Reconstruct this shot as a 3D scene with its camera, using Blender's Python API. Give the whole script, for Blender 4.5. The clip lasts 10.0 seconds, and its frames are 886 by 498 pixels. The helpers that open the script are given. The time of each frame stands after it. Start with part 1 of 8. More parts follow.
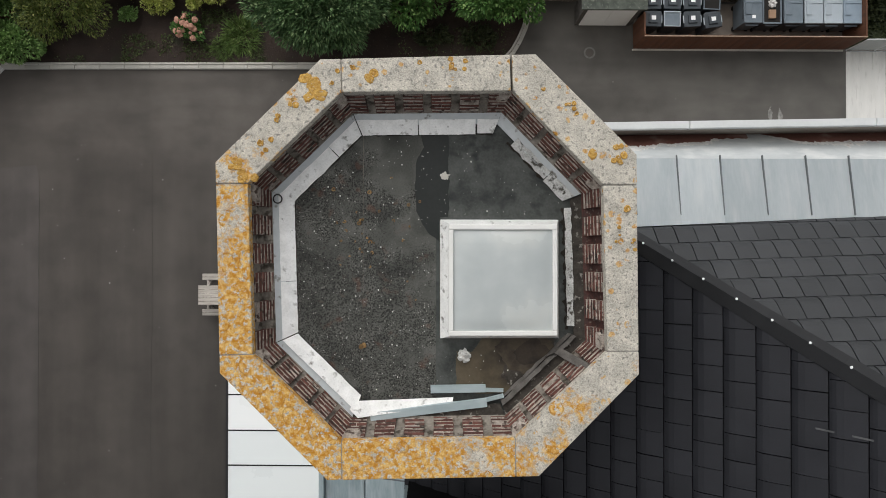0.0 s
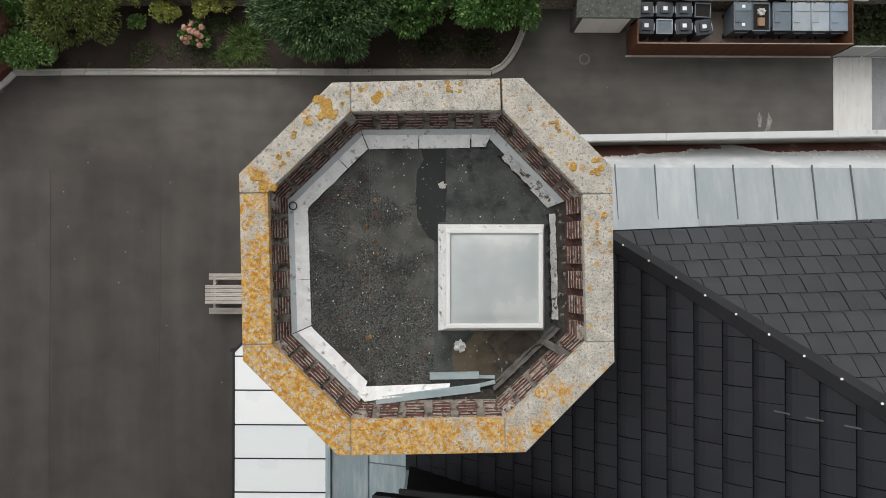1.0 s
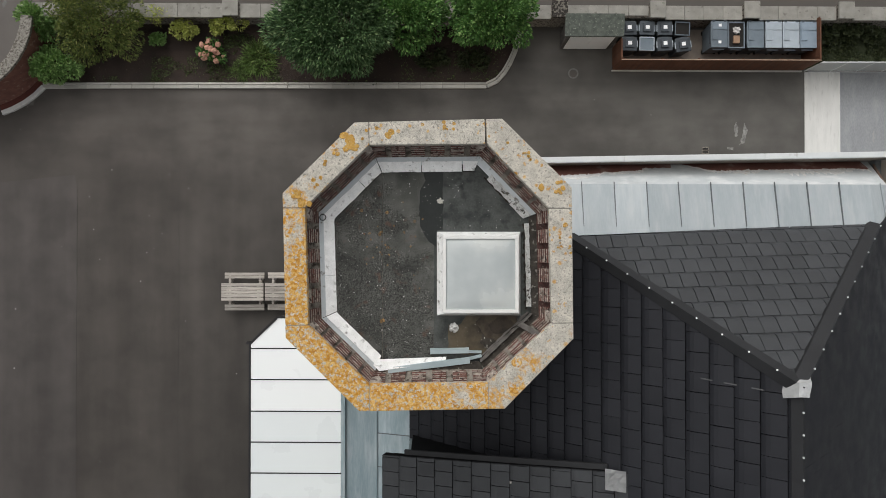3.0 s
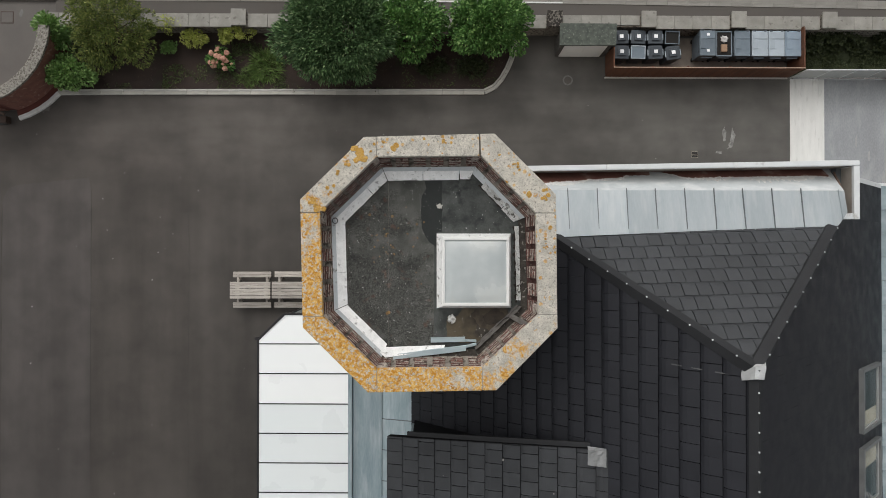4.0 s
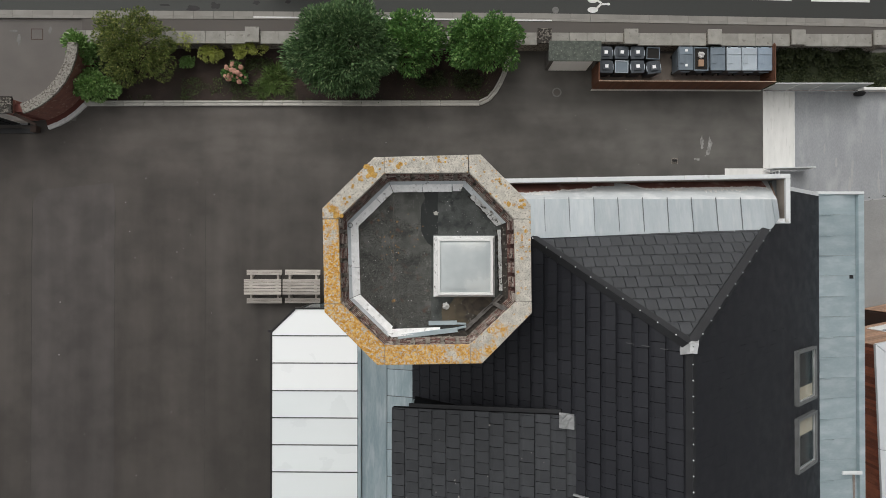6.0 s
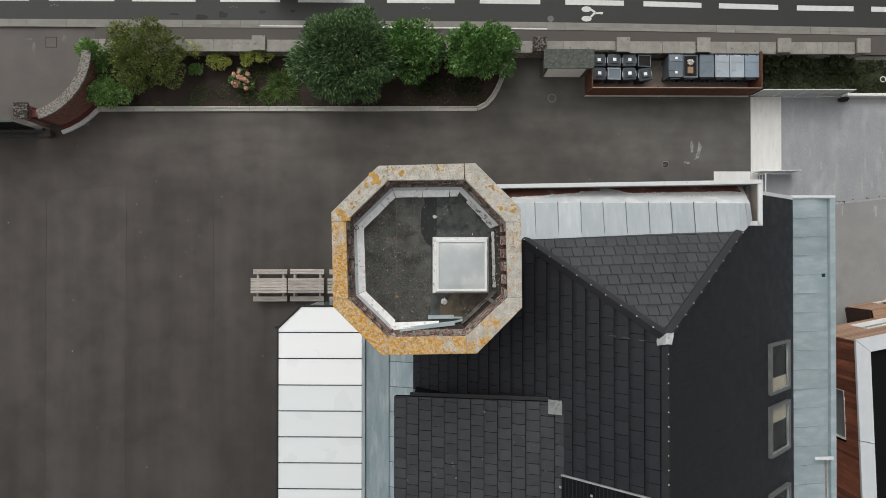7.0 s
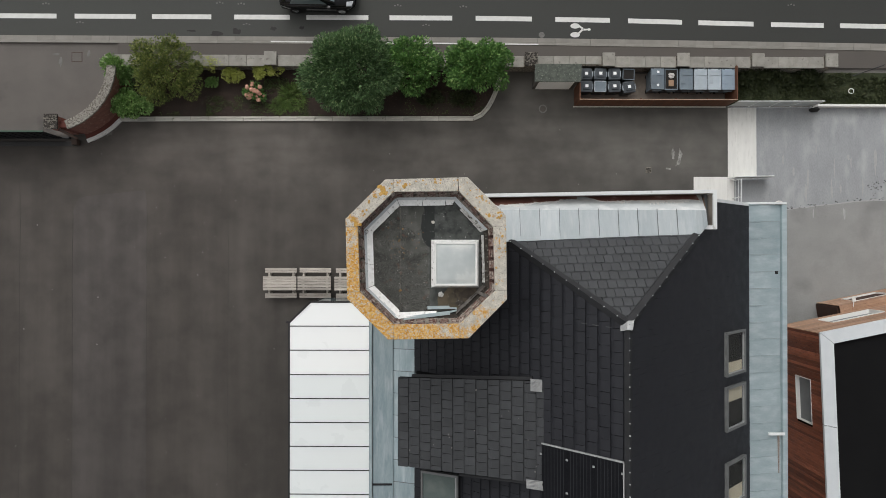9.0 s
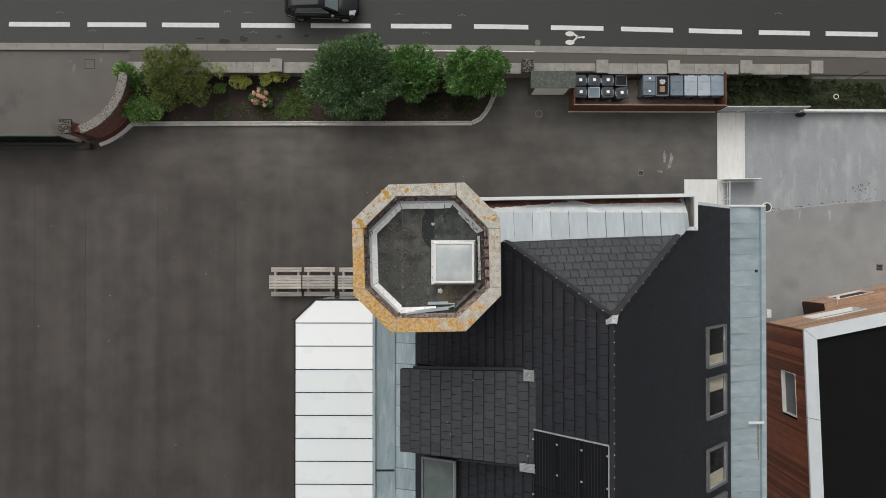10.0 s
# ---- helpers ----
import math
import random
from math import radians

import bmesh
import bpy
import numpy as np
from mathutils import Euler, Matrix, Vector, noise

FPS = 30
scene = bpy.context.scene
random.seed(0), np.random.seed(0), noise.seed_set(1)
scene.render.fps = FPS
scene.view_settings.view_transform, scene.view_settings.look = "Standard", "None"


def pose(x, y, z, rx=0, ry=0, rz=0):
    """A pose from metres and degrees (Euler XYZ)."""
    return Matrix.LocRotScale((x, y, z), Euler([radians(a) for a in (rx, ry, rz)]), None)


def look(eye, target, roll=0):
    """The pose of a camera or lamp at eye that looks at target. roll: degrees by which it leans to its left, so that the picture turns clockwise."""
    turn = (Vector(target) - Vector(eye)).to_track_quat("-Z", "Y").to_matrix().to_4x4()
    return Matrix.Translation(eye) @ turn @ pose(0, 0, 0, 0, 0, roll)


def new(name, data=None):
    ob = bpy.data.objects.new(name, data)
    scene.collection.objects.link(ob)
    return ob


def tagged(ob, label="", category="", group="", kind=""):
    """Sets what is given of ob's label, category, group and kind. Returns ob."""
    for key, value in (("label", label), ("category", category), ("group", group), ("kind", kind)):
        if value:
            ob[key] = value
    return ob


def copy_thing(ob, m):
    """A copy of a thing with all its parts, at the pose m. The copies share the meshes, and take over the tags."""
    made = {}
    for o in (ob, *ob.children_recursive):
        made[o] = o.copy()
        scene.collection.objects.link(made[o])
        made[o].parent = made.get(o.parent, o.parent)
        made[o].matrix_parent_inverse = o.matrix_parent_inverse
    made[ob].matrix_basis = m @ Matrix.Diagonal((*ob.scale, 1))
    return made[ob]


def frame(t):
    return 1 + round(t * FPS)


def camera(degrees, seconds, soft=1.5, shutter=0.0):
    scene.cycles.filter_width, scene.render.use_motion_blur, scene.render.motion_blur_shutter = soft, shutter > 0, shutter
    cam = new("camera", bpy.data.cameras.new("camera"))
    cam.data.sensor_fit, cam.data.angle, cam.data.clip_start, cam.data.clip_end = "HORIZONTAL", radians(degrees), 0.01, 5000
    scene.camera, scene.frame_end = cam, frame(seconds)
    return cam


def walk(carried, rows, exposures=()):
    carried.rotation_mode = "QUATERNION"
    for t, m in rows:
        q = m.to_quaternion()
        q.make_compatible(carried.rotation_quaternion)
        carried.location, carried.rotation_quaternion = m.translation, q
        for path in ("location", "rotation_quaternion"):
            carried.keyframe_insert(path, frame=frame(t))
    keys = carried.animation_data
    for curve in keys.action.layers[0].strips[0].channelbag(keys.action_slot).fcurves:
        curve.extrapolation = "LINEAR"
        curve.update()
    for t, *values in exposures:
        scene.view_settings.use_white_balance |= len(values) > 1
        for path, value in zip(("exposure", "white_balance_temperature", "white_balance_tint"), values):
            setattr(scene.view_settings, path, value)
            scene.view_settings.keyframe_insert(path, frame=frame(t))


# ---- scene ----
cam = camera(73.0, 10.0, soft=0.6)
ROWS = [  # seconds, x, y, z, tilt, lean, turn
    (0.0, 0.057, 0.106, 24.295, 0.37, -0.662, 0.031),
    (0.5, 0.065, 0.111, 24.648, 0.378, -0.668, 0.029),
    (1.0, 0.072, 0.119, 25.04, 0.383, -0.678, 0.019),
    (1.5, 0.076, 0.125, 25.436, 0.393, -0.687, 0.009),
    (2.0, 0.079, 0.134, 25.914, 0.399, -0.702, 0.001),
    (2.5, 0.078, 0.137, 26.417, 0.405, -0.718, -0.005),
    (4.0, 0.077, 0.126, 28.057, 0.408, -0.738, 0.007),
    (4.5, 0.081, 0.12, 28.588, 0.415, -0.749, 0.004),
    (5.0, 0.099, 0.109, 29.161, 0.422, -0.753, 0.01),
    (5.5, 0.118, 0.097, 29.697, 0.419, -0.759, 0.01),
    (7.0, 0.153, 0.098, 31.407, 0.412, -0.766, -0.003),
    (7.5, 0.167, 0.098, 31.956, 0.408, -0.769, -0.007),
    (8.0, 0.176, 0.101, 32.551, 0.402, -0.778, -0.013),
    (8.5, 0.19, 0.107, 33.131, 0.39, -0.782, -0.021),
    (9.0, 0.194, 0.108, 33.759, 0.387, -0.782, -0.026),
    (9.5, 0.202, 0.108, 34.361, 0.385, -0.78, -0.03),
    (10.0, 0.204, 0.095, 35.012, 0.391, -0.779, -0.035),
]
walk(cam, [(t, pose(*p)) for t, *p in ROWS])

# ---- light ----
world = bpy.data.worlds.new("sky")
scene.world = world
world.use_nodes = True
_n, _l = world.node_tree.nodes, world.node_tree.links
_sky = _n.new("ShaderNodeTexSky")
_sky.sky_type = 'NISHITA'
_sky.sun_disc = False
_sky.sun_elevation, _sky.sun_rotation = radians(40), radians(350)
_sky.air_density, _sky.dust_density, _sky.ozone_density = 1.0, 4.0, 1.0
_hs = _n.new("ShaderNodeHueSaturation")
_hs.inputs["Saturation"].default_value = 0.12
_l.new(_sky.outputs[0], _hs.inputs["Color"])
_l.new(_hs.outputs[0], _n["Background"].inputs[0])
_n["Background"].inputs[1].default_value = 0.116
_sd = bpy.data.lights.new("sun", 'SUN')
_sd.energy, _sd.angle, _sd.color = 1.12, radians(65), (1.0, 0.97, 0.93)
_so = new("sun", _sd)
_so.matrix_world = look((-26, 24, 50), (0, 0, 0))
scene.view_settings.exposure = 0.0

# ---- materials ----


def mat(name, a, b, rough=0.8, metal=0.0, scale=1.5, fine=40.0, bump=0.15, dist=0.01, spec=0.4, c=None, c_at=0.62, c_soft=0.08, c_scale=0.6, f_lo=0.3, f_hi=0.7,
        fine_mix=0.35, vary=0.0, stretch=(1, 1, 1)):
    """Two tones mixed by a broad and a fine noise, an optional third tone in blotches, bump, and a per-object shift."""
    m = bpy.data.materials.new(name)
    m.use_nodes = True
    n, l = m.node_tree.nodes, m.node_tree.links
    p = n["Principled BSDF"]
    p.inputs["Metallic"].default_value = metal
    p.inputs["Specular IOR Level"].default_value = spec
    tc, mp = n.new("ShaderNodeTexCoord"), n.new("ShaderNodeMapping")
    mp.inputs["Scale"].default_value = stretch
    l.new(tc.outputs["Object"], mp.inputs["Vector"])
    info = n.new("ShaderNodeObjectInfo")
    off = n.new("ShaderNodeVectorMath")
    off.operation = 'ADD'
    rnd = n.new("ShaderNodeMath")
    rnd.operation = 'MULTIPLY'
    rnd.inputs[1].default_value = 37.0
    l.new(info.outputs["Random"], rnd.inputs[0])
    l.new(mp.outputs[0], off.inputs[0])
    if vary:
        l.new(rnd.outputs[0], off.inputs[1])

    def noi(s, detail):
        q = n.new("ShaderNodeTexNoise")
        q.inputs["Scale"].default_value, q.inputs["Detail"].default_value = s, detail
        l.new(off.outputs[0], q.inputs["Vector"])
        return q
    big, small = noi(scale, 5), noi(fine, 4)

    def ramp(src, lo, hi):
        r = n.new("ShaderNodeMapRange")
        r.inputs[1].default_value, r.inputs[2].default_value = lo, hi
        l.new(src, r.inputs[0])
        return r.outputs[0]

    def mix(f, x, y):
        q = n.new("ShaderNodeMix")
        q.data_type = 'RGBA'
        for s, v in ((q.inputs[0], f), (q.inputs[6], x), (q.inputs[7], y)):
            if hasattr(v, "links"):
                l.new(v, s)
            elif isinstance(v, tuple):
                s.default_value = (*v, 1)
            else:
                s.default_value = v
        return q.outputs[2]
    f1, f2 = ramp(big.outputs[0], 0.35, 0.65), ramp(small.outputs[0], f_lo, f_hi)
    fm = n.new("ShaderNodeMix")
    fm.inputs[0].default_value = fine_mix
    l.new(f1, fm.inputs[2])
    l.new(f2, fm.inputs[3])
    col = mix(fm.outputs[0], a, b)
    if c:
        blot = noi(c_scale, 8)
        col = mix(ramp(blot.outputs[0], c_at, c_at + c_soft), col, c)
    if vary:
        hs = n.new("ShaderNodeHueSaturation")
        vv = n.new("ShaderNodeMapRange")
        vv.inputs[3].default_value, vv.inputs[4].default_value = 1 - vary, 1 + vary
        l.new(info.outputs["Random"], vv.inputs[0])
        l.new(vv.outputs[0], hs.inputs["Value"])
        l.new(col, hs.inputs["Color"])
        col = hs.outputs[0]
    l.new(col, p.inputs["Base Color"])
    rr = n.new("ShaderNodeMapRange")
    rr.inputs[3].default_value, rr.inputs[4].default_value = max(0.03, rough - 0.1), min(1, rough + 0.1)
    l.new(f1, rr.inputs[0])
    l.new(rr.outputs[0], p.inputs["Roughness"])
    if bump:
        bp = n.new("ShaderNodeBump")
        bp.inputs["Strength"].default_value, bp.inputs["Distance"].default_value = bump, dist
        l.new(small.outputs[0], bp.inputs["Height"])
        l.new(bp.outputs[0], p.inputs["Normal"])
    return m


def yard_asphalt(name, tint):
    """Worn asphalt: broad mottling, streaks along the lanes in the south and across them in the north, fine grain, and
    colour value ramped along x and y.
    """
    m = mat(name, tuple(0.055 * q for q in tint), tuple(0.086 * q for q in tint), 0.85, scale=0.8, fine=26, spec=0.25, c=tuple(0.098 * q for q in tint), c_at=0.52, c_soft=0.28, c_scale=0.22, fine_mix=0.28)
    n, l = m.node_tree.nodes, m.node_tree.links
    p = n["Principled BSDF"]
    base = p.inputs["Base Color"].links[0].from_socket
    tc = n.new("ShaderNodeTexCoord")
    sep = n.new("ShaderNodeSeparateXYZ")
    l.new(tc.outputs["Object"], sep.inputs[0])

    def streak(sc, lo, hi):
        mp = n.new("ShaderNodeMapping")
        mp.inputs["Scale"].default_value = sc
        l.new(tc.outputs["Object"], mp.inputs["Vector"])
        q = n.new("ShaderNodeTexNoise")
        q.inputs["Scale"].default_value, q.inputs["Detail"].default_value = 1.0, 6
        l.new(mp.outputs[0], q.inputs["Vector"])
        r = n.new("ShaderNodeMapRange")
        for i, v in enumerate((0.32, 0.68, lo, hi)):
            r.inputs[i + 1].default_value = v
        l.new(q.outputs[0], r.inputs[0])
        return r.outputs[0]
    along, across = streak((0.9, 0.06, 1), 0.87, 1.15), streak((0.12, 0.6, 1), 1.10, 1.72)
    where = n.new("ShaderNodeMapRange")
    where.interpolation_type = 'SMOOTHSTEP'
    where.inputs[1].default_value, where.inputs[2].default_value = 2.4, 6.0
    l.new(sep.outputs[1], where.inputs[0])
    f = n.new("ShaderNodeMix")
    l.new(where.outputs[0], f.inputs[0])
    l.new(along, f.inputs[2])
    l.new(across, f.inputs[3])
    # brightness ramps along x in the northern colour: dark west, dip, bright east
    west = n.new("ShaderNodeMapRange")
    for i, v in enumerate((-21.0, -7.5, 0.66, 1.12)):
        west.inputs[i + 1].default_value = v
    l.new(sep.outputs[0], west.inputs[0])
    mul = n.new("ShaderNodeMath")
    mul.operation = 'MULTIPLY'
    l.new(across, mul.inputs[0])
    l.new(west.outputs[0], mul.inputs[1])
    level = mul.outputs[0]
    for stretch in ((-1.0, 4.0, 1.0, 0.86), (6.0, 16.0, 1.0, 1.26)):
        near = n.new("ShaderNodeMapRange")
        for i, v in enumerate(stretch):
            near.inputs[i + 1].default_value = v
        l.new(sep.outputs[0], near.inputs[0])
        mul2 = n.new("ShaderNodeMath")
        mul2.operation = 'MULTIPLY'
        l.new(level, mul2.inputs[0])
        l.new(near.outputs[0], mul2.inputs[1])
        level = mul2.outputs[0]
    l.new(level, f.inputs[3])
    warm = n.new("ShaderNodeMix")
    warm.data_type, warm.blend_type = 'RGBA', 'MULTIPLY'
    east = n.new("ShaderNodeMapRange")
    for i, v in enumerate((-14.0, 10.0, 1.0, 0.0)):
        east.inputs[i + 1].default_value = v
    l.new(sep.outputs[0], east.inputs[0])
    l.new(east.outputs[0], warm.inputs[0])
    l.new(base, warm.inputs[6])
    warm.inputs[7].default_value = (1.05, 0.985, 0.965, 1)
    base = warm.outputs[2]
    # colour value falls from 1.03 to 0.80 towards the south
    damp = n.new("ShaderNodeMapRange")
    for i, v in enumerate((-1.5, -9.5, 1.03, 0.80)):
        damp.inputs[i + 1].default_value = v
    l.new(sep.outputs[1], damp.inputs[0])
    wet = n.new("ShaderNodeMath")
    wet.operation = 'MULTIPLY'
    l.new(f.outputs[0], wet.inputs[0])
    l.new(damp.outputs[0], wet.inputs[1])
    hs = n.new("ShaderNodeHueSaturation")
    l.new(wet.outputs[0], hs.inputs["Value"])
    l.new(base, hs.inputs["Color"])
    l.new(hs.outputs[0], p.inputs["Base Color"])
    return m


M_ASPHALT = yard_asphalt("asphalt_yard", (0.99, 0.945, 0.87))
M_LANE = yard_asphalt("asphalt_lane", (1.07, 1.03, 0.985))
M_SEAM = mat("asphalt_seam", (0.046, 0.042, 0.038), (0.068, 0.063, 0.058), 0.85, scale=2.0, fine=30, spec=0.25)
M_APRON = mat("asphalt_entrance", (0.118, 0.108, 0.100), (0.158, 0.145, 0.134), 0.9, scale=0.6, fine=50, spec=0.25, c=(0.075, 0.071, 0.067), c_at=0.58, c_soft=0.2, c_scale=0.5)
M_ROADKERB = mat("road_kerb_concrete", (0.21, 0.20, 0.18), (0.29, 0.278, 0.253), 0.9, scale=1.2, fine=50, vary=0.05)


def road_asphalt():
    """Road asphalt, paler in the west, its colour ramped darker towards the east."""
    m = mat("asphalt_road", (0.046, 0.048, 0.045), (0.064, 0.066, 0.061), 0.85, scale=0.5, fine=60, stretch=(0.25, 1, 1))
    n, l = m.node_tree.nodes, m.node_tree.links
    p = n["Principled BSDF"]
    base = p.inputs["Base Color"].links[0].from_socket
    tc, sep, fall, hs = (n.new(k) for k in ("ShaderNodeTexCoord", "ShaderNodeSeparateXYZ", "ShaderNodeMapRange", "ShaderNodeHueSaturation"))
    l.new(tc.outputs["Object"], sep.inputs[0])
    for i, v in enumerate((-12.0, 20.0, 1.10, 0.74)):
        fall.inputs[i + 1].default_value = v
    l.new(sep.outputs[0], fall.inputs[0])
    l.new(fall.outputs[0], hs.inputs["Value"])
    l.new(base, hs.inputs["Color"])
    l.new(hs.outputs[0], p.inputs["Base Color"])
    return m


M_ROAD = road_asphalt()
M_FOOTWAY = mat("asphalt_footway", (0.088, 0.079, 0.071), (0.108, 0.097, 0.087), 0.85, scale=0.8, fine=60)
M_CONCRETE = mat("grey_concrete_yard", (0.26, 0.272, 0.282), (0.36, 0.373, 0.383), 0.85, scale=1.1, fine=18, c=(0.46, 0.468, 0.472), c_at=0.54, c_soft=0.30, c_scale=0.9, stretch=(1.3, 0.5, 1), bump=0.4, fine_mix=0.55)
M_CONCOLD = mat("weathered_concrete", (0.225, 0.227, 0.223), (0.325, 0.327, 0.32), 0.88, scale=0.7, fine=20, c=(0.185, 0.187, 0.184), c_at=0.54, c_soft=0.3, c_scale=0.5, bump=0.4, fine_mix=0.5)
M_PALE = mat("pale_concrete", (0.68, 0.68, 0.65), (0.79, 0.785, 0.755), 0.85, scale=1.6, fine=50, c=(0.56, 0.555, 0.525), c_at=0.58, c_soft=0.2, c_scale=3, stretch=(2.5, 0.5, 1))
M_KERB = mat("kerb_concrete", (0.43, 0.42, 0.38), (0.57, 0.55, 0.50), 0.9, scale=2.0, fine=50, vary=0.12)
M_WALLCAP = mat("coping_concrete", (0.23, 0.222, 0.198), (0.335, 0.322, 0.29), 0.9, scale=3, fine=50, c=(0.18, 0.17, 0.15), c_at=0.62, c_scale=5, vary=0.08)
M_PAINT = mat("road_paint", (0.72, 0.72, 0.70), (0.62, 0.62, 0.60), 0.7, scale=4, fine=80, c=(0.35, 0.35, 0.34), c_at=0.68, c_scale=18)
M_SOIL = mat("garden_soil", (0.032, 0.022, 0.018), (0.062, 0.044, 0.035), 0.95, scale=1.2, fine=25, bump=0.6, dist=0.05, c=(0.03, 0.045, 0.018), c_at=0.58, c_soft=0.2, c_scale=0.9)
M_GRASS = mat("rough_grass", (0.025, 0.032, 0.014), (0.045, 0.055, 0.022), 0.95, scale=1.2, fine=25, bump=0.6, dist=0.05, c=(0.04, 0.03, 0.02), c_at=0.55, c_soft=0.2, c_scale=1.2)
M_BOARD = mat("weathered_dark_board", (0.05, 0.045, 0.04), (0.14, 0.13, 0.12), 0.9, scale=8, fine=60)
M_BRICK = mat("red_brick", (0.078, 0.036, 0.029), (0.200, 0.076, 0.058), 0.9, scale=9, fine=60, vary=0.35, bump=0.5, c=(0.045, 0.036, 0.031), c_at=0.52, c_soft=0.12, c_scale=9)
# darker brick for the back and ledge of the east parapet side
M_BRICKD = mat("dark_recess_brick", (0.042, 0.025, 0.022), (0.105, 0.047, 0.040), 0.9, scale=14, fine=60, bump=0.6, c=(0.16, 0.13, 0.11), c_at=0.58, c_soft=0.08, c_scale=18)
M_MORTAR = mat("mortar", (0.19, 0.16, 0.135), (0.56, 0.50, 0.44), 0.95, scale=14, fine=60, bump=0.4, c=(0.085, 0.06, 0.05), c_at=0.53, c_soft=0.1, c_scale=16)
M_RENDER = mat("weathered_render", (0.15, 0.132, 0.11), (0.34, 0.31, 0.27), 0.95, scale=9, fine=50, bump=0.5, c=(0.075, 0.064, 0.05), c_at=0.50, c_soft=0.12, c_scale=12)
M_FACADE = mat("masonry_facade", (0.33, 0.30, 0.26), (0.44, 0.40, 0.35), 0.9, scale=3, fine=30, c=(0.26, 0.23, 0.20), c_at=0.56, c_soft=0.15, c_scale=0.8)
M_ZINC = mat("weathered_zinc", (0.39, 0.437, 0.456), (0.485, 0.524, 0.542), 0.5, 0.3, scale=1.8, fine=14, bump=0.05, c=(0.53, 0.555, 0.56), c_at=0.50, c_soft=0.30, c_scale=2.4, vary=0.07, stretch=(3.4, 0.55, 1))
M_ZINCW = mat("streaked_zinc", (0.27, 0.355, 0.385), (0.42, 0.50, 0.525), 0.40, 0.3, scale=2.0, fine=14, bump=0.05, c=(0.55, 0.61, 0.63), c_at=0.53, c_soft=0.22, c_scale=1.8, stretch=(3.2, 0.5, 1), vary=0.12)
M_ZINCD = mat("blue_grey_zinc", (0.33, 0.41, 0.435), (0.44, 0.515, 0.535), 0.42, 0.3, scale=1.6, fine=10, bump=0.05, c=(0.52, 0.58, 0.60), c_at=0.54, c_soft=0.3, c_scale=1.6, stretch=(1, 2.5, 1), vary=0.06)
M_LEAD = mat("lead_flashing", (0.45, 0.46, 0.46), (0.62, 0.63, 0.63), 0.5, 0.3, scale=6, fine=30, bump=0.4)
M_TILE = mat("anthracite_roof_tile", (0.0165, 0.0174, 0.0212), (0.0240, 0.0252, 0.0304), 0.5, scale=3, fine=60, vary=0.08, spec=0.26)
# paler M_TILE copy: light on the north slope and dormer put into colour
M_TILELIT = mat("lit_slate_tile", (0.0372, 0.0394, 0.0425), (0.0530, 0.0560, 0.0602), 0.5, scale=3, fine=60, vary=0.12, spec=0.3)
M_SMEAR = mat("dried_mortar_smear", (0.06, 0.062, 0.065), (0.12, 0.122, 0.125), 0.8, scale=6, fine=30)
M_RIDGE = mat("ridge_tile", (0.025, 0.0257, 0.0275), (0.034, 0.035, 0.0375), 0.6, scale=4, fine=60, vary=0.08, spec=0.2)
M_UNDER = mat("roof_underlay", (0.008, 0.008, 0.009), (0.012, 0.012, 0.013), 0.9, scale=2, spec=0.1)
M_WHITE = mat("white_roof_panel", (0.896, 0.923, 0.926), (0.901, 0.927, 0.929), 0.35, scale=0.5, fine=15, bump=0.0, vary=0.015, fine_mix=0.2)
M_WHITEG = mat("greyed_white_roof_panel", (0.772, 0.818, 0.827), (0.778, 0.824, 0.832), 0.35, scale=0.5, fine=15, bump=0.0, vary=0.03, fine_mix=0.2)
M_BLACK = mat("black_metal", (0.012, 0.012, 0.013), (0.02, 0.02, 0.021), 0.45, 0.2, scale=3)
M_WHITEMETAL = mat("white_metal", (0.66, 0.68, 0.68), (0.74, 0.76, 0.76), 0.45, scale=3, fine=30, c=(0.5, 0.5, 0.48), c_at=0.66, c_scale=4)
M_WOOD = mat("grey_timber", (0.27, 0.245, 0.215), (0.54, 0.50, 0.45), 0.85, scale=3, fine=30, vary=0.22, stretch=(0.5, 8, 1))
M_FENCE = mat("brown_timber_fence", (0.10, 0.045, 0.025), (0.16, 0.07, 0.04), 0.8, scale=3, fine=25, vary=0.15)
M_CAPWOOD = mat("pale_timber_capping", (0.34, 0.24, 0.17), (0.46, 0.35, 0.26), 0.8, scale=4, fine=30)
M_CLAD = mat("red_cedar_cladding", (0.185, 0.060, 0.036), (0.36, 0.132, 0.076), 0.4, scale=2, fine=20, vary=0.42, spec=0.5)
# tan copy of M_CLAD: the sunlit north face put into its colour
M_CLADN = mat("lit_cedar_cladding", (0.28, 0.165, 0.105), (0.43, 0.275, 0.19), 0.5, scale=1.5, fine=20, vary=0.28, spec=0.5)
M_BIN = mat("dark_grey_plastic", (0.045, 0.055, 0.065), (0.06, 0.07, 0.08), 0.5, scale=4, fine=60, vary=0.15)
M_BINB = mat("blue_grey_plastic", (0.13, 0.165, 0.195), (0.17, 0.205, 0.235), 0.5, scale=4, fine=60, vary=0.2)
M_BINL = mat("light_grey_plastic", (0.34, 0.39, 0.43), (0.40, 0.45, 0.49), 0.5, scale=4, fine=60, vary=0.08)


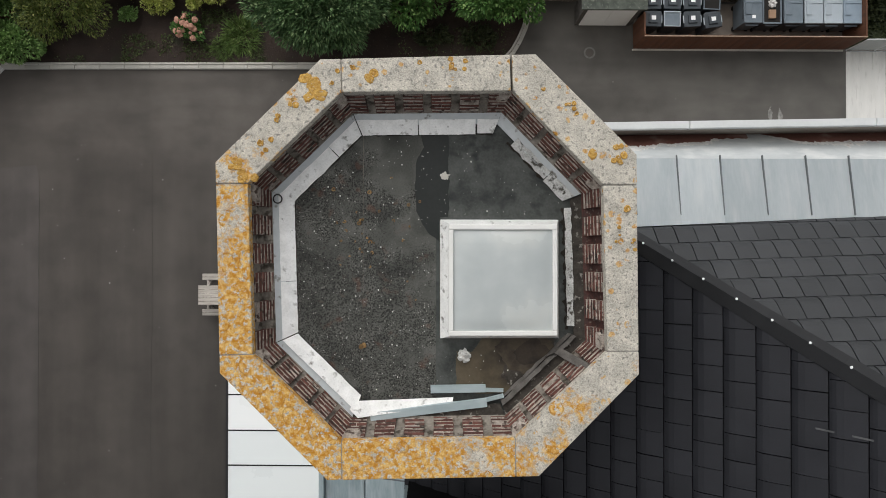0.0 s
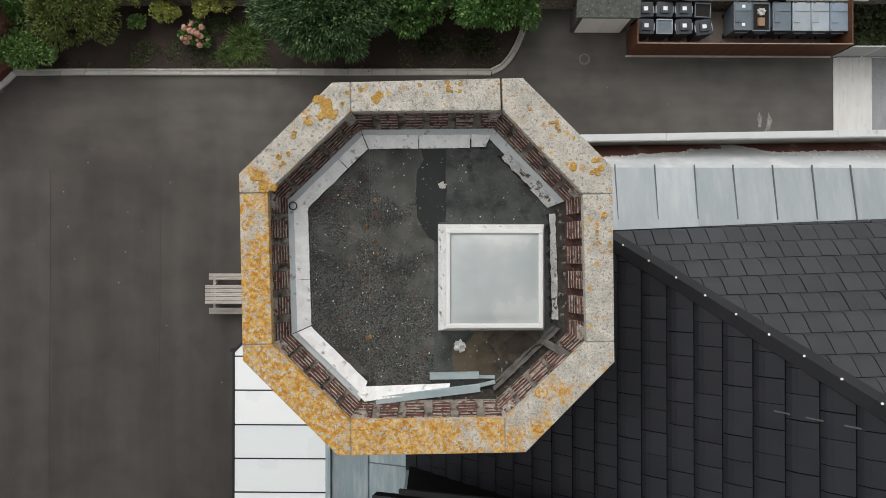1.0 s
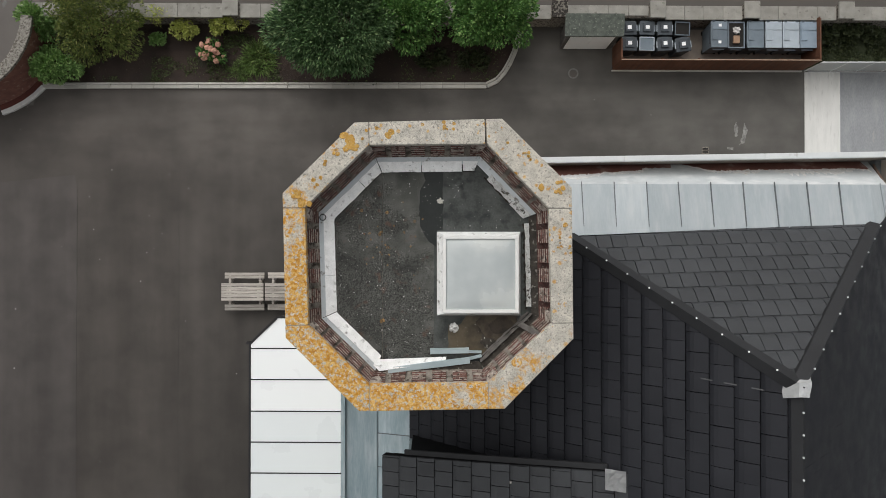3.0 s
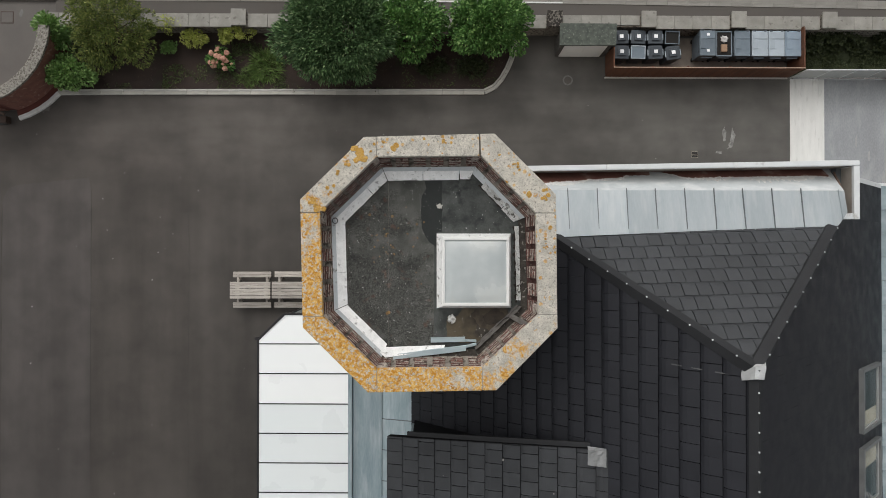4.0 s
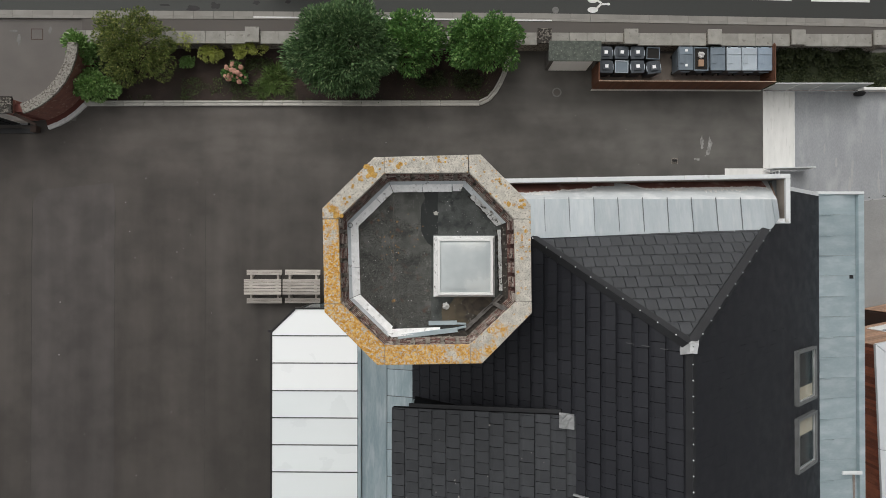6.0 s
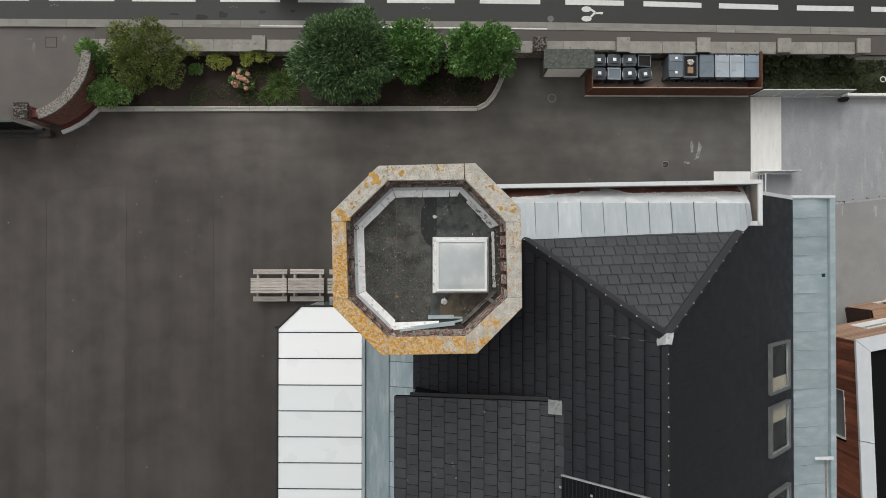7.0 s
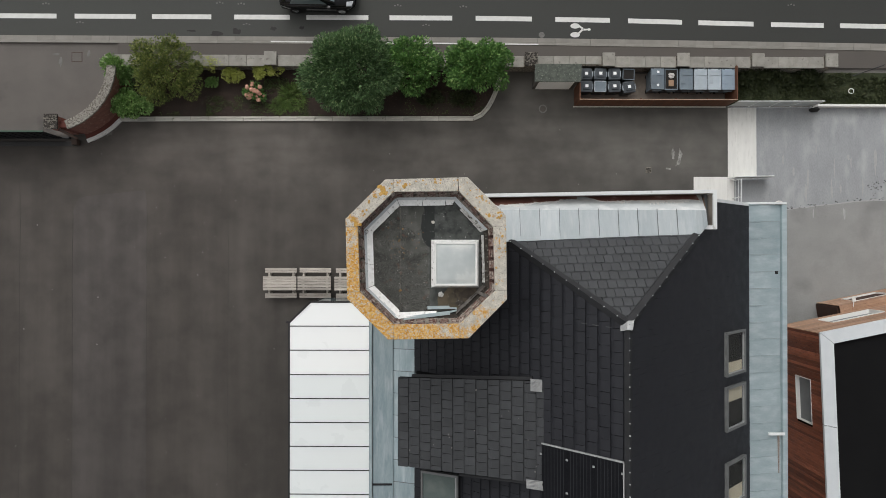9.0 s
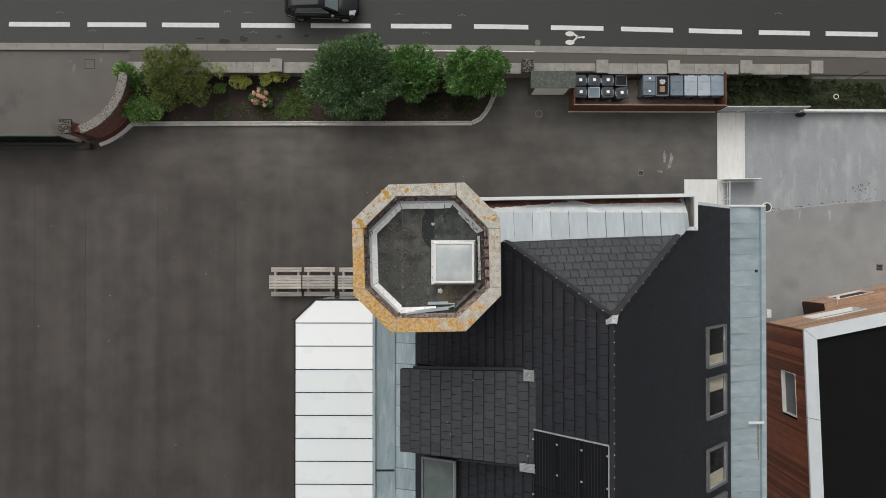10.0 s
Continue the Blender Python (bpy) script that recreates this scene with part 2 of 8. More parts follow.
def lichen_stone():
    m = mat("lichen_stone", (0.27, 0.255, 0.222), (0.735, 0.69, 0.60), 0.95, scale=7, fine=85, bump=0.6, dist=0.008, c=(0.24, 0.23, 0.205), c_at=0.55, c_soft=0.12, c_scale=30, fine_mix=0.65)
    n, l = m.node_tree.nodes, m.node_tree.links
    p = n["Principled BSDF"]
    base = p.inputs["Base Color"].links[0].from_socket
    tc = n.new("ShaderNodeTexCoord")

    def node(kind, **kw):
        q = n.new(kind)
        for k, v in kw.items():
            q.inputs[k].default_value = v
        return q

    def math_(op, a, b):
        q = n.new("ShaderNodeMath")
        q.operation = op
        for i, v in enumerate((a, b)):
            if isinstance(v, (int, float)):
                q.inputs[i].default_value = v
            else:
                l.new(v, q.inputs[i])
        return q.outputs[0]

    def rng(src, a, b, c=0.0, d=1.0):
        q = n.new("ShaderNodeMapRange")
        for i, v in enumerate((a, b, c, d)):
            q.inputs[i + 1].default_value = v
        l.new(src, q.inputs[0])
        return q.outputs[0]
    sep = n.new("ShaderNodeSeparateXYZ")
    l.new(tc.outputs["Object"], sep.inputs[0])
    wob = node("ShaderNodeTexNoise", Scale=7.0, Detail=4.0)
    l.new(tc.outputs["Object"], wob.inputs["Vector"])
    add = n.new("ShaderNodeMix")
    add.data_type = 'VECTOR'
    add.inputs[0].default_value = 0.06
    l.new(tc.outputs["Object"], add.inputs[4])
    l.new(wob.outputs["Color"], add.inputs[5])
    # the weather side carries most of the growth
    side = math_('ADD', math_('MULTIPLY', sep.outputs[0], -0.62), math_('MULTIPLY', sep.outputs[1], -0.70))
    dens = rng(side, -1.1, 1.7)
    big = node("ShaderNodeTexNoise", Scale=3.4, Detail=9.0, Roughness=0.70)
    l.new(add.outputs[1], big.inputs["Vector"])
    crust = rng(math_('ADD', big.outputs[0], math_('MULTIPLY', dens, 0.395)), 0.70, 0.79)
    vor = node("ShaderNodeTexVoronoi", Scale=5.0, Randomness=1.0)
    l.new(add.outputs[1], vor.inputs["Vector"])
    cell = n.new("ShaderNodeSeparateColor")
    l.new(vor.outputs["Color"], cell.inputs[0])
    size = math_('MULTIPLY', rng(cell.outputs[0], 0.24, 1.0), rng(dens, 0.1, 0.8, 0.22, 0.62))
    spot = rng(math_('SUBTRACT', size, vor.outputs["Distance"]), 0.0, 0.05)
    vor2 = node("ShaderNodeTexVoronoi", Scale=13.0, Randomness=1.0)
    l.new(add.outputs[1], vor2.inputs["Vector"])
    cell2 = n.new("ShaderNodeSeparateColor")
    l.new(vor2.outputs["Color"], cell2.inputs[0])
    size2 = math_('MULTIPLY', rng(cell2.outputs[0], 0.42, 1.0), 0.48)
    spot2 = rng(math_('SUBTRACT', size2, vor2.outputs["Distance"]), 0.0, 0.1)
    grain = node("ShaderNodeTexNoise", Scale=23.0, Detail=5.0, Roughness=0.62)
    l.new(tc.outputs["Object"], grain.inputs["Vector"])
    hole = rng(grain.outputs[0], 0.405, 0.49, 0.0, 1.0)
    mask = math_('MULTIPLY', math_('MAXIMUM', math_('MAXIMUM', crust, spot), math_('MULTIPLY', spot2, 0.8)), hole)
    gold = n.new("ShaderNodeMix")
    gold.data_type = 'RGBA'
    gold.inputs[6].default_value, gold.inputs[7].default_value = (0.46, 0.20, 0.012, 1), (0.76, 0.54, 0.21, 1)
    g2 = node("ShaderNodeTexNoise", Scale=13.0, Detail=9.0, Roughness=0.82)
    l.new(tc.outputs["Object"], g2.inputs["Vector"])
    l.new(rng(g2.outputs[0], 0.44, 0.62), gold.inputs[0])
    out = n.new("ShaderNodeMix")
    out.data_type = 'RGBA'
    l.new(mask, out.inputs[0])
    l.new(base, out.inputs[6])
    # darker rims round the rosettes
    rim = n.new("ShaderNodeMix")
    rim.data_type = 'RGBA'
    edge = math_('SUBTRACT', size, vor.outputs["Distance"])
    l.new(math_('MULTIPLY', math_('MULTIPLY', rng(edge, 0.02, 0.06), rng(edge, 0.12, 0.07)), 0.55), rim.inputs[0])
    l.new(gold.outputs[2], rim.inputs[6])
    rim.inputs[7].default_value = (0.24, 0.095, 0.006, 1)
    l.new(rim.outputs[2], out.inputs[7])
    l.new(out.outputs[2], p.inputs["Base Color"])
    return m


M_LICHEN = lichen_stone()
M_ROSETTE = mat("orange_lichen", (0.34, 0.15, 0.014), (0.66, 0.44, 0.13), 0.95, scale=34, fine=110, bump=0.8, dist=0.008, fine_mix=0.45, vary=0.1, c=(0.55, 0.50, 0.40), c_at=0.60, c_soft=0.08, c_scale=40)
M_FELT = mat("shed_felt", (0.060, 0.070, 0.060), (0.135, 0.15, 0.13), 0.95, scale=6, fine=45, bump=0.5, c=(0.24, 0.26, 0.22), c_at=0.60, c_soft=0.08, c_scale=14)


def granule_felt():
    """Grey roofing felt under patchy dark mineral granules with a few pale ones."""
    m = mat("mineral_roof_felt", (0.062, 0.064, 0.058), (0.138, 0.140, 0.128), 0.95, scale=3.2, fine=60, bump=0.0, spec=0.2, fine_mix=0.35, c=(0.040, 0.042, 0.039), c_at=0.54, c_soft=0.20, c_scale=2.6)
    n, l = m.node_tree.nodes, m.node_tree.links
    p = n["Principled BSDF"]
    base = p.inputs["Base Color"].links[0].from_socket
    tc = n.new("ShaderNodeTexCoord")

    def rng(src, a, b, c=0.0, d=1.0):
        q = n.new("ShaderNodeMapRange")
        for i, v in enumerate((a, b, c, d)):
            q.inputs[i + 1].default_value = v
        l.new(src, q.inputs[0])
        return q.outputs[0]

    def op(kind, a, b):
        q = n.new("ShaderNodeMath")
        q.operation = kind
        for i, v in enumerate((a, b)):
            if isinstance(v, (int, float)):
                q.inputs[i].default_value = v
            else:
                l.new(v, q.inputs[i])
        return q.outputs[0]

    def tex(kind, scale):
        q = n.new(kind)
        q.inputs["Scale"].default_value = scale
        l.new(tc.outputs["Object"], q.inputs["Vector"])
        return q

    def over(f, x, colour):
        q = n.new("ShaderNodeMix")
        q.data_type = 'RGBA'
        l.new(f, q.inputs[0])
        l.new(x, q.inputs[6])
        q.inputs[7].default_value = (*colour, 1)
        return q.outputs[2]
    sep = n.new("ShaderNodeSeparateXYZ")
    l.new(tc.outputs["Object"], sep.inputs[0])
    zone = tex("ShaderNodeTexNoise", 1.9)
    zone.inputs["Detail"].default_value = 5.0
    # thickest over the middle and south of the deck, thin beside the damp patch
    south = rng(sep.outputs[1], 0.30, -0.10, 0.0, 0.50)
    east = rng(op('SUBTRACT', sep.outputs[0], south), -0.62, -0.05, 0.16, -0.10)
    north = rng(sep.outputs[1], 0.55, 1.35, 0.0, -0.22)
    dens = rng(op('ADD', op('ADD', zone.outputs[0], east), north), 0.44, 0.62)
    vor = tex("ShaderNodeTexVoronoi", 88.0)
    cell = n.new("ShaderNodeSeparateColor")
    l.new(vor.outputs["Color"], cell.inputs[0])
    size = op('MULTIPLY', rng(cell.outputs[0], 0.10, 0.9, 0.15, 0.75), dens)
    dots = rng(op('SUBTRACT', size, vor.outputs["Distance"]), -0.22, 0.22)
    col = over(op('MULTIPLY', dots, 0.9), base, (0.017, 0.017, 0.016))
    pale = tex("ShaderNodeTexVoronoi", 46.0)
    pc = n.new("ShaderNodeSeparateColor")
    l.new(pale.outputs["Color"], pc.inputs[0])
    lit = op('MULTIPLY', rng(pc.outputs[0], 0.90, 0.94), rng(pale.outputs["Distance"], 0.34, 0.20))
    col = over(op('MULTIPLY', lit, dens), col, (0.34, 0.335, 0.31))
    rust = tex("ShaderNodeTexNoise", 5.5)
    rust.inputs["Detail"].default_value = 8.0
    spot = op('MULTIPLY', rng(rust.outputs[0], 0.60, 0.70), op('MULTIPLY', dens, 0.45))
    col = over(spot, col, (0.13, 0.062, 0.042))
    l.new(col, p.inputs["Base Color"])
    bp = n.new("ShaderNodeBump")
    bp.inputs["Strength"].default_value, bp.inputs["Distance"].default_value = 0.5, 0.006
    l.new(dots, bp.inputs["Height"])
    l.new(bp.outputs[0], p.inputs["Normal"])
    return m


M_GRANULE = granule_felt()
M_WETFELT = mat("damp_roof_felt", (0.024, 0.028, 0.026), (0.092, 0.098, 0.092), 0.6, scale=3.4, fine=40, bump=0.3, spec=0.3, fine_mix=0.3, c=(0.022, 0.026, 0.025), c_at=0.54, c_soft=0.14, c_scale=5.5)
M_DAMP = mat("wet_felt", (0.015, 0.018, 0.017), (0.025, 0.028, 0.027), 0.5, scale=3, fine=30, spec=0.25, fine_mix=0.3, bump=0.1)
M_SILT = mat("black_silt", (0.022, 0.019, 0.016), (0.075, 0.067, 0.057), 0.8, scale=9, fine=50, spec=0.2, c=(0.22, 0.21, 0.19), c_at=0.60, c_soft=0.06, c_scale=16)
M_SILTSHADE = mat("black_silt_shade", (0.011, 0.009, 0.007), (0.032, 0.026, 0.020), 0.7, scale=9, fine=50, spec=0.2, bump=0.4)
M_SILTB = mat("brown_wet_silt", (0.040, 0.031, 0.021), (0.078, 0.062, 0.043), 0.6, scale=9, fine=50, spec=0.3, bump=0.3, c=(0.024, 0.018, 0.013), c_at=0.5, c_soft=0.2, c_scale=6)
M_SILTC = mat("dark_wet_silt", (0.024, 0.018, 0.013), (0.050, 0.039, 0.028), 0.6, scale=9, fine=50, spec=0.3, bump=0.3, c=(0.012, 0.009, 0.007), c_at=0.5, c_soft=0.2, c_scale=6)
M_PUDDLE = mat("silted_felt", (0.072, 0.057, 0.036), (0.115, 0.094, 0.062), 0.5, scale=4, fine=30, spec=0.3, c=(0.010, 0.008, 0.006), c_at=0.47, c_soft=0.2, c_scale=1.9)
M_FLASH = mat("whitened_flashing", (0.72, 0.73, 0.715), (0.95, 0.955, 0.945), 0.7, scale=9, fine=55, bump=0.5, dist=0.006, fine_mix=0.45, f_lo=0.25, f_hi=0.55, c=(0.24, 0.235, 0.215), c_at=0.60, c_soft=0.14, c_scale=14)
M_FLASHG = mat("dirty_grey_flashing", (0.26, 0.26, 0.245), (0.72, 0.725, 0.71), 0.75, scale=8, fine=60, bump=0.6, dist=0.006, fine_mix=0.5, c=(0.07, 0.065, 0.055), c_at=0.53, c_soft=0.12, c_scale=16)
M_JOINT = mat("coping_mortar", (0.20, 0.19, 0.165), (0.40, 0.38, 0.34), 0.95, scale=20, fine=90)
M_GREYFLASH = mat("blue_grey_upstand", (0.50, 0.545, 0.565), (0.62, 0.655, 0.67), 0.5, 0.2, scale=4, fine=30, c=(0.16, 0.15, 0.13), c_at=0.6, c_scale=8)
M_OPAL = mat("opal_acrylic", (0.42, 0.455, 0.46), (0.52, 0.555, 0.55), 0.22, scale=1.4, fine=3, bump=0.0, c=(0.60, 0.61, 0.58), c_at=0.52, c_soft=0.3, c_scale=1.6)
M_WHITEPVC = mat("white_pvc", (0.74, 0.74, 0.71), (0.80, 0.80, 0.78), 0.4, scale=4, fine=40)
M_STICKER = mat("white_sticker", (0.88, 0.88, 0.88), (0.93, 0.93, 0.93), 0.4, scale=6, bump=0.0)
M_DOORWHITE = mat("white_door_paint", (0.86, 0.86, 0.84), (0.90, 0.90, 0.89), 0.5, scale=3, fine=30)
M_RIM = mat("bluish_white_metal", (0.62, 0.655, 0.675), (0.68, 0.71, 0.73), 0.4, scale=2, fine=20, bump=0.03)
M_SEAMZ = mat("dark_zinc_seam", (0.13, 0.145, 0.15), (0.2, 0.215, 0.22), 0.5, 0.3, scale=6)
M_ROOM = mat("unlit_room", (0.004, 0.0038, 0.0036), (0.007, 0.0066, 0.006), 0.95, scale=2, spec=0.03, bump=0.0)
M_FRAME = mat("grey_window_frame", (0.14, 0.145, 0.145), (0.19, 0.195, 0.195), 0.45, 0.2, scale=4)
# brown made darker for the shade under the upper storey's overhang
M_ENTRY = mat("shaded_brown_cladding", (0.035, 0.018, 0.013), (0.065, 0.032, 0.022), 0.7, scale=4, fine=30)
M_BLIND = mat("cream_blind", (0.36, 0.31, 0.23), (0.46, 0.40, 0.30), 0.9, scale=4)
M_DARK = mat("dark_interior", (0.012, 0.011, 0.010), (0.02, 0.018, 0.016), 0.9, scale=2)
M_PV = mat("solar_cell", (0.006, 0.0065, 0.008), (0.009, 0.0095, 0.012), 0.4, scale=3, bump=0.0, spec=0.12)
M_PVLINE = mat("dark_grey_line", (0.022, 0.023, 0.026), (0.030, 0.031, 0.034), 0.5, scale=4, spec=0.2)
M_ALU = mat("aluminium", (0.45, 0.46, 0.46), (0.55, 0.56, 0.56), 0.4, 0.6, scale=5)
M_BITUMEN = mat("black_flat_roof", (0.0085, 0.0085, 0.009), (0.012, 0.012, 0.0125), 0.95, scale=0.8, fine=30, spec=0.05)
M_BARK = mat("bark", (0.06, 0.045, 0.03), (0.10, 0.075, 0.05), 0.95, scale=6, fine=40, bump=0.5)
M_PAVER = mat("red_paving", (0.12, 0.040, 0.032), (0.17, 0.062, 0.048), 0.9, scale=3, fine=50, vary=0.15)
M_GRIT = mat("pebbled_stone", (0.17, 0.16, 0.14), (0.33, 0.31, 0.275), 0.95, scale=9, fine=40, bump=0.6, dist=0.02, c=(0.11, 0.098, 0.08), c_at=0.50, c_soft=0.10, c_scale=13)
M_GRITD = mat("dark_pebbled_stone", (0.09, 0.08, 0.068), (0.24, 0.22, 0.19), 0.95, scale=6, fine=30, bump=0.6, dist=0.02, c=(0.03, 0.026, 0.022), c_at=0.43, c_soft=0.08, c_scale=9)
M_CURVE = mat("garden_wall_brick", (0.17, 0.075, 0.058), (0.27, 0.13, 0.10), 0.9, scale=5, fine=30, c=(0.30, 0.19, 0.15), c_at=0.58, c_soft=0.1, c_scale=6)
M_RUST = mat("rust_brown_grating", (0.055, 0.036, 0.029), (0.080, 0.056, 0.045), 0.9, scale=10)
M_RUSTWASH = mat("rust_wash", (0.20, 0.15, 0.12), (0.34, 0.30, 0.27), 0.8, scale=8, fine=30)
M_CARPAINT = mat("black_car_paint", (0.006, 0.006, 0.007), (0.008, 0.008, 0.009), 0.12, scale=1, bump=0.0, spec=0.6)
M_RUBBER = mat("rubber", (0.012, 0.012, 0.012), (0.018, 0.018, 0.018), 0.85, scale=6)
M_SILVER = mat("silver_grey", (0.40, 0.41, 0.42), (0.5, 0.51, 0.52), 0.3, 0.8, scale=4)
M_LAMP = mat("clear_headlight", (0.55, 0.57, 0.6), (0.65, 0.67, 0.7), 0.15, 0.3, scale=5)
M_STAIN = mat("oil_stain", (0.009, 0.008, 0.008), (0.016, 0.015, 0.014), 0.6, scale=8)
M_CONCSCUFF = mat("pale_concrete_scuff", (0.33, 0.33, 0.33), (0.40, 0.40, 0.40), 0.8, scale=6)
M_SCUFFW = mat("chalky_scuff", (0.12, 0.118, 0.111), (0.40, 0.395, 0.375), 0.9, scale=4.5, fine=26, fine_mix=0.35)
M_SCUFF = mat("pale_scuff", (0.12, 0.117, 0.11), (0.19, 0.187, 0.178), 0.8, scale=6)
M_LEAFLIT = mat("fallen_leaf", (0.17, 0.088, 0.035), (0.29, 0.19, 0.075), 0.8, scale=40, vary=0.45)
M_DROP = mat("pale_droppings", (0.6, 0.6, 0.57), (0.7, 0.7, 0.67), 0.8, scale=20)
M_SPECK = mat("dull_specks", (0.22, 0.21, 0.20), (0.36, 0.35, 0.33), 0.8, scale=20)
M_CRUMPLE = mat("crumpled_sheet", (0.5, 0.5, 0.48), (0.68, 0.68, 0.66), 0.6, scale=20)
M_GUTTERRED = mat("red_brown_lining", (0.13, 0.055, 0.04), (0.22, 0.10, 0.08), 0.85, scale=3, fine=20, c=(0.30, 0.20, 0.17), c_at=0.56, c_soft=0.12, c_scale=3)
M_WASH = mat("white_residue", (0.52, 0.52, 0.505), (0.78, 0.78, 0.76), 0.8, scale=7, fine=40, fine_mix=0.5, c=(0.50, 0.43, 0.39), c_at=0.60, c_soft=0.12, c_scale=9)
M_BROWNLINING = mat("brown_lining", (0.10, 0.062, 0.045), (0.18, 0.12, 0.09), 0.85, scale=5, fine=30)
M_LINING = mat("pale_gutter_lining", (0.44, 0.47, 0.48), (0.55, 0.575, 0.58), 0.6, scale=3, fine=20, c=(0.66, 0.67, 0.665), c_at=0.52, c_soft=0.2, c_scale=3.2, stretch=(0.7, 1.5, 1))
# pale opaque pane: the sky's reflection is put into its colour
M_PANE = mat("sky_toned_pane", (0.20, 0.215, 0.225), (0.27, 0.285, 0.295), 0.5, scale=1.5, bump=0.0, spec=0.2)
M_BAG = mat("rubbish_bag", (0.5, 0.48, 0.46), (0.62, 0.6, 0.58), 0.5, scale=8)
M_CARD = mat("cardboard", (0.30, 0.19, 0.12), (0.36, 0.24, 0.16), 0.9, scale=8)


def glass(name, tint, rough=0.05):
    m = bpy.data.materials.new(name)
    m.use_nodes = True
    p = m.node_tree.nodes["Principled BSDF"]
    p.inputs["Base Color"].default_value = (*tint, 1)
    p.inputs["Roughness"].default_value = rough
    p.inputs["Transmission Weight"].default_value = 1.0
    p.inputs["IOR"].default_value = 1.12
    return m


M_GLASS = glass("window_glass", (0.85, 0.88, 0.88))
# opaque grey-green glazing with the reflected sky painted in
M_GREENPANE = mat("sky_toned_glazing", (0.075, 0.098, 0.092), (0.12, 0.148, 0.14), 0.15, scale=1.2, bump=0.0, spec=0.5, c=(0.16, 0.18, 0.17), c_at=0.56, c_soft=0.2, c_scale=1.4)
M_CARGLASS = mat("car_glass", (0.10, 0.14, 0.15), (0.14, 0.18, 0.19), 0.06, scale=1, bump=0.0, spec=0.8)


def leafy(name, a, b, tip=None, rough=0.5):
    m = bpy.data.materials.new(name)
    m.use_nodes = True
    n, l = m.node_tree.nodes, m.node_tree.links
    p = n["Principled BSDF"]
    p.inputs["Roughness"].default_value = rough
    p.inputs["Specular IOR Level"].default_value = 0.28
    geo = n.new("ShaderNodeNewGeometry")
    r = n.new("ShaderNodeValToRGB")
    r.color_ramp.elements[0].color, r.color_ramp.elements[1].color = (*a, 1), (*b, 1)
    if tip:
        e = r.color_ramp.elements.new(0.82)
        e.color = (*b, 1)
        r.color_ramp.elements[2].color = (*tip, 1)
    l.new(geo.outputs["Random Per Island"], r.inputs[0])
    l.new(r.outputs[0], p.inputs["Base Color"])
    return m


L_LAUREL = leafy("laurel_leaf", (0.046, 0.094, 0.038), (0.120, 0.212, 0.082), (0.280, 0.370, 0.185))
L_GREEN = leafy("green_leaf", (0.046, 0.124, 0.028), (0.112, 0.232, 0.056), (0.260, 0.390, 0.130))
L_OLIVE = leafy("olive_leaf", (0.050, 0.080, 0.018), (0.180, 0.222, 0.052), (0.330, 0.330, 0.110))
L_LIGHT = leafy("light_leaf", (0.105, 0.202, 0.053), (0.211, 0.351, 0.105), (0.351, 0.474, 0.194))
L_YELLOW = leafy("yellow_leaf", (0.24, 0.30, 0.06), (0.52, 0.55, 0.14), (0.72, 0.72, 0.32))
M_PETAL = mat("faded_petal", (0.33, 0.145, 0.105), (0.74, 0.43, 0.32), 0.8, scale=9, fine=45, bump=0.8, dist=0.02, fine_mix=0.6, vary=0.12)
L_GRASS = leafy("grass_blade", (0.075, 0.134, 0.030), (0.150, 0.235, 0.060), (0.238, 0.303, 0.101))
L_VERGE = leafy("verge_blade", (0.026, 0.038, 0.014), (0.050, 0.066, 0.024), (0.085, 0.090, 0.045))
L_IVY = leafy("dark_ground_leaf", (0.021, 0.029, 0.012), (0.045, 0.057, 0.022), (0.085, 0.095, 0.045))
L_WEED = leafy("weed_leaf", (0.045, 0.065, 0.022), (0.09, 0.125, 0.04), (0.16, 0.19, 0.075))
L_LITTER = leafy("bed_litter", (0.05, 0.034, 0.024), (0.09, 0.06, 0.042), (0.20, 0.17, 0.13))

# ---- helpers ----
def part(name, bm, material, parent, label=""):
    me = bpy.data.meshes.new(name)
    bm.to_mesh(me)
    bm.free()
    me.materials.append(material)
    ob = new(name, me)
    ob.parent = parent
    if label:
        ob["label"] = label
    return ob


def thing(name, loc=(0, 0, 0), label="", category="", group="", kind="", rz=0.0):
    ob = new(name)
    ob.location = loc
    ob.rotation_euler = (0, 0, radians(rz))
    ob.empty_display_size = 0.2
    return tagged(ob, label, category, group, kind)


def single(name, bm, material, label="", category="", group="", kind="", loc=(0, 0, 0)):
    ob = part(name, bm, material, None)
    ob.location = loc
    return tagged(ob, label, category, group, kind)


def box(bm, x0, x1, y0, y1, z0, z1):
    v = [bm.verts.new((x, y, z)) for z in (z0, z1) for x, y in ((x0, y0), (x1, y0), (x1, y1), (x0, y1))]
    for q in ((3, 2, 1, 0), (4, 5, 6, 7), (0, 1, 5, 4), (1, 2, 6, 5), (2, 3, 7, 6), (3, 0, 4, 7)):
        bm.faces.new([v[i] for i in q])
    return bm


def bx(x0, x1, y0, y1, z0, z1, bev=0.0):
    bm = bmesh.new()
    box(bm, min(x0, x1), max(x0, x1), min(y0, y1), max(y0, y1), z0, z1)
    if bev:
        bmesh.ops.bevel(bm, geom=bm.edges[:], offset=bev, segments=2, affect='EDGES', profile=0.6)
    return bm


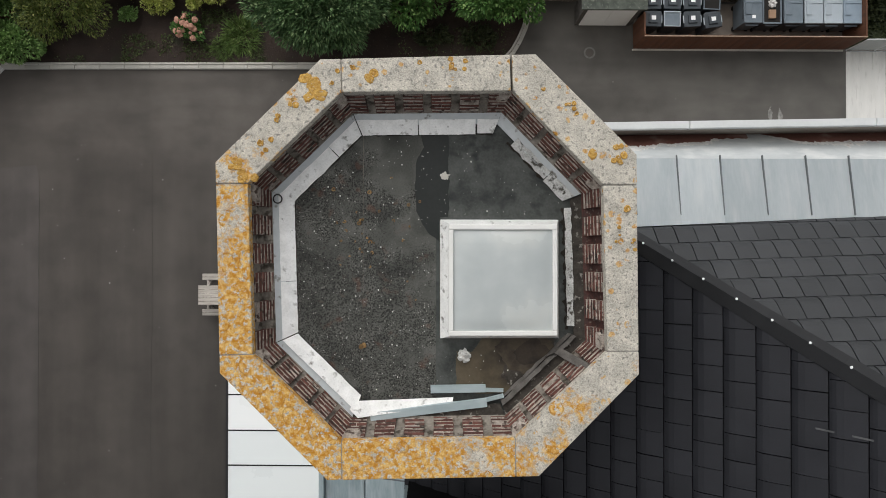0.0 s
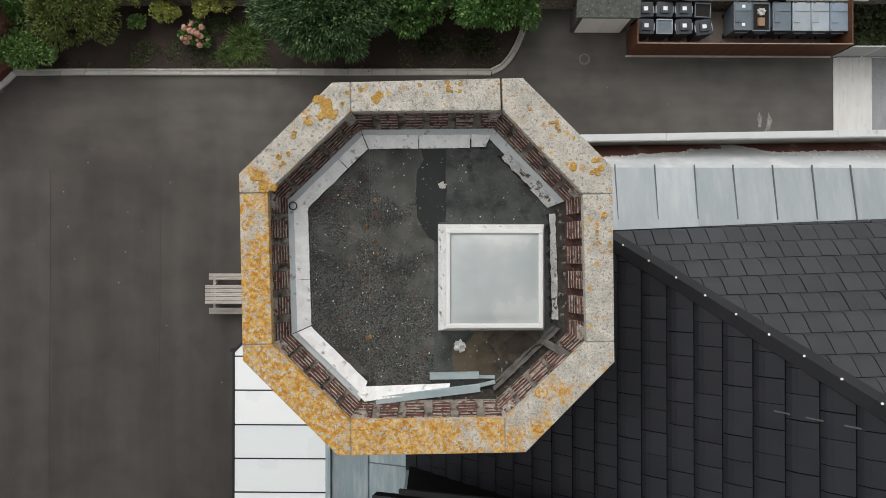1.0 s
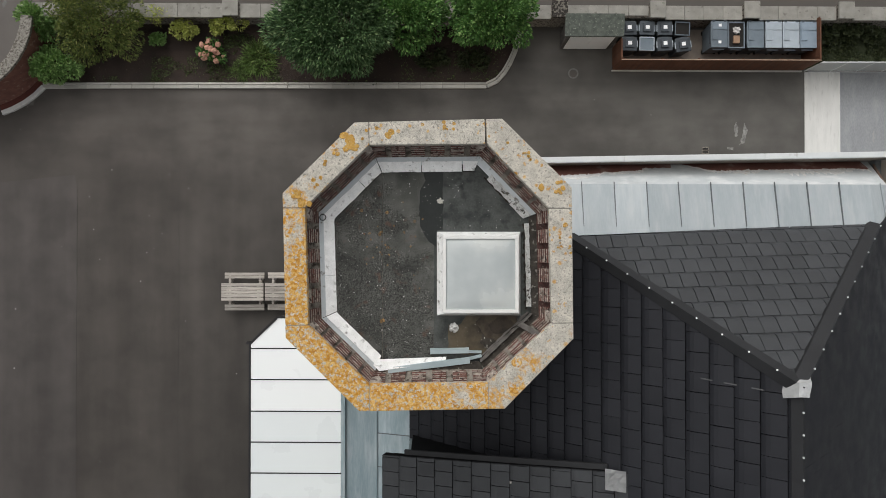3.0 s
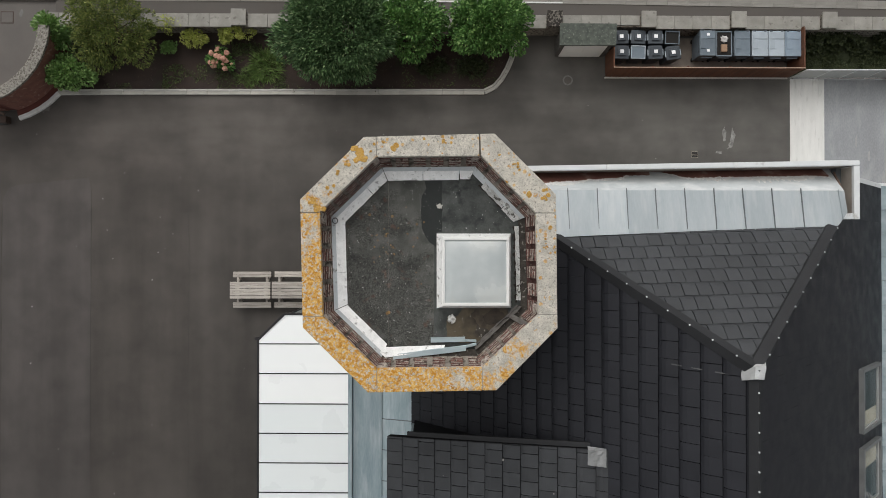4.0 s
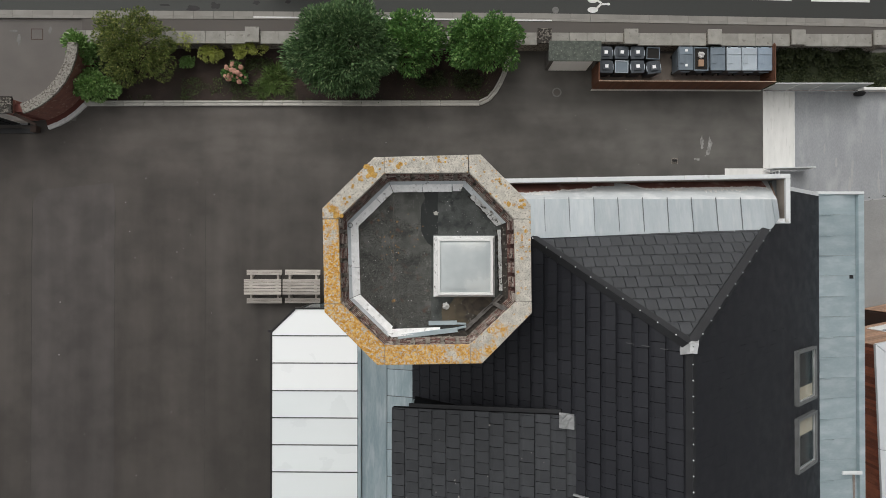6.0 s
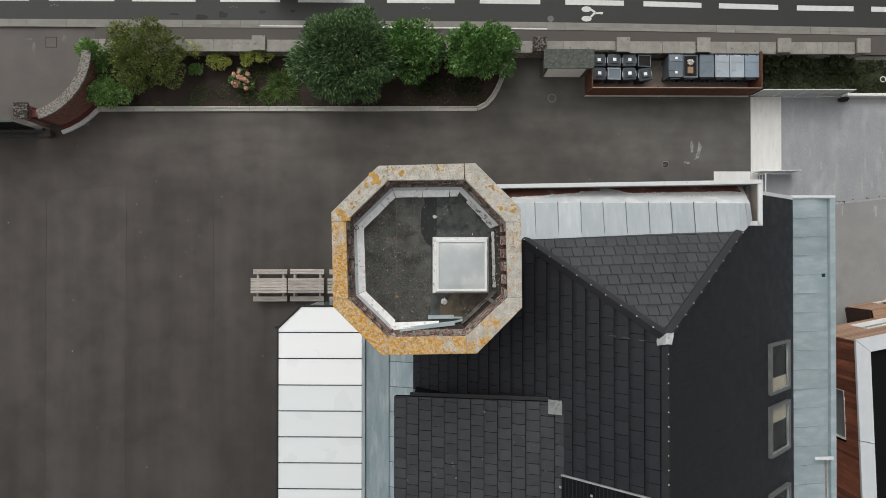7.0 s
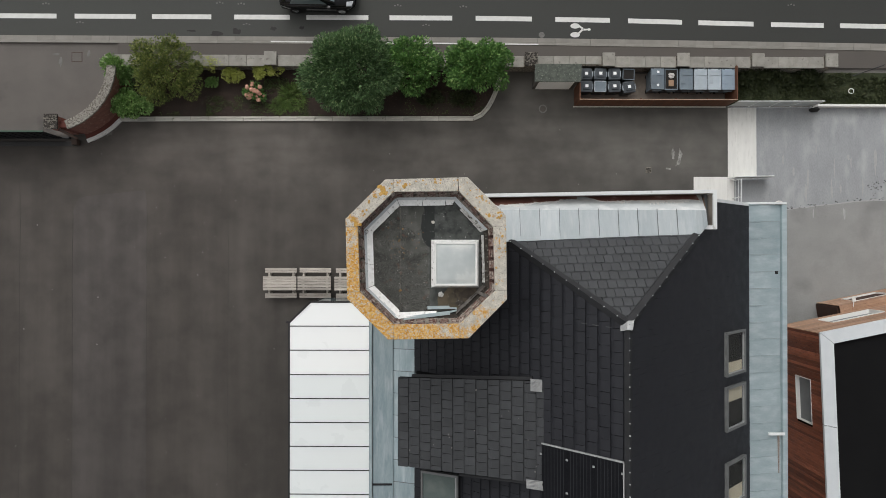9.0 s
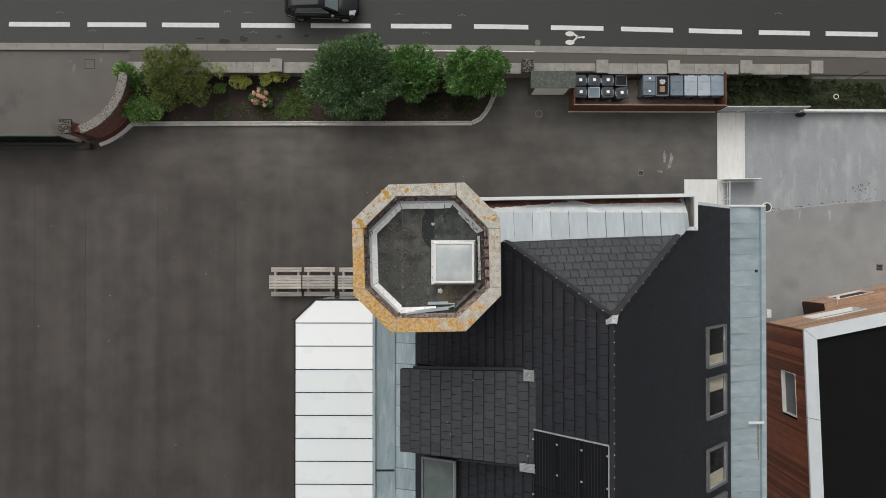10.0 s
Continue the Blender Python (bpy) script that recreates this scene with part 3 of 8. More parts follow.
def solid(bm, bottom, top):
    """A closed solid between two loops of the same length (counter-clockwise from outside above)."""
    a, b = [bm.verts.new(p) for p in bottom], [bm.verts.new(p) for p in top]
    bm.faces.new(a[::-1])
    bm.faces.new(b)
    for i in range(len(a)):
        j = (i + 1) % len(a)
        bm.faces.new((a[i], a[j], b[j], b[i]))
    return bm


def prism(poly, z0, z1, bm=None):
    return solid(bm or bmesh.new(), [(x, y, z0) for x, y in poly], [(x, y, z1) for x, y in poly])


def slab(corners, thick, bm=None):
    """A sheet of that thickness under the given loop of corners."""
    c = [Vector(p) for p in corners]
    n = (c[1] - c[0]).cross(c[2] - c[0]).normalized()
    if n.z < 0:
        c, n = c[::-1], -n
    return solid(bm or bmesh.new(), [p - n * thick for p in c], c)


def rod(bm, a, b, r, sides=8, r2=None):
    a, b = Vector(a), Vector(b)
    q = (b - a).to_track_quat("Z", "Y")
    r2 = r if r2 is None else r2
    ring = [Vector((math.cos(2 * math.pi * i / sides), math.sin(2 * math.pi * i / sides), 0)) for i in range(sides)]
    solid(bm, [a + q @ (v * r) for v in ring], [b + q @ (v * r2) for v in ring])
    return bm


def clip(poly, side):
    """The part of a convex polygon for which side(p) >= 0."""
    out = []
    for i, p in enumerate(poly):
        q = poly[(i + 1) % len(poly)]
        a, b = side(p), side(q)
        if a >= 0:
            out.append(p)
        if a * b < 0:
            f = a / (a - b)
            out.append((p[0] + f * (q[0] - p[0]), p[1] + f * (q[1] - p[1])))
    return out


def inside_of(area):
    """Half-plane tests for a convex counter-clockwise polygon."""
    out = []
    for i, p in enumerate(area):
        q = area[(i + 1) % len(area)]
        out.append(lambda s, p=p, q=q: (q[0] - p[0]) * (s[1] - p[1]) - (q[1] - p[1]) * (s[0] - p[0]))
    return out

# ---- ground, road, pavements ----
def lin(x, xa, ya, xb, yb):
    return ya + (x - xa) * (yb - ya) / (xb - xa)


def strip(x0, x1, lo, hi, z0, z1, n=1):
    """A flat band between two gently slanting lines lo(x) and hi(x)."""
    bm = bmesh.new()
    for i in range(n):
        a, b = x0 + (x1 - x0) * i / n, x0 + (x1 - x0) * (i + 1) / n
        prism([(a, lo(a)), (b, lo(b)), (b, hi(b)), (a, hi(a))], z0, z1, bm)
    return bm


def bent(x, *pts):
    """A line through a few points, carried on straight at both ends."""
    for (xa, ya), (xb, yb) in zip(pts[:-1], pts[1:]):
        if x <= xb or (xb, yb) == pts[-1]:
            return lin(x, xa, ya, xb, yb)


road_edge = lambda x: bent(x, (-25.0, 12.28), (4.5, 12.26), (10.0, 12.20), (26.6, 12.00))
walk_edge = lambda x: road_edge(x) - 0.40
bm = bmesh.new()
G = 420
vs = [bm.verts.new(p) for p in ((-G, -G, 0), (G, -G, 0), (G, G, 0), (-G, G, 0))]
bm.faces.new(vs)
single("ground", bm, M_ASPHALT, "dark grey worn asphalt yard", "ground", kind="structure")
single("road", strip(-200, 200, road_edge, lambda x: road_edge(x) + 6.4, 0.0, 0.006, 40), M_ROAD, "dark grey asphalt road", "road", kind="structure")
single("pavement", strip(-17.55, 50, lambda x: 10.6, lambda x: walk_edge(x), 0.0, 0.10, 24), M_FOOTWAY, "dark asphalt footway along the road", "pavement", kind="structure")
kerb = thing("road_kerb", (0, 0, 0), "pale concrete kerb along the road", "kerb", kind="structure")
x = -40.0
while x < 40:
    part("kerbstone", strip(x + 0.006, x + 0.994, lambda q: walk_edge(q) + 0.165, road_edge, 0.0, 0.11), M_ROADKERB, kerb)
    part("channel_block", strip(x + 0.006, x + 0.994, walk_edge, lambda q: walk_edge(q) + 0.155, 0.0, 0.125), M_ROADKERB, kerb)
    x += 1.0
single("concrete_yard", bx(17.0, 60, -30, 8.4, 0, 0.012), M_CONCRETE, "light grey brushed concrete yard", "pavement", kind="structure")
joint_y = lambda x: lin(x, 20.88, 2.66, 24.3, 3.05) if x < 24.3 else lin(x, 24.3, 3.05, 26.3, 3.16)
single("older_concrete_slab", prism([(17.01, -29.9), (59.9, -29.9), (59.9, joint_y(59.9)), (24.3, 3.05), (17.01, joint_y(17.01))], 0.012, 0.0148), M_CONCOLD, "weathered concrete slab beyond the joint", "pavement", kind="structure")
slabs = thing("pale_path", (0, 0, 0), "pale concrete slab path with short ribs", "path", kind="structure")
part("slab", bx(16.84, 18.47, 4.43, 8.36, 0.0, 0.030, 0.006), M_PALE, slabs)
for k in range(5):
    part("rib", bx(17.10 + 0.272 * k, 17.125 + 0.272 * k, 8.30 - 0.40 - 0.10 * k, 8.34, 0.028, 0.050, 0.006), M_PALE, slabs)
part("slab", bx(14.88, 16.82, 2.6, 4.42, 0.0, 0.034, 0.006), M_PALE, slabs)
part("slab", bx(16.84, 17.20, 2.6, 4.42, 0.0, 0.030, 0.006), M_PALE, slabs)
lanes = thing("asphalt_lanes", (0, 0, 0), "asphalt lanes with dark worn seams", "asphalt", kind="structure")
wav = lambda y, s: 0.05 * noise.noise(Vector((s, y * 0.35, 0))) + 0.015 * noise.noise(Vector((s, y * 2.1, 4)))
for x, top, w in ((-22.98, 4.3, 0.020), (-20.06, 2.9, 0.030), (-15.94, 3.5, 0.016), (-11.42, 4.0, 0.012), (-27.6, 4.2, 0.02)):
    bm = bmesh.new()
    for k in range(160):
        y0, y1 = top - 0.27 * k, top - 0.27 * (k + 1)
        w0, w1 = (w * (0.55 + 0.9 * abs(noise.noise(Vector((x, q * 0.8, 7))))) * min(1, (top - q) / 1.5 + 0.1) for q in (y0, y1))
        a0, a1 = x + wav(y0, x), x + wav(y1, x)
        prism([(a1 - w1, y1), (a1 + w1, y1), (a0 + w0, y0), (a0 - w0, y0)], 0.0, 0.0042, bm)
    part("seam", bm, M_SEAM, lanes)
lane_loop = [(-15.95 + wav(y, -15.94), y) for y in [-40 + 0.5 * k for k in range(87)]] + [(-16.05, 3.64), (-19.35, 3.30), (-19.75, 3.15), (-19.95, 2.75)] + [(-20.04 + wav(y, -20.06), y) for y in [2.5 - 0.5 * k for k in range(86)]]
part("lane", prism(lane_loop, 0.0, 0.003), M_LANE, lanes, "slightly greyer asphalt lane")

marks = thing("road_marking", (0, 0, 0.006), "white dashed line paint on the road", "road marking", kind="structure")
DASHES = ((-37.4, -34.0), (-33.1, -29.7), (-28.8, -25.4), (-24.51, -21.0), (-19.99, -16.59), (-15.68, -12.37), (-11.09, -7.97), (-7.04, -3.55), (-2.36, 1.18), (2.51, 5.70), (7.03, 10.13),
          (11.17, 14.25), (15.18, 18.34), (19.34, 22.37), (23.32, 26.42), (27.4, 30.5), (31.5, 34.6))
for a, b in DASHES:
    ya, yb = (bent(q, (-25.0, 13.40), (3.0, 13.39), (10.0, 13.31), (19.3, 13.11), (26.4, 13.03)) for q in (a, b))
    part("dash", prism([(a, ya - 0.135), (b, yb - 0.135), (b, yb + 0.135), (a, ya + 0.135)], 0, 0.004), M_PAINT, marks)
part("edge_line", strip(-9.0, 6.05, lambda x: lin(x, -9, 11.98, 6, 11.88) - 0.035, lambda x: lin(x, -9, 11.98, 6, 11.88) + 0.035, 0.11, 0.123), M_PAINT, marks)

# ---- main building ----
RX, RZ, KE, YN = 5.03, 18.83, 0.862, -1.67
EZ = lambda x: RZ - KE * abs(x - RX)
SOUTH = -19.0
EAVE_W, EAVE_E = -0.435, 10.58
bld = thing("main_building", (0, 0, 0), "masonry building with anthracite tiled hipped roof and zinc gutters", "building")
part("west_wall", bx(-1.90, -1.55, SOUTH, -1.2, 0, 13.70), M_FACADE, bld)
part("east_wall", bx(11.50, 11.84, SOUTH, 1.70, 0, 13.60), M_FACADE, bld)
par_y = lambda x: 1.843 + (x - 1.9) * 0.0188
part("north_wall", prism([(0.8, par_y(0.8) - 0.09), (8.44, par_y(8.44) - 0.09), (8.44, par_y(8.44) - 0.015), (0.8, par_y(0.8) - 0.015)], 0, 16.27), M_FACADE, bld)
part("north_wall", bx(8.36, 8.45, 0.82, 1.855, 13.0, 16.27), M_FACADE, bld)
part("north_wall", bx(8.46, 11.49, 1.42, 1.68, 0, 13.55), M_FACADE, bld)
part("south_wall", bx(-1.54, 11.49, SOUTH, SOUTH + 0.3, 0, 13.6), M_FACADE, bld)
part("gable", slab([(EAVE_W, SOUTH + 0.3, EZ(EAVE_W)), (RX, SOUTH + 0.3, RZ - 0.1), (EAVE_E, SOUTH + 0.3, EZ(EAVE_E)), (EAVE_E, SOUTH + 0.3, 13.5), (EAVE_W, SOUTH + 0.3, 13.5)], 0.25), M_FACADE, bld)


def across(poly, at, side):
    """The part of a flat loop whose second coordinate lies above (side 1) or below (side -1) a line."""
    out = []
    for p, q in zip(poly, poly[1:] + poly[:1]):
        dp, dq = side * (p[1] - at), side * (q[1] - at)
        if dp >= 0:
            out.append(p)
        if dp * dq < 0:
            f = dp / (dp - dq)
            out.append((p[0] + (q[0] - p[0]) * f, at))
    return out


def tiles(parent, origin, up, area, w, expo, objects=lambda u, v: True, lift=0.042, thick=0.014, gap=0.009, lap=0.024, material=None, start=0.0, nose=0.0, drop=0.0):
    """Flat tiles with a rounded nose, in half bond on a slope: origin at the eave, up the way up the slope, area a convex loop in (along, up)."""
    V = Vector(up).normalized()
    U = V.cross(Vector((0, 0, 1))).normalized()
    N = U.cross(V)
    m = Matrix((U, V, N)).transposed().to_4x4()
    m.translation = Vector(origin)
    tests = inside_of(area)
    us, vs_ = [p[0] for p in area], [p[1] for p in area]
    shared = None
    rest = bmesh.new()
    rng = random.Random(11)

    def shape(bm, poly, u0, v0, mm=None):
        def h(p):
            q = p[1] - v0
            return lift * (1 - q / expo) + 0.018 + thick - (drop * max(0.0, 1 - q / nose) ** 2 if nose else 0.0)
        cuts = [v0 - 1, v0 + 0.22 * nose, v0 + 0.5 * nose, v0 + nose, v0 + expo + 1] if nose else [v0 - 1, v0 + expo + 1]
        for lo, hi in zip(cuts, cuts[1:]):
            band = across(across(poly, lo, 1), hi, -1)
            if len(band) < 3:
                continue
            pts_t = [Vector((p[0] - u0, p[1] - v0, h(p))) for p in band]
            pts_b = [Vector((p[0] - u0, p[1] - v0, 0.006)) for p in band]
            if mm:
                pts_t, pts_b = [mm @ p for p in pts_t], [mm @ p for p in pts_b]
            solid(bm, pts_b, pts_t)
    row = 0
    v = min(vs_) + start
    while v < max(vs_):
        u = math.floor(min(us) / w) * w - (w / 2 if row % 2 else 0)
        while u < max(us):
            rect = [(u + gap / 2, v), (u + w - gap / 2, v), (u + w - gap / 2, v + expo - lap), (u + gap / 2, v + expo - lap)]
            poly = rect
            for s in tests:
                poly = clip(poly, s) if poly else poly
            if len(poly) > 2:
                whole = poly == rect
                mm = m @ Matrix.Translation((u + (rng.uniform(-0.0025, 0.0025) if nose else 0), v, rng.uniform(0, 0.004))) @ Matrix.Rotation(rng.uniform(-0.006, 0.006), 4, 'Z')
                if objects(u, v):
                    if whole:
                        if shared is None:
                            b = bmesh.new()
                            shape(b, rect, u, v)
                            shared = bpy.data.meshes.new("tile")
                            b.to_mesh(shared)
                            b.free()
                            shared.materials.append(material or M_TILE)
                        ob = new("tile", shared)
                        ob.parent = parent
                    else:
                        b = bmesh.new()
                        shape(b, poly, u, v)
                        ob = part("tile", b, material or M_TILE, parent)
                    ob.matrix_local = mm
                else:
                    shape(rest, poly, u, v, mm)
            u += w
        v += expo
        row += 1
    if len(rest.verts):
        ob = part("tile_field", rest, material or M_TILE, parent)
        ob["kind"] = "stuff"
    else:
        rest.free()
    return m


EX = 0.3428
CS = 1 / math.hypot(1, KE)


def west_roof():
    r = part("west_roof_slope", slab([(EAVE_W, SOUTH, EZ(EAVE_W)), (RX, SOUTH, RZ), (RX, YN, RZ), (2.36, 0.445, EZ(2.36)), (EAVE_W, 0.445, EZ(EAVE_W))], 0.12), M_UNDER, bld, "anthracite flat tiles")
    h = (RX - EAVE_W) / CS
    area = [(-0.445, 0), (-SOUTH, 0), (-SOUTH, h), (-YN, h), (-0.445, (2.36 - EAVE_W) / CS)]
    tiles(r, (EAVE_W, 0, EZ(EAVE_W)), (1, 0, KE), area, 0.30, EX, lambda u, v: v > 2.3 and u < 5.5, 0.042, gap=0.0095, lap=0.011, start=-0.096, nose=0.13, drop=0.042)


def east_roof():
    pts = [(RX, YN, RZ), (RX, SOUTH, RZ), (EAVE_E, SOUTH, EZ(EAVE_E)), (EAVE_E, 0.85, EZ(EAVE_E)), (8.0, 0.85, EZ(8.0)), (7.75, 0.62, EZ(7.75))]
    r = part("east_roof_slope", slab(pts, 0.12), M_UNDER, bld, "anthracite flat tiles")
    part("east_roof_corner", slab([(8.48, 0.84, EZ(8.48)), (EAVE_E, 0.84, EZ(EAVE_E)), (EAVE_E, 1.68, EZ(EAVE_E)), (8.48, 1.68, EZ(8.48))], 0.12), M_UNDER, bld)
    h = (EAVE_E - RX) / CS
    area = [(SOUTH, 0), (0.85, 0), (0.85, (EAVE_E - 8.0) / CS), (0.62, (EAVE_E - 7.75) / CS), (YN, h), (SOUTH, h)]
    tiles(r, (EAVE_E, 0, EZ(EAVE_E)), (-1, 0, KE), area, 0.315, EX, lambda u, v: False, 0.003, 0.008, 0.0015, 0.0015)
    tiles(r, (EAVE_E, 0, EZ(EAVE_E)), (-1, 0, KE), [(0.85, 0), (1.68, 0), (1.68, (EAVE_E - 8.48) / CS), (0.85, (EAVE_E - 8.48) / CS)], 0.315, EX, lambda u, v: False, 0.003, 0.008, 0.0015, 0.0015)


def north_roof():
    yz = RZ - (0.6 - YN) * 1.004
    r = part("north_roof_slope", slab([(RX, YN, RZ), (7.75, 0.62, yz), (2.36, 0.445, EZ(2.36))], 0.12), M_UNDER, bld, "anthracite flat tiles")
    tiles(r, (2.46, 0.448, EZ(2.36)), (0.0325, -0.9995, 1.045), [(-5.29, 0), (0.10, 0), (-2.50, 3.18)], 0.254, 0.320, lift=0.038, lap=0.008, gap=0.011, material=M_TILELIT, start=-0.26, nose=0.11, drop=0.038)


west_roof()
east_roof()
north_roof()

# ridge and hip caps
CAP = bmesh.new()
for s in (-1, 1):
    solid(CAP, [(0, 0, 0.0), (s * 0.145, 0, -0.125), (s * 0.145, 0.44, -0.135), (0, 0.44, -0.01)][::s], [(0, 0, 0.055), (s * 0.153, 0, -0.060), (s * 0.153, 0.44, -0.070), (0, 0.44, 0.043)][::s])
cap_mesh = bpy.data.meshes.new("ridge_tile")
CAP.to_mesh(cap_mesh)
CAP.free()
cap_mesh.materials.append(M_RIDGE)
SCR = bmesh.new()
rod(SCR, (0, 0, 0), (0, 0, 0.016), 0.0145, 8)
screw_mesh = bpy.data.meshes.new("screw")
SCR.to_mesh(screw_mesh)
SCR.free()
screw_mesh.materials.append(M_WHITEMETAL)


def caps(a, b, step=0.40, label="ridge_line", wide=1.0):
    a, b = Vector(a), Vector(b)
    run = part(label, bmesh.new(), M_RIDGE, bld)
    y = (b - a).normalized()
    xx = y.cross(Vector((0, 0, 1))).normalized()
    m = Matrix((xx, y, xx.cross(y))).transposed().to_4x4()
    n = int((b - a).length / step)
    for i in range(n):
        ob = new("ridge_tile", cap_mesh)
        ob.parent = run
        m.translation = a + y * (b - a).length * i / n
        ob.matrix_local = m @ Matrix.Diagonal((wide, 1, 1, 1))
        sc = new("screw", screw_mesh)
        sc.parent = run
        sc.matrix_local = m @ Matrix.Translation((0.0, 0.06, 0.05))
    return run


yz = RZ - (0.6 - YN) * 1.004
caps((2.335, 0.452, EZ(2.335) + 0.100), (RX, YN, RZ + 0.100), 0.40, "hip_line", wide=0.80)
caps((7.77, 0.62, yz + 0.100), (RX, YN, RZ + 0.100), 0.40, "hip_line", wide=0.80)
caps((RX, SOUTH, RZ + 0.06), (RX, YN - 0.1, RZ + 0.06), 0.30, wide=0.62)
bm = bmesh.new()
solid(bm, [(4.86, -1.86, 18.76), (5.16, -1.84, 18.78), (5.26, -1.50, 18.70), (4.86, -1.54, 18.70)], [(4.96, -1.80, 18.96), (5.10, -1.80, 18.98), (5.13, -1.60, 18.97), (4.97, -1.62, 18.95)])
bmesh.ops.subdivide_edges(bm, edges=bm.edges[:], cuts=3, use_grid_fill=True)
for v in bm.verts:
    v.co += Vector((0.012, 0.012, 0.018)) * noise.noise(v.co * 9)
part("lead_cap", bm, M_LEAD, bld, "pale lead saddle over the ridge end")

# zinc roof and gutter behind the north parapet
ZN = 1.355
for i, x in enumerate([1.518 + 0.571 * k for k in range(11)]):
    a, b = x, x + 0.571
    ya, yb = (min(0.58, 0.43 + max(0.0, q - 2.3) * 0.045) for q in (a, b))
    part("zinc_sheet", slab([(a, ya, 16.56 + (0.58 - ya) * 0.37), (b, yb, 16.56 + (0.58 - yb) * 0.37), (b, ZN, 16.42), (a, ZN, 16.42)], 0.01), M_ZINC, bld, "pale weathered zinc")
    if i:
        lean = 0.006 * math.sin(i * 2.1)
        part("standing_seam", slab([(a - 0.005, 0.60, 16.580), (a + 0.005, 0.60, 16.580), (a + 0.005 + lean, 1.40, 16.447), (a - 0.005 + lean, 1.40, 16.447)], 0.03), M_SEAMZ, bld)
part("zinc_sheet", slab([(7.80, 0.58, 16.56), (7.96, 0.72, 16.52), (8.13, 0.93, 16.47), (8.10, ZN, 16.42), (7.80, ZN, 16.42)], 0.01), M_ZINC, bld)
part("standing_seam", slab([(8.006, 0.80, 16.525), (8.014, 0.80, 16.525), (7.974, 1.38, 16.445), (7.966, 1.38, 16.445)], 0.02), M_ZINC, bld)
gz = lambda y: 16.415 - (y - ZN) * 1.3
part("gutter_lining", slab([(1.3, ZN + 0.002, gz(ZN)), (8.10, ZN + 0.002, gz(ZN)), (8.25, 1.88, gz(1.88)), (1.3, 1.76, gz(1.76))], 0.02), M_LINING, bld, "pale grey gutter lining")
part("parapet_lining", slab([(8.135, 0.93, 16.44), (8.25, 0.93, 16.22), (8.25, 1.80, 15.92), (8.11, ZN + 0.006, 16.40)], 0.03), M_BROWNLINING, bld, "brown gutter lining")
part("gutter_lining", bx(8.252, 8.358, 0.92, 1.86, 15.80, 15.95), M_SEAMZ, bld)
def stain_w(q):
    """How far the stain reaches out from the parapet at q along it."""
    if q < 3.9:
        w = lin(q, 1.3, 0.285, 3.9, 0.125)
    elif q < 4.45:
        w = 0.080 + 0.05 * noise.noise(Vector((q * 7, 3, 0)))
    else:
        w = 0.155 * min(1.0, max(0.0, (q - 4.66) / 0.5))
    w *= 1 + 0.16 * noise.noise(Vector((q * 2.3, 1, 0))) + 0.18 * noise.noise(Vector((q * 9, 1, 0))) + 0.20 * noise.noise(Vector((q * 31, 1, 0)))
    return max(0.004, w)


bm, wash = bmesh.new(), bmesh.new()
for k in range(340):
    x0, x1 = 1.3 + 0.02 * k, 1.32 + 0.02 * k
    band = [par_y(q) - 0.091 - stain_w(q) for q in (x0, x1)]
    top = [par_y(q) - 0.0905 for q in (x0, x1)]
    slab([(x0, band[0], gz(band[0]) + 0.006), (x1, band[1], gz(band[1]) + 0.006), (x1, top[1], gz(top[1]) + 0.006), (x0, top[0], gz(top[0]) + 0.006)], 0.004, bm)
    if x0 < 4.0 or 4.75 < x0:
        far = 0.09 if x0 < 4.0 else 0.03 + 0.11 * min(1.0, max(0.0, (x0 - 5.0) / 0.8))
        low = [max(ZN + 0.01, e - 0.008 - far * abs(0.55 + 0.9 * noise.noise(Vector((q * 1.7, 8, 0))) + 0.5 * noise.noise(Vector((q * 17, 4, 0))))) for q, e in zip((x0, x1), band)]
        if low[0] < band[0] and low[1] < band[1]:
            slab([(x0, low[0], gz(low[0]) + 0.004), (x1, low[1], gz(low[1]) + 0.004), (x1, band[1] + 0.02, gz(band[1] + 0.02) + 0.004), (x0, band[0] + 0.02, gz(band[0] + 0.02) + 0.004)], 0.003, wash)
bmesh.ops.remove_doubles(bm, verts=bm.verts[:], dist=0.0004)
bmesh.ops.remove_doubles(wash, verts=wash.verts[:], dist=0.0004)
part("gutter_stain", bm, M_GUTTERRED, bld, "red-brown stain in the gutter")
part("white_residue", wash, M_WASH, bld, "white residue along the gutter")
for x0, x1 in ((1.0, 3.44), (3.446, 5.96), (5.966, 8.465)):
    bm = prism([(x0, par_y(x0) - 0.105), (x1, par_y(x1) - 0.105), (x1, par_y(x1)), (x0, par_y(x0))], 16.27, 16.35)
    bmesh.ops.bevel(bm, geom=bm.edges[:], offset=0.008, segments=2, affect='EDGES')
    part("parapet_cap", bm, M_WHITEMETAL, bld, "pale metal coping")
part("parapet_cap", bx(8.35, 8.465, 0.80, 1.855, 16.27, 16.346, 0.01), M_WHITEMETAL, bld)
part("parapet_cap", bx(7.92, 8.345, 0.80, 0.915, 16.27, 16.34, 0.01), M_WHITEMETAL, bld)
part("verge_trim", slab([(8.47, 1.66, EZ(8.47) + 0.05), (EAVE_E, 1.66, EZ(EAVE_E) + 0.05), (EAVE_E, 1.76, EZ(EAVE_E) + 0.05), (8.47, 1.76, EZ(8.47) + 0.05)], 0.06), M_WHITEMETAL, bld)

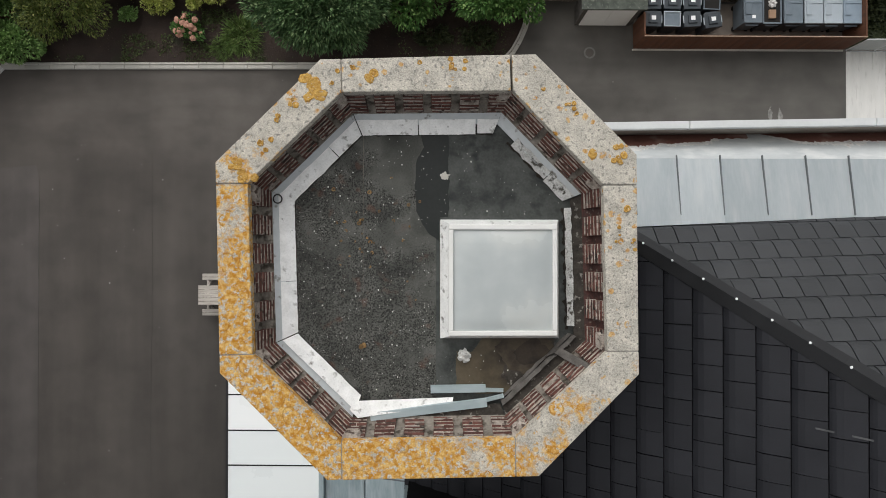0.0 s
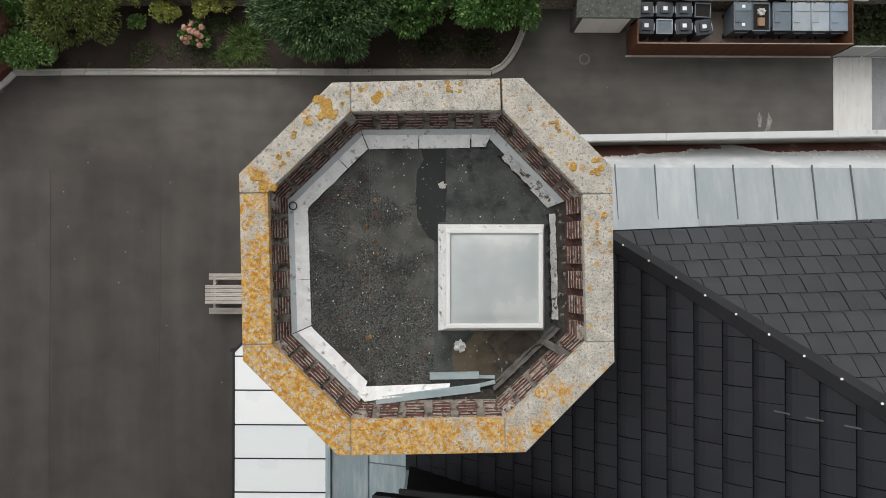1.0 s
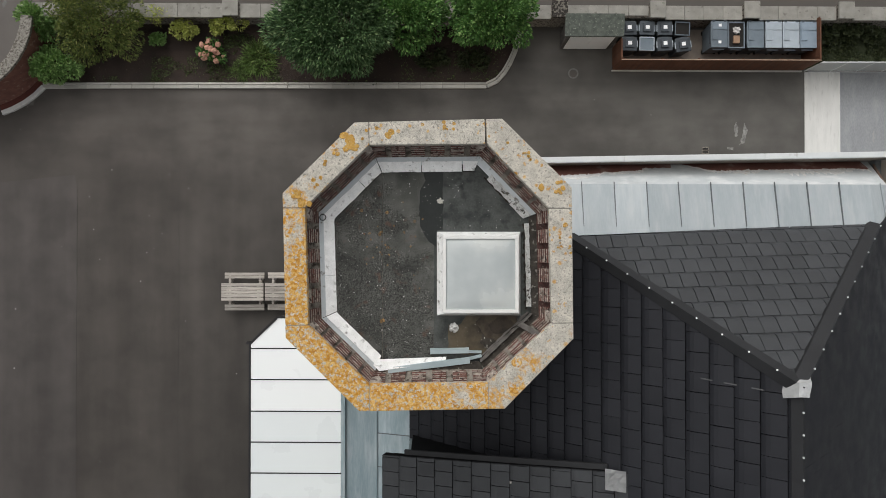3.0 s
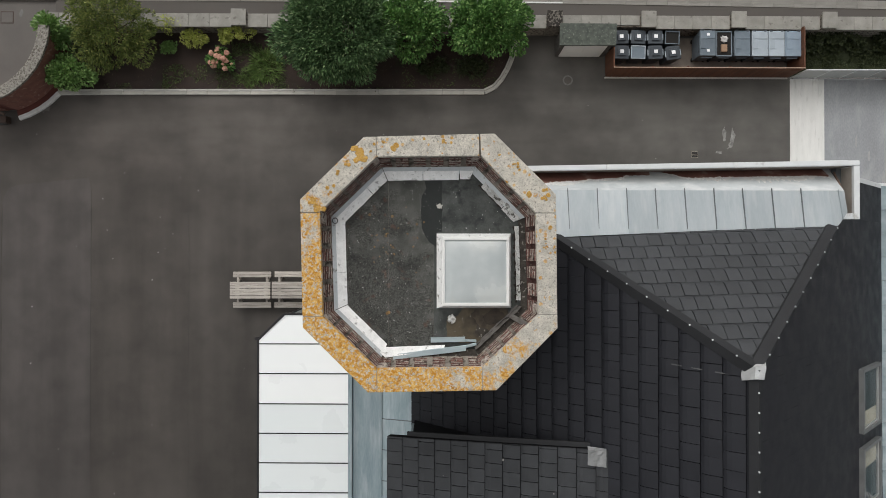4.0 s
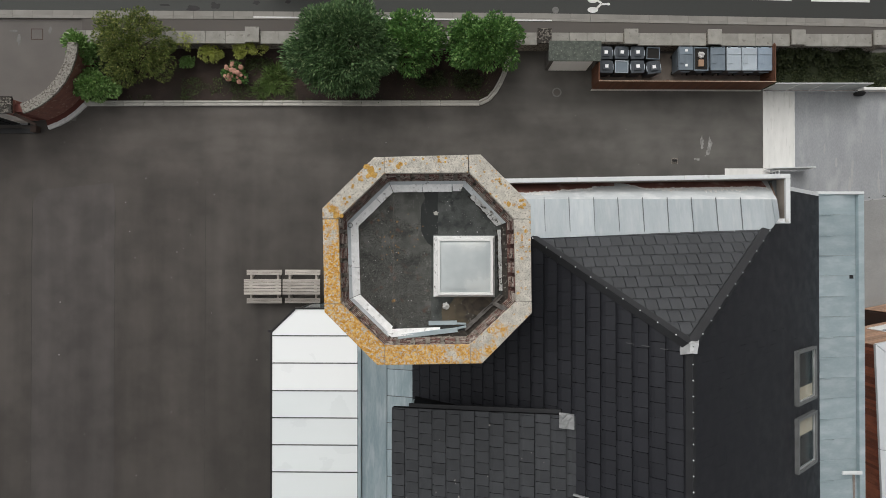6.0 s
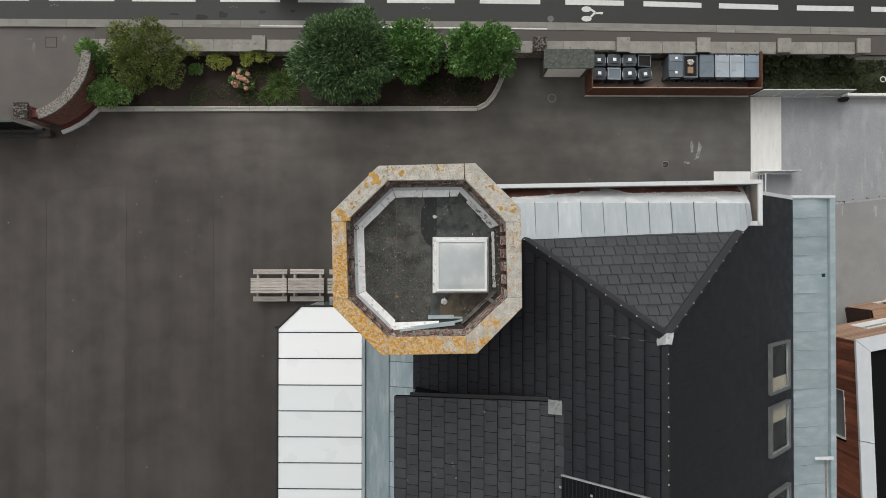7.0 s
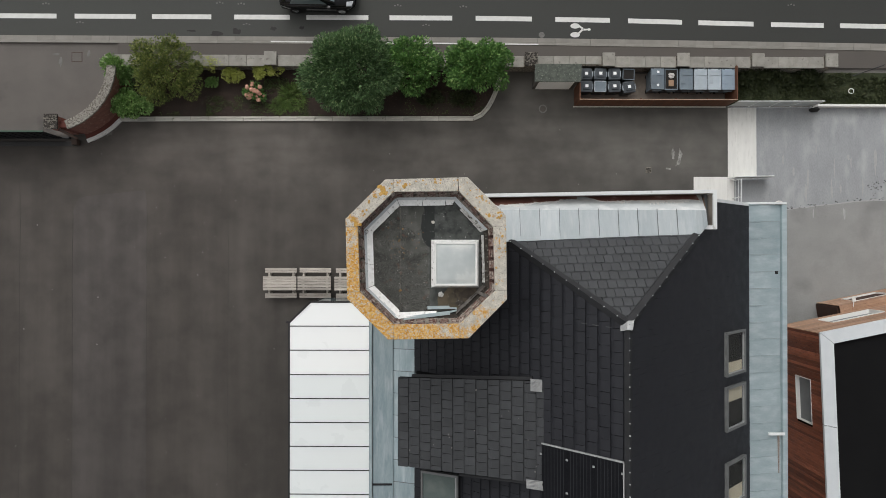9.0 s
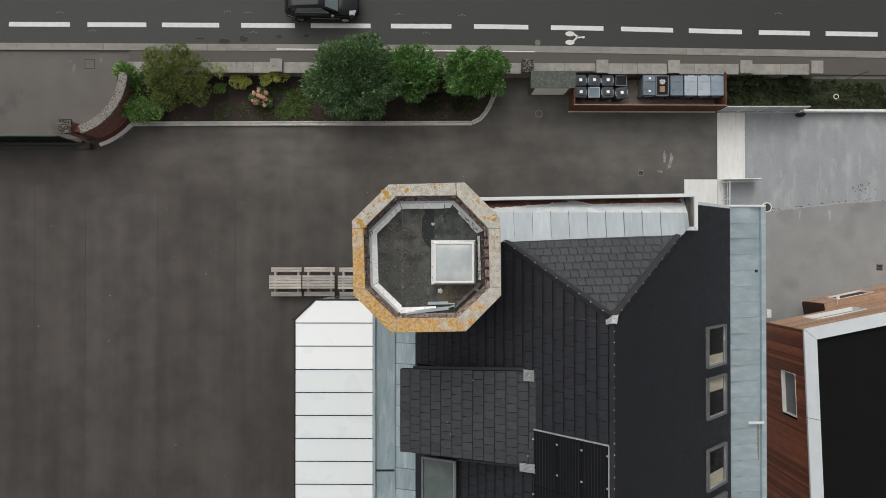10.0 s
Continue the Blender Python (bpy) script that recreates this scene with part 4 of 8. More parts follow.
# east box gutter
y = 1.72
while y > SOUTH:
    part("gutter_sheet", slab([(EAVE_E + 0.02, y, 14.02), (EAVE_E + 0.02, y - 0.555, 14.02), (11.775, y - 0.555, 13.83), (11.775, y, 13.83)], 0.02), M_ZINCD, bld)
    part("standing_seam", slab([(EAVE_E + 0.02, y, 14.05), (EAVE_E + 0.02, y - 0.02, 14.05), (11.05, y - 0.02, 13.97), (11.05, y, 13.97)], 0.03), M_ZINCD, bld)
    y -= 0.56
part("gutter_rim", bx(11.78, 11.94, SOUTH, 1.72, 13.80, 13.95, 0.01), M_ZINCD, bld)
part("gutter_rim", bx(EAVE_E, 11.93, 1.73, 1.80, 13.84, 13.97, 0.008), M_WHITEMETAL, bld)
part("overflow_hole", bx(11.58, 11.68, -0.6, -0.5, 13.86, 13.875), M_BLACK, bld)
part("gutter_bar", bx(11.27, 11.82, -5.95, -5.86, 13.96, 14.0), M_WHITEMETAL, bld)
part("rust_streak", slab([(11.64, -6.0, 13.862), (11.72, -6.0, 13.85), (11.71, -7.25, 13.85), (11.67, -7.25, 13.857)], 0.004), M_RUSTWASH, bld)

# west box gutter
part("gutter_bed", bx(-1.88, -1.22, SOUTH, -1.5, 13.70, 13.745), M_ZINCW, bld)
y = -1.6
while y > SOUTH:
    part("gutter_sheet", slab([(-1.20, y, 13.76), (-1.20, y - 0.73, 13.76), (EAVE_W + 0.02, y - 0.73, 14.02), (EAVE_W + 0.02, y, 14.02)], 0.02), M_ZINCW, bld)
    part("sheet_lap", slab([(-1.19, y + 0.006, 13.772), (-1.19, y - 0.014, 13.772), (EAVE_W + 0.02, y - 0.014, 14.032), (EAVE_W + 0.02, y + 0.006, 14.032)], 0.012), M_SEAMZ, bld)
    y -= 0.735
part("gutter_rim", bx(-1.98, -1.89, SOUTH, -1.5, 13.71, 13.86, 0.01), M_ZINCW, bld)
part("gutter_ridge", bx(-1.225, -1.195, SOUTH, -1.5, 13.74, 13.80), M_ZINCW, bld)
# black strip in place of the shaded gap next to the veranda
part("gutter_shadow_gap", bx(-2.005, -1.982, SOUTH, -1.5, 13.60, 13.72), M_BLACK, bld)
part("gutter_joint", bx(-1.88, -1.23, -7.62, -7.56, 13.746, 13.78), M_BLACK, bld)

# shed dormer
D0, D1 = 15.75, 17.28
dz = lambda x: D0 + (x + 0.90) * (D1 - D0) / 4.12
dorm = part("dormer_roof", slab([(-0.90, -6.25, D0), (3.22, -6.22, D1), (3.22, -3.42, D1), (-0.90, -3.62, D0)], 0.14), M_UNDER, bld, "anthracite flat tiles on a shed dormer")
tiles(dorm, (-0.90, 0, D0), (4.12, 0, D1 - D0), [(3.62, 0), (6.25, 0), (6.22, 4.42), (3.42, 4.42)], 0.260, 0.347, lift=0.036, lap=0.013, gap=0.012, material=M_TILELIT, nose=0.12, drop=0.036)
for yy in (-3.72, -6.10):
    part("dormer_cheek", slab([(-0.40, yy, dz(-0.40) - 0.15), (3.0, yy, dz(3.0) - 0.15), (3.0, yy, EZ(3.0) - 0.3), (-0.40, yy, EZ(-0.40) - 0.3)], 0.12), M_UNDER, bld)
part("dormer_front", bx(-0.46, -0.39, -6.12, -3.80, 13.9, 15.6), M_ZINCD, bld)
part("verge_flashing", slab([(-0.5, -3.52, dz(-0.5) - 0.10), (2.9, -3.33, dz(2.9) - 0.02), (2.9, -3.42, dz(2.9) - 0.02), (-0.5, -3.62, dz(-0.5) - 0.10)], 0.05), M_RIDGE, bld)
part("verge_flashing", slab([(0.9, -6.28, dz(0.9) - 0.02), (2.9, -6.24, dz(2.9) - 0.02), (2.9, -6.32, dz(2.9) - 0.02), (0.9, -6.36, dz(0.9) - 0.06)], 0.05), M_RIDGE, bld)


def crinkled(x0, x1, y0, y1, z, tilt, seed):
    """A small dressed sheet of lead."""
    bm = bmesh.new()
    g_ = [[bm.verts.new((x0 + (x1 - x0) * u / 6, y0 + (y1 - y0) * v / 6, z + tilt * (x1 - x0) * u / 6 + 0.025 * noise.noise(Vector((u * 1.1 + seed, v * 1.1, 0))))) for u in range(7)] for v in range(7)]
    for v in range(6):
        for u in range(6):
            bm.faces.new((g_[v][u], g_[v][u + 1], g_[v + 1][u + 1], g_[v + 1][u]))
    bmesh.ops.solidify(bm, geom=bm.faces[:], thickness=-0.008)
    return bm


part("lead_patch", crinkled(2.83, 3.13, -3.70, -3.36, dz(2.83) + 0.12, 0.45, 1), M_LEAD, bld, "pale dressed lead")
part("lead_patch", crinkled(2.72, 3.16, -6.40, -6.14, dz(2.72) + 0.10, 0.4, 5), M_LEAD, bld, "pale dressed lead")
part("mortar_smear", slab([(4.0, -1.72, EZ(4.0) + 0.066), (4.72, -1.78, EZ(4.72) + 0.066), (4.72, -1.80, EZ(4.72) + 0.066), (4.0, -1.74, EZ(4.0) + 0.066)], 0.004), M_SMEAR, bld)
bm = bmesh.new()
spots = random.Random(31)
for k in range(16):
    x, y, q = spots.uniform(-0.6, 3.0), spots.uniform(-6.0, -3.7), spots.uniform(0.008, 0.018)
    box(bm, x - q, x + q, y - q, y + q * 1.3, dz(x) + 0.030, dz(x) + 0.064)
single("dormer_droppings", bm, M_SPECK, "small pale droppings on the dormer tiles", "droppings", kind="stuff")

# ---- octagonal tower ----
OUT = [(-2.085, 0.985), (-2.04, -1.06), (-1.00, -2.10), (1.06, -2.07), (2.04, -1.08), (2.02, 1.07), (1.03, 2.05), (-1.07, 1.99)]
INN = [(-1.77, 0.78), (-1.72, -0.88), (-0.86, -1.72), (0.83, -1.70), (1.73, -0.86), (1.69, 0.77), (0.79, 1.69), (-0.86, 1.67)]
ZC, ZD = 18.47, 17.93
tower = thing("tower", (0, 0, 0), "octagonal brick tower with lichen-covered stone coping", "tower")


def scaled(poly, k):
    return [(x * k, y * k) for x, y in poly]


class Side:
    """One inner side of the octagon: s metres along it, d metres inwards of the coping's edge."""
    def __init__(self, i):
        self.a, self.b = Vector(INN[i]), Vector(INN[(i + 1) % 8])
        self.len = (self.b - self.a).length
        self.t = (self.b - self.a) / self.len
        self.n = Vector((-self.t.y, self.t.x))

    def at(self, s, d, z):
        p = self.a + self.t * s + self.n * d
        return Vector((p.x, p.y, z))

    def mat(self, s, d, z):
        m = Matrix(((self.t.x, self.n.x, 0), (self.t.y, self.n.y, 0), (0, 0, 1))).to_4x4()
        m.translation = self.at(s, d, z)
        return m


part("shaft", prism(scaled(OUT, 0.93), 0, 17.55), M_FACADE, tower)
core = part("deck_slab", prism(scaled(INN, 1.01), 17.56, ZD - 0.01), M_RENDER, tower)

# coping: four straight stones and four that turn the corners
rng = random.Random(4)
for i in range(8):
    j = (i + 1) % 8
    a, b, oa, ob_ = Vector(INN[i]), Vector(INN[j]), Vector(OUT[i]), Vector(OUT[j])

    def foot(p, k):
        u, v = Vector(OUT[k]), Vector(OUT[(k + 1) % 8])
        d = (v - u).normalized()
        return u + d * (p - u).dot(d)
    g = 0.004
    if i % 2 == 0:
        t = (b - a).normalized() * g
        loop = [a + t, foot(a, i) + t, foot(b, i) - t, b - t]
    else:
        h, k = (i - 1) % 8, j
        ta = (Vector(INN[i]) - Vector(INN[h])).normalized() * g
        tb = (Vector(INN[(j + 1) % 8]) - Vector(INN[j])).normalized() * g
        wide = 0.016 if i == 5 else 0.0
        loop = [a + ta, foot(a, h) + ta, oa, ob_, foot(b, k) - tb, b - tb * (1 + wide / g)]
        if i == 5:
            loop[4] = foot(b, k) - tb * 4
    dz_ = rng.uniform(-0.006, 0.006)
    bm = prism([(p.x, p.y) for p in loop], 18.355, ZC + dz_)
    bmesh.ops.bevel(bm, geom=[e for e in bm.edges], offset=0.012, segments=2, affect='EDGES', profile=0.6)
    part("coping_stone", bm, M_LICHEN, tower, "weathered stone crusted with orange lichen")
    # mortar in the joints; one is open
    if i % 2 == 0:
        for p, q in ((a, foot(a, i)), (b, foot(b, i))):
            if p == Vector(INN[6]):
                continue
            w_ = (b - a).normalized() * 0.0038
            r_ = (q - p).normalized() * 0.006
            part("joint_mortar", prism([((p + r_) - w_)[:], ((q - r_) - w_)[:], ((q - r_) + w_)[:], ((p + r_) + w_)[:]], 18.36, ZC - 0.009), M_JOINT, tower)

# lichen rosettes growing on the thinly covered stones
ros = random.Random(8)
for cx, cy, spread, count, rad in ((-1.14, 1.71, 0.10, 10, 0.062), (-0.57, 1.81, 0.045, 4, 0.046), (-0.91, 1.88, 0.01, 1, 0.03), (-0.79, 1.93, 0.04, 2, 0.026), (-0.95, 1.76, 0.02, 2, 0.026), (-0.11, 1.96, 0.01, 1, 0.024),
                                   (-1.33, 1.57, 0.03, 3, 0.030), (-1.50, 1.44, 0.07, 4, 0.025), (-1.61, 1.17, 0.07, 4, 0.034), (-1.90, 0.96, 0.05, 6, 0.038), (-1.82, 0.85, 0.04, 5, 0.043), (-1.71, 0.83, 0.01, 1, 0.04), (0.28, 1.92, 0.09, 7, 0.025),
                                   (1.10, 1.71, 0.01, 1, 0.033), (1.37, 1.52, 0.07, 5, 0.027), (1.58, 1.08, 0.01, 1, 0.045), (1.83, 1.06, 0.09, 6, 0.033), (1.90, 0.55, 0.03, 2, 0.033), (1.88, 0.25, 0.12, 6, 0.02)):
    for k in range(count):
        bm = bmesh.new()
        ox, oy, q = cx + ros.uniform(-spread, spread), cy + ros.uniform(-spread, spread), rad * ros.uniform(0.55, 1.15)
        seed = ros.uniform(0, 50)
        hollow = ros.random() < 0.35
        rings = []
        for f, z in ((1.0, -0.012), (0.97, 0.008), (0.72, 0.013), (0.42, 0.006 if hollow else 0.011), (0.16, 0.005 if hollow else 0.012)):
            ring = []
            for a in range(16):
                c_, s_ = math.cos(a * math.pi / 8), math.sin(a * math.pi / 8)
                w = 1 + 0.26 * noise.noise(Vector((c_ * 1.4 + seed, s_ * 1.4, 0))) + 0.12 * noise.noise(Vector((c_ * 4 + seed, s_ * 4, 2)))
                ring.append(bm.verts.new((ox + q * f * w * c_, oy + q * f * w * s_, ZC + z + 0.003 * noise.noise(Vector((c_ * f * 5 + seed, s_ * f * 5, 1))))))
            rings.append(ring)
        for u, v in zip(rings, rings[1:]):
            for a in range(16):
                bm.faces.new((u[a], u[(a + 1) % 16], v[(a + 1) % 16], v[a]))
        bm.faces.new(rings[-1])
        part("lichen_rosette", bm, M_ROSETTE, tower, "round orange lichen")

# inner parapet: battered brick piers with recesses between
BW, BH, BD = 0.196, 0.047, 0.075


def brick_mesh(w, seed):
    bm = bx(-w / 2, w / 2, -0.07, 0.0, 0, BH)
    r = random.Random(seed)
    for v in bm.verts:
        v.co += Vector((r.uniform(-0.006, 0.006), r.uniform(-0.007, 0.004), r.uniform(-0.003, 0.003)))
    me = bpy.data.meshes.new("brick")
    bm.to_mesh(me)
    bm.free()
    me.materials.append(M_BRICK)
    return me


LONG, SHORT = [brick_mesh(BW, k) for k in range(3)], [brick_mesh(BW * 0.48, k) for k in range(3, 6)]
ROWS_B = 7
for i in range(8):
    sd = Side(i)
    back = bmesh.new()
    solid(back, [sd.at(-0.12, -0.16, 17.58), sd.at(sd.len + 0.12, -0.16, 17.58), sd.at(sd.len + 0.02, 0.12, 17.58), sd.at(-0.02, 0.12, 17.58)],
          [sd.at(-0.12, -0.16, 18.35), sd.at(sd.len + 0.12, -0.16, 18.35), sd.at(sd.len + 0.02, -0.055, 18.35), sd.at(-0.02, -0.055, 18.35)])
    wall = part("parapet_side", back, M_BRICKD if i == 4 else M_RENDER, tower, "brick piers and weathered render under the coping")
    n_mid = 4 if i % 2 == 0 else 3
    gap = (sd.len - BW * (n_mid + 2) + 0.0) / (n_mid + 1)
    for k in range(n_mid + 2):
        mid = BW / 2 + k * (BW + gap)
        h0, h1 = mid - BW / 2, mid + BW / 2
        prof = [(-0.10, 17.96)]
        for r in range(ROWS_B):
            z0, d = 17.965 + r * 0.0545, 0.080 - r * 0.0185
            prof += [(d - 0.012, z0), (d - 0.012, z0 + BH - 0.003), (d + 0.006, z0 + BH - 0.003), (d + 0.006, z0 + 0.0535)]
        prof += [(-0.10, prof[-1][1])]
        pad = solid(bmesh.new(), [sd.at(h0, d, z) for d, z in prof], [sd.at(h1, d, z) for d, z in prof])
        bmesh.ops.recalc_face_normals(pad, faces=pad.faces[:])
        part("pier_mortar", pad, M_MORTAR, wall)
        for r in range(ROWS_B):
            z = 17.965 + r * 0.0545
            d = 0.092 - r * 0.0185
            lean = Matrix.Rotation(rng.uniform(-0.03, 0.03), 4, 'Z')
            if rng.random() < 0.04:
                continue
            if (r + k) % 2:
                ob = new("brick", LONG[rng.randrange(3)])
                ob.parent = wall
                ob.matrix_local = sd.mat(mid + rng.uniform(-0.006, 0.006), d + rng.uniform(-0.005, 0.006), z) @ lean
            else:
                for q in (-1, 1):
                    ob = new("brick", SHORT[rng.randrange(3)])
                    ob.parent = wall
                    ob.matrix_local = sd.mat(mid + q * BW * 0.26, d + rng.uniform(-0.006, 0.006), z) @ lean
    # mortar haunch at the corner
    hb = bmesh.new()
    w_ = 0.10 if i in (0, 3, 2, 4) else 0.05
    solid(hb, [sd.at(-0.05, -0.05, 18.22), sd.at(w_ + 0.10, -0.04, 18.22), sd.at(w_ + 0.06, 0.05, 18.22), sd.at(0.02, 0.05, 18.22)],
          [sd.at(-0.05, -0.05, 18.35), sd.at(w_ + 0.08, -0.04, 18.35), sd.at(w_ + 0.02, 0.02, 18.33), sd.at(0.0, 0.02, 18.33)])
    part("mortar_haunch", hb, M_MORTAR, wall)
    part("ledge", slab([sd.at(-0.01, -0.03, 18.06), sd.at(sd.len + 0.01, -0.03, 18.06), sd.at(sd.len - 0.04, 0.102, 17.988), sd.at(0.04, 0.102, 17.988)], 0.02), M_BRICKD if i == 4 else M_RENDER, wall)
    # grey upstand
    part("upstand", slab([sd.at(0.044, 0.10, 17.985), sd.at(sd.len - 0.044, 0.10, 17.985), sd.at(sd.len - 0.092, 0.215, 17.975), sd.at(0.092, 0.215, 17.975)], 0.03), M_GREYFLASH if i not in (2, 3, 4) else M_SILT, wall)


def flash(sd, s0, s1, d0, d1, z0, z1, material=None, seed=0, rough=0.002, name="flashing"):
    """A strip of flashing with a slightly ragged inner edge."""
    r = random.Random(seed)
    n = max(2, int((s1 - s0) / 0.06))
    bm = bmesh.new()
    lo, hi = [], []
    for k in range(n + 1):
        e0, e1 = (d0 * 0.414 + 0.003, d1 * 0.414 + 0.003) if s0 < 0.17 else (s0, s0), (sd.len - d0 * 0.414 - 0.003, sd.len - d1 * 0.414 - 0.003) if s1 > sd.len - 0.15 else (s1, s1)
        s, s_in = e0[0] + (e1[0] - e0[0]) * k / n, e0[1] + (e1[1] - e0[1]) * k / n
        lo.append(sd.at(s, d0 + r.uniform(-rough, rough), z0))
        hi.append(sd.at(s_in, d1 + r.uniform(-rough, rough), z1))
    top = [bm.verts.new(p) for p in lo + hi]
    bot = [bm.verts.new(p - Vector((0, 0, 0.03))) for p in lo + hi]
    m = n + 1
    for k in range(n):
        bm.faces.new((top[k], top[k + 1], top[m + k + 1], top[m + k]))
        bm.faces.new((bot[k + 1], bot[k], bot[m + k], bot[m + k + 1]))
        bm.faces.new((top[k + 1], top[k], bot[k], bot[k + 1]))
        bm.faces.new((top[m + k], top[m + k + 1], bot[m + k + 1], bot[m + k]))
    for k in (0, n):
        f = (top[k], top[m + k], bot[m + k], bot[k])
        bm.faces.new(f if k == 0 else f[::-1])
    return part(name, bm, material or M_FLASH, tower)


S = [Side(i) for i in range(8)]
flash(S[0], 0.16, 0.98, 0.172, 0.325, 18.005, 17.945, seed=1)
flash(S[0], 0.985, S[0].len - 0.13, 0.172, 0.325, 18.008, 17.945, seed=2)
flash(S[1], 0.13, 0.34, 0.172, 0.315, 18.01, 17.945, seed=3)
flash(S[1], 0.34, S[1].len - 0.12, 0.172, 0.315, 18.004, 17.945, seed=4)
bm = slab([(-0.79, -1.45, 17.985), (-0.85, -1.53, 18.01), (-0.76, -1.615, 18.035), (-0.30, -1.555, 18.02), (0.23, -1.462, 17.995), (0.24, -1.415, 17.975)], 0.02)
part("flashing", bm, M_FLASH, tower, "broken whitened flashing tapering to an end")
flash(S[3], 0.14, S[3].len - 0.10, 0.20, 0.235, 18.03, 17.99, M_BOARD, 6, 0.006)
flash(S[3], 0.16, S[3].len - 0.12, 0.245, 0.27, 17.975, 17.95, M_BOARD, 7, 0.008)
flash(S[4], 0.20, S[4].len - 0.18, 0.215, 0.275, 18.0, 17.95, M_FLASHG, 8, 0.007)
flash(S[5], 0.13, 0.42, 0.172, 0.285, 18.01, 17.945, M_FLASHG, 9, 0.004)
flash(S[5], 0.43, 0.93, 0.168, 0.268, 18.0, 17.945, M_FLASHG, 10, 0.011)
flash(S[6], 0.12, 0.30, 0.172, 0.31, 18.0, 17.945, seed=11, rough=0.004)
flash(S[6], 0.32, 0.92, 0.172, 0.32, 18.004, 17.945, seed=12)
flash(S[6], 0.93, S[6].len - 0.12, 0.172, 0.32, 18.008, 17.945, seed=13, rough=0.004)
flash(S[7], 0.12, 0.46, 0.172, 0.315, 18.006, 17.945, seed=14)
flash(S[7], 0.47, S[7].len - 0.14, 0.172, 0.32, 18.002, 17.945, seed=15, rough=0.004)

# felt on the deck
DECK = scaled(INN, 0.985)
deck_clip = inside_of(DECK)


def felt(poly, z, material, label):
    for f in deck_clip:
        poly = clip(poly, f)
    part("felt_sheet", prism(poly, z - 0.008, z), material, tower, label)


felt([(-2, -2), (-0.72, -2), (-0.72, 2), (-2, 2)], ZD, M_GRANULE, "mineral roofing felt with dark granules")
felt([(-0.715, -2), (0.055, -2), (0.055, 2), (-0.715, 2)], ZD + 0.003, M_GRANULE, "mineral roofing felt with dark granules")
felt([(0.055, -2), (0.17, -2), (0.17, 2), (0.055, 2)], ZD + 0.006, M_WETFELT, "narrow overlap of roofing felt")
felt([(0.17, -2), (2, -2), (2, 2), (0.17, 2)], ZD + 0.003, M_WETFELT, "smooth dark damp roofing felt")


def blob(cx, cy, rx, ry, z, material, name, label, seed, n=40, wob=0.2):
    poly = []
    for k in range(n):
        a = 2 * math.pi * k / n
        f = 1 + wob * noise.noise(Vector((math.cos(a) * 1.3 + seed, math.sin(a) * 1.3, seed * 0.7))) + 0.3 * wob * noise.noise(Vector((math.cos(a) * 5, math.sin(a) * 5 + seed, 0)))
        poly.append((cx + rx * f * math.cos(a), cy + ry * f * math.sin(a)))
    return single(name, prism(poly, z - 0.003, z), material, label, "stain") if name else prism(poly, z - 0.003, z)


def ragged(pts, z, amp, seed):
    """A thin patch with a wandering outline through a few points."""
    loop = []
    for k, p in enumerate(pts):
        a, b = Vector(p), Vector(pts[(k + 1) % len(pts)])
        n = max(2, int((b - a).length / 0.03))
        out = Vector((-(b - a).y, (b - a).x)).normalized()
        for q in range(n):
            u = a.lerp(b, q / n)
            loop.append(u + out * amp * (noise.noise(Vector((u.x * 6, u.y * 6, seed))) + 0.5 * noise.noise(Vector((u.x * 19, u.y * 19, seed)))))
    return prism([(p.x, p.y) for p in loop], z - 0.003, z)


bm = ragged([(0.19, 1.42), (-0.13, 1.42), (-0.07, 1.23), (-0.15, 1.09), (-0.17, 0.82), (-0.15, 0.55), (-0.09, 0.41), (-0.01, 0.30), (0.095, 0.22), (0.10, 0.49), (0.19, 0.49)], ZD + 0.0095, 0.022, 3.1)
part("damp_patch", bm, M_DAMP, tower, "dark damp patch with an irregular edge")
bm = ragged([(0.27, -0.93), (0.42, -0.95), (0.56, -0.80), (1.30, -0.80), (1.28, -0.98), (0.88, -1.40), (0.27, -1.36)], ZD + 0.010, 0.03, 5.7)
part("silt_patch", bm, M_PUDDLE, tower, "brown silt left by standing water")
for k, (q, shade) in enumerate(((1.0, M_SILTB), (0.66, M_SILTC))):
    bm = blob(1.03 + 0.03 * k, -0.97 + 0.02 * k, 0.27 * q, 0.20 * q, ZD + 0.0168 + 0.0026 * k, shade, "", "", 3.3 + k, wob=0.4)
    part("silt_patch", bm, shade, tower, "dark wet silt in the lowest hollow")
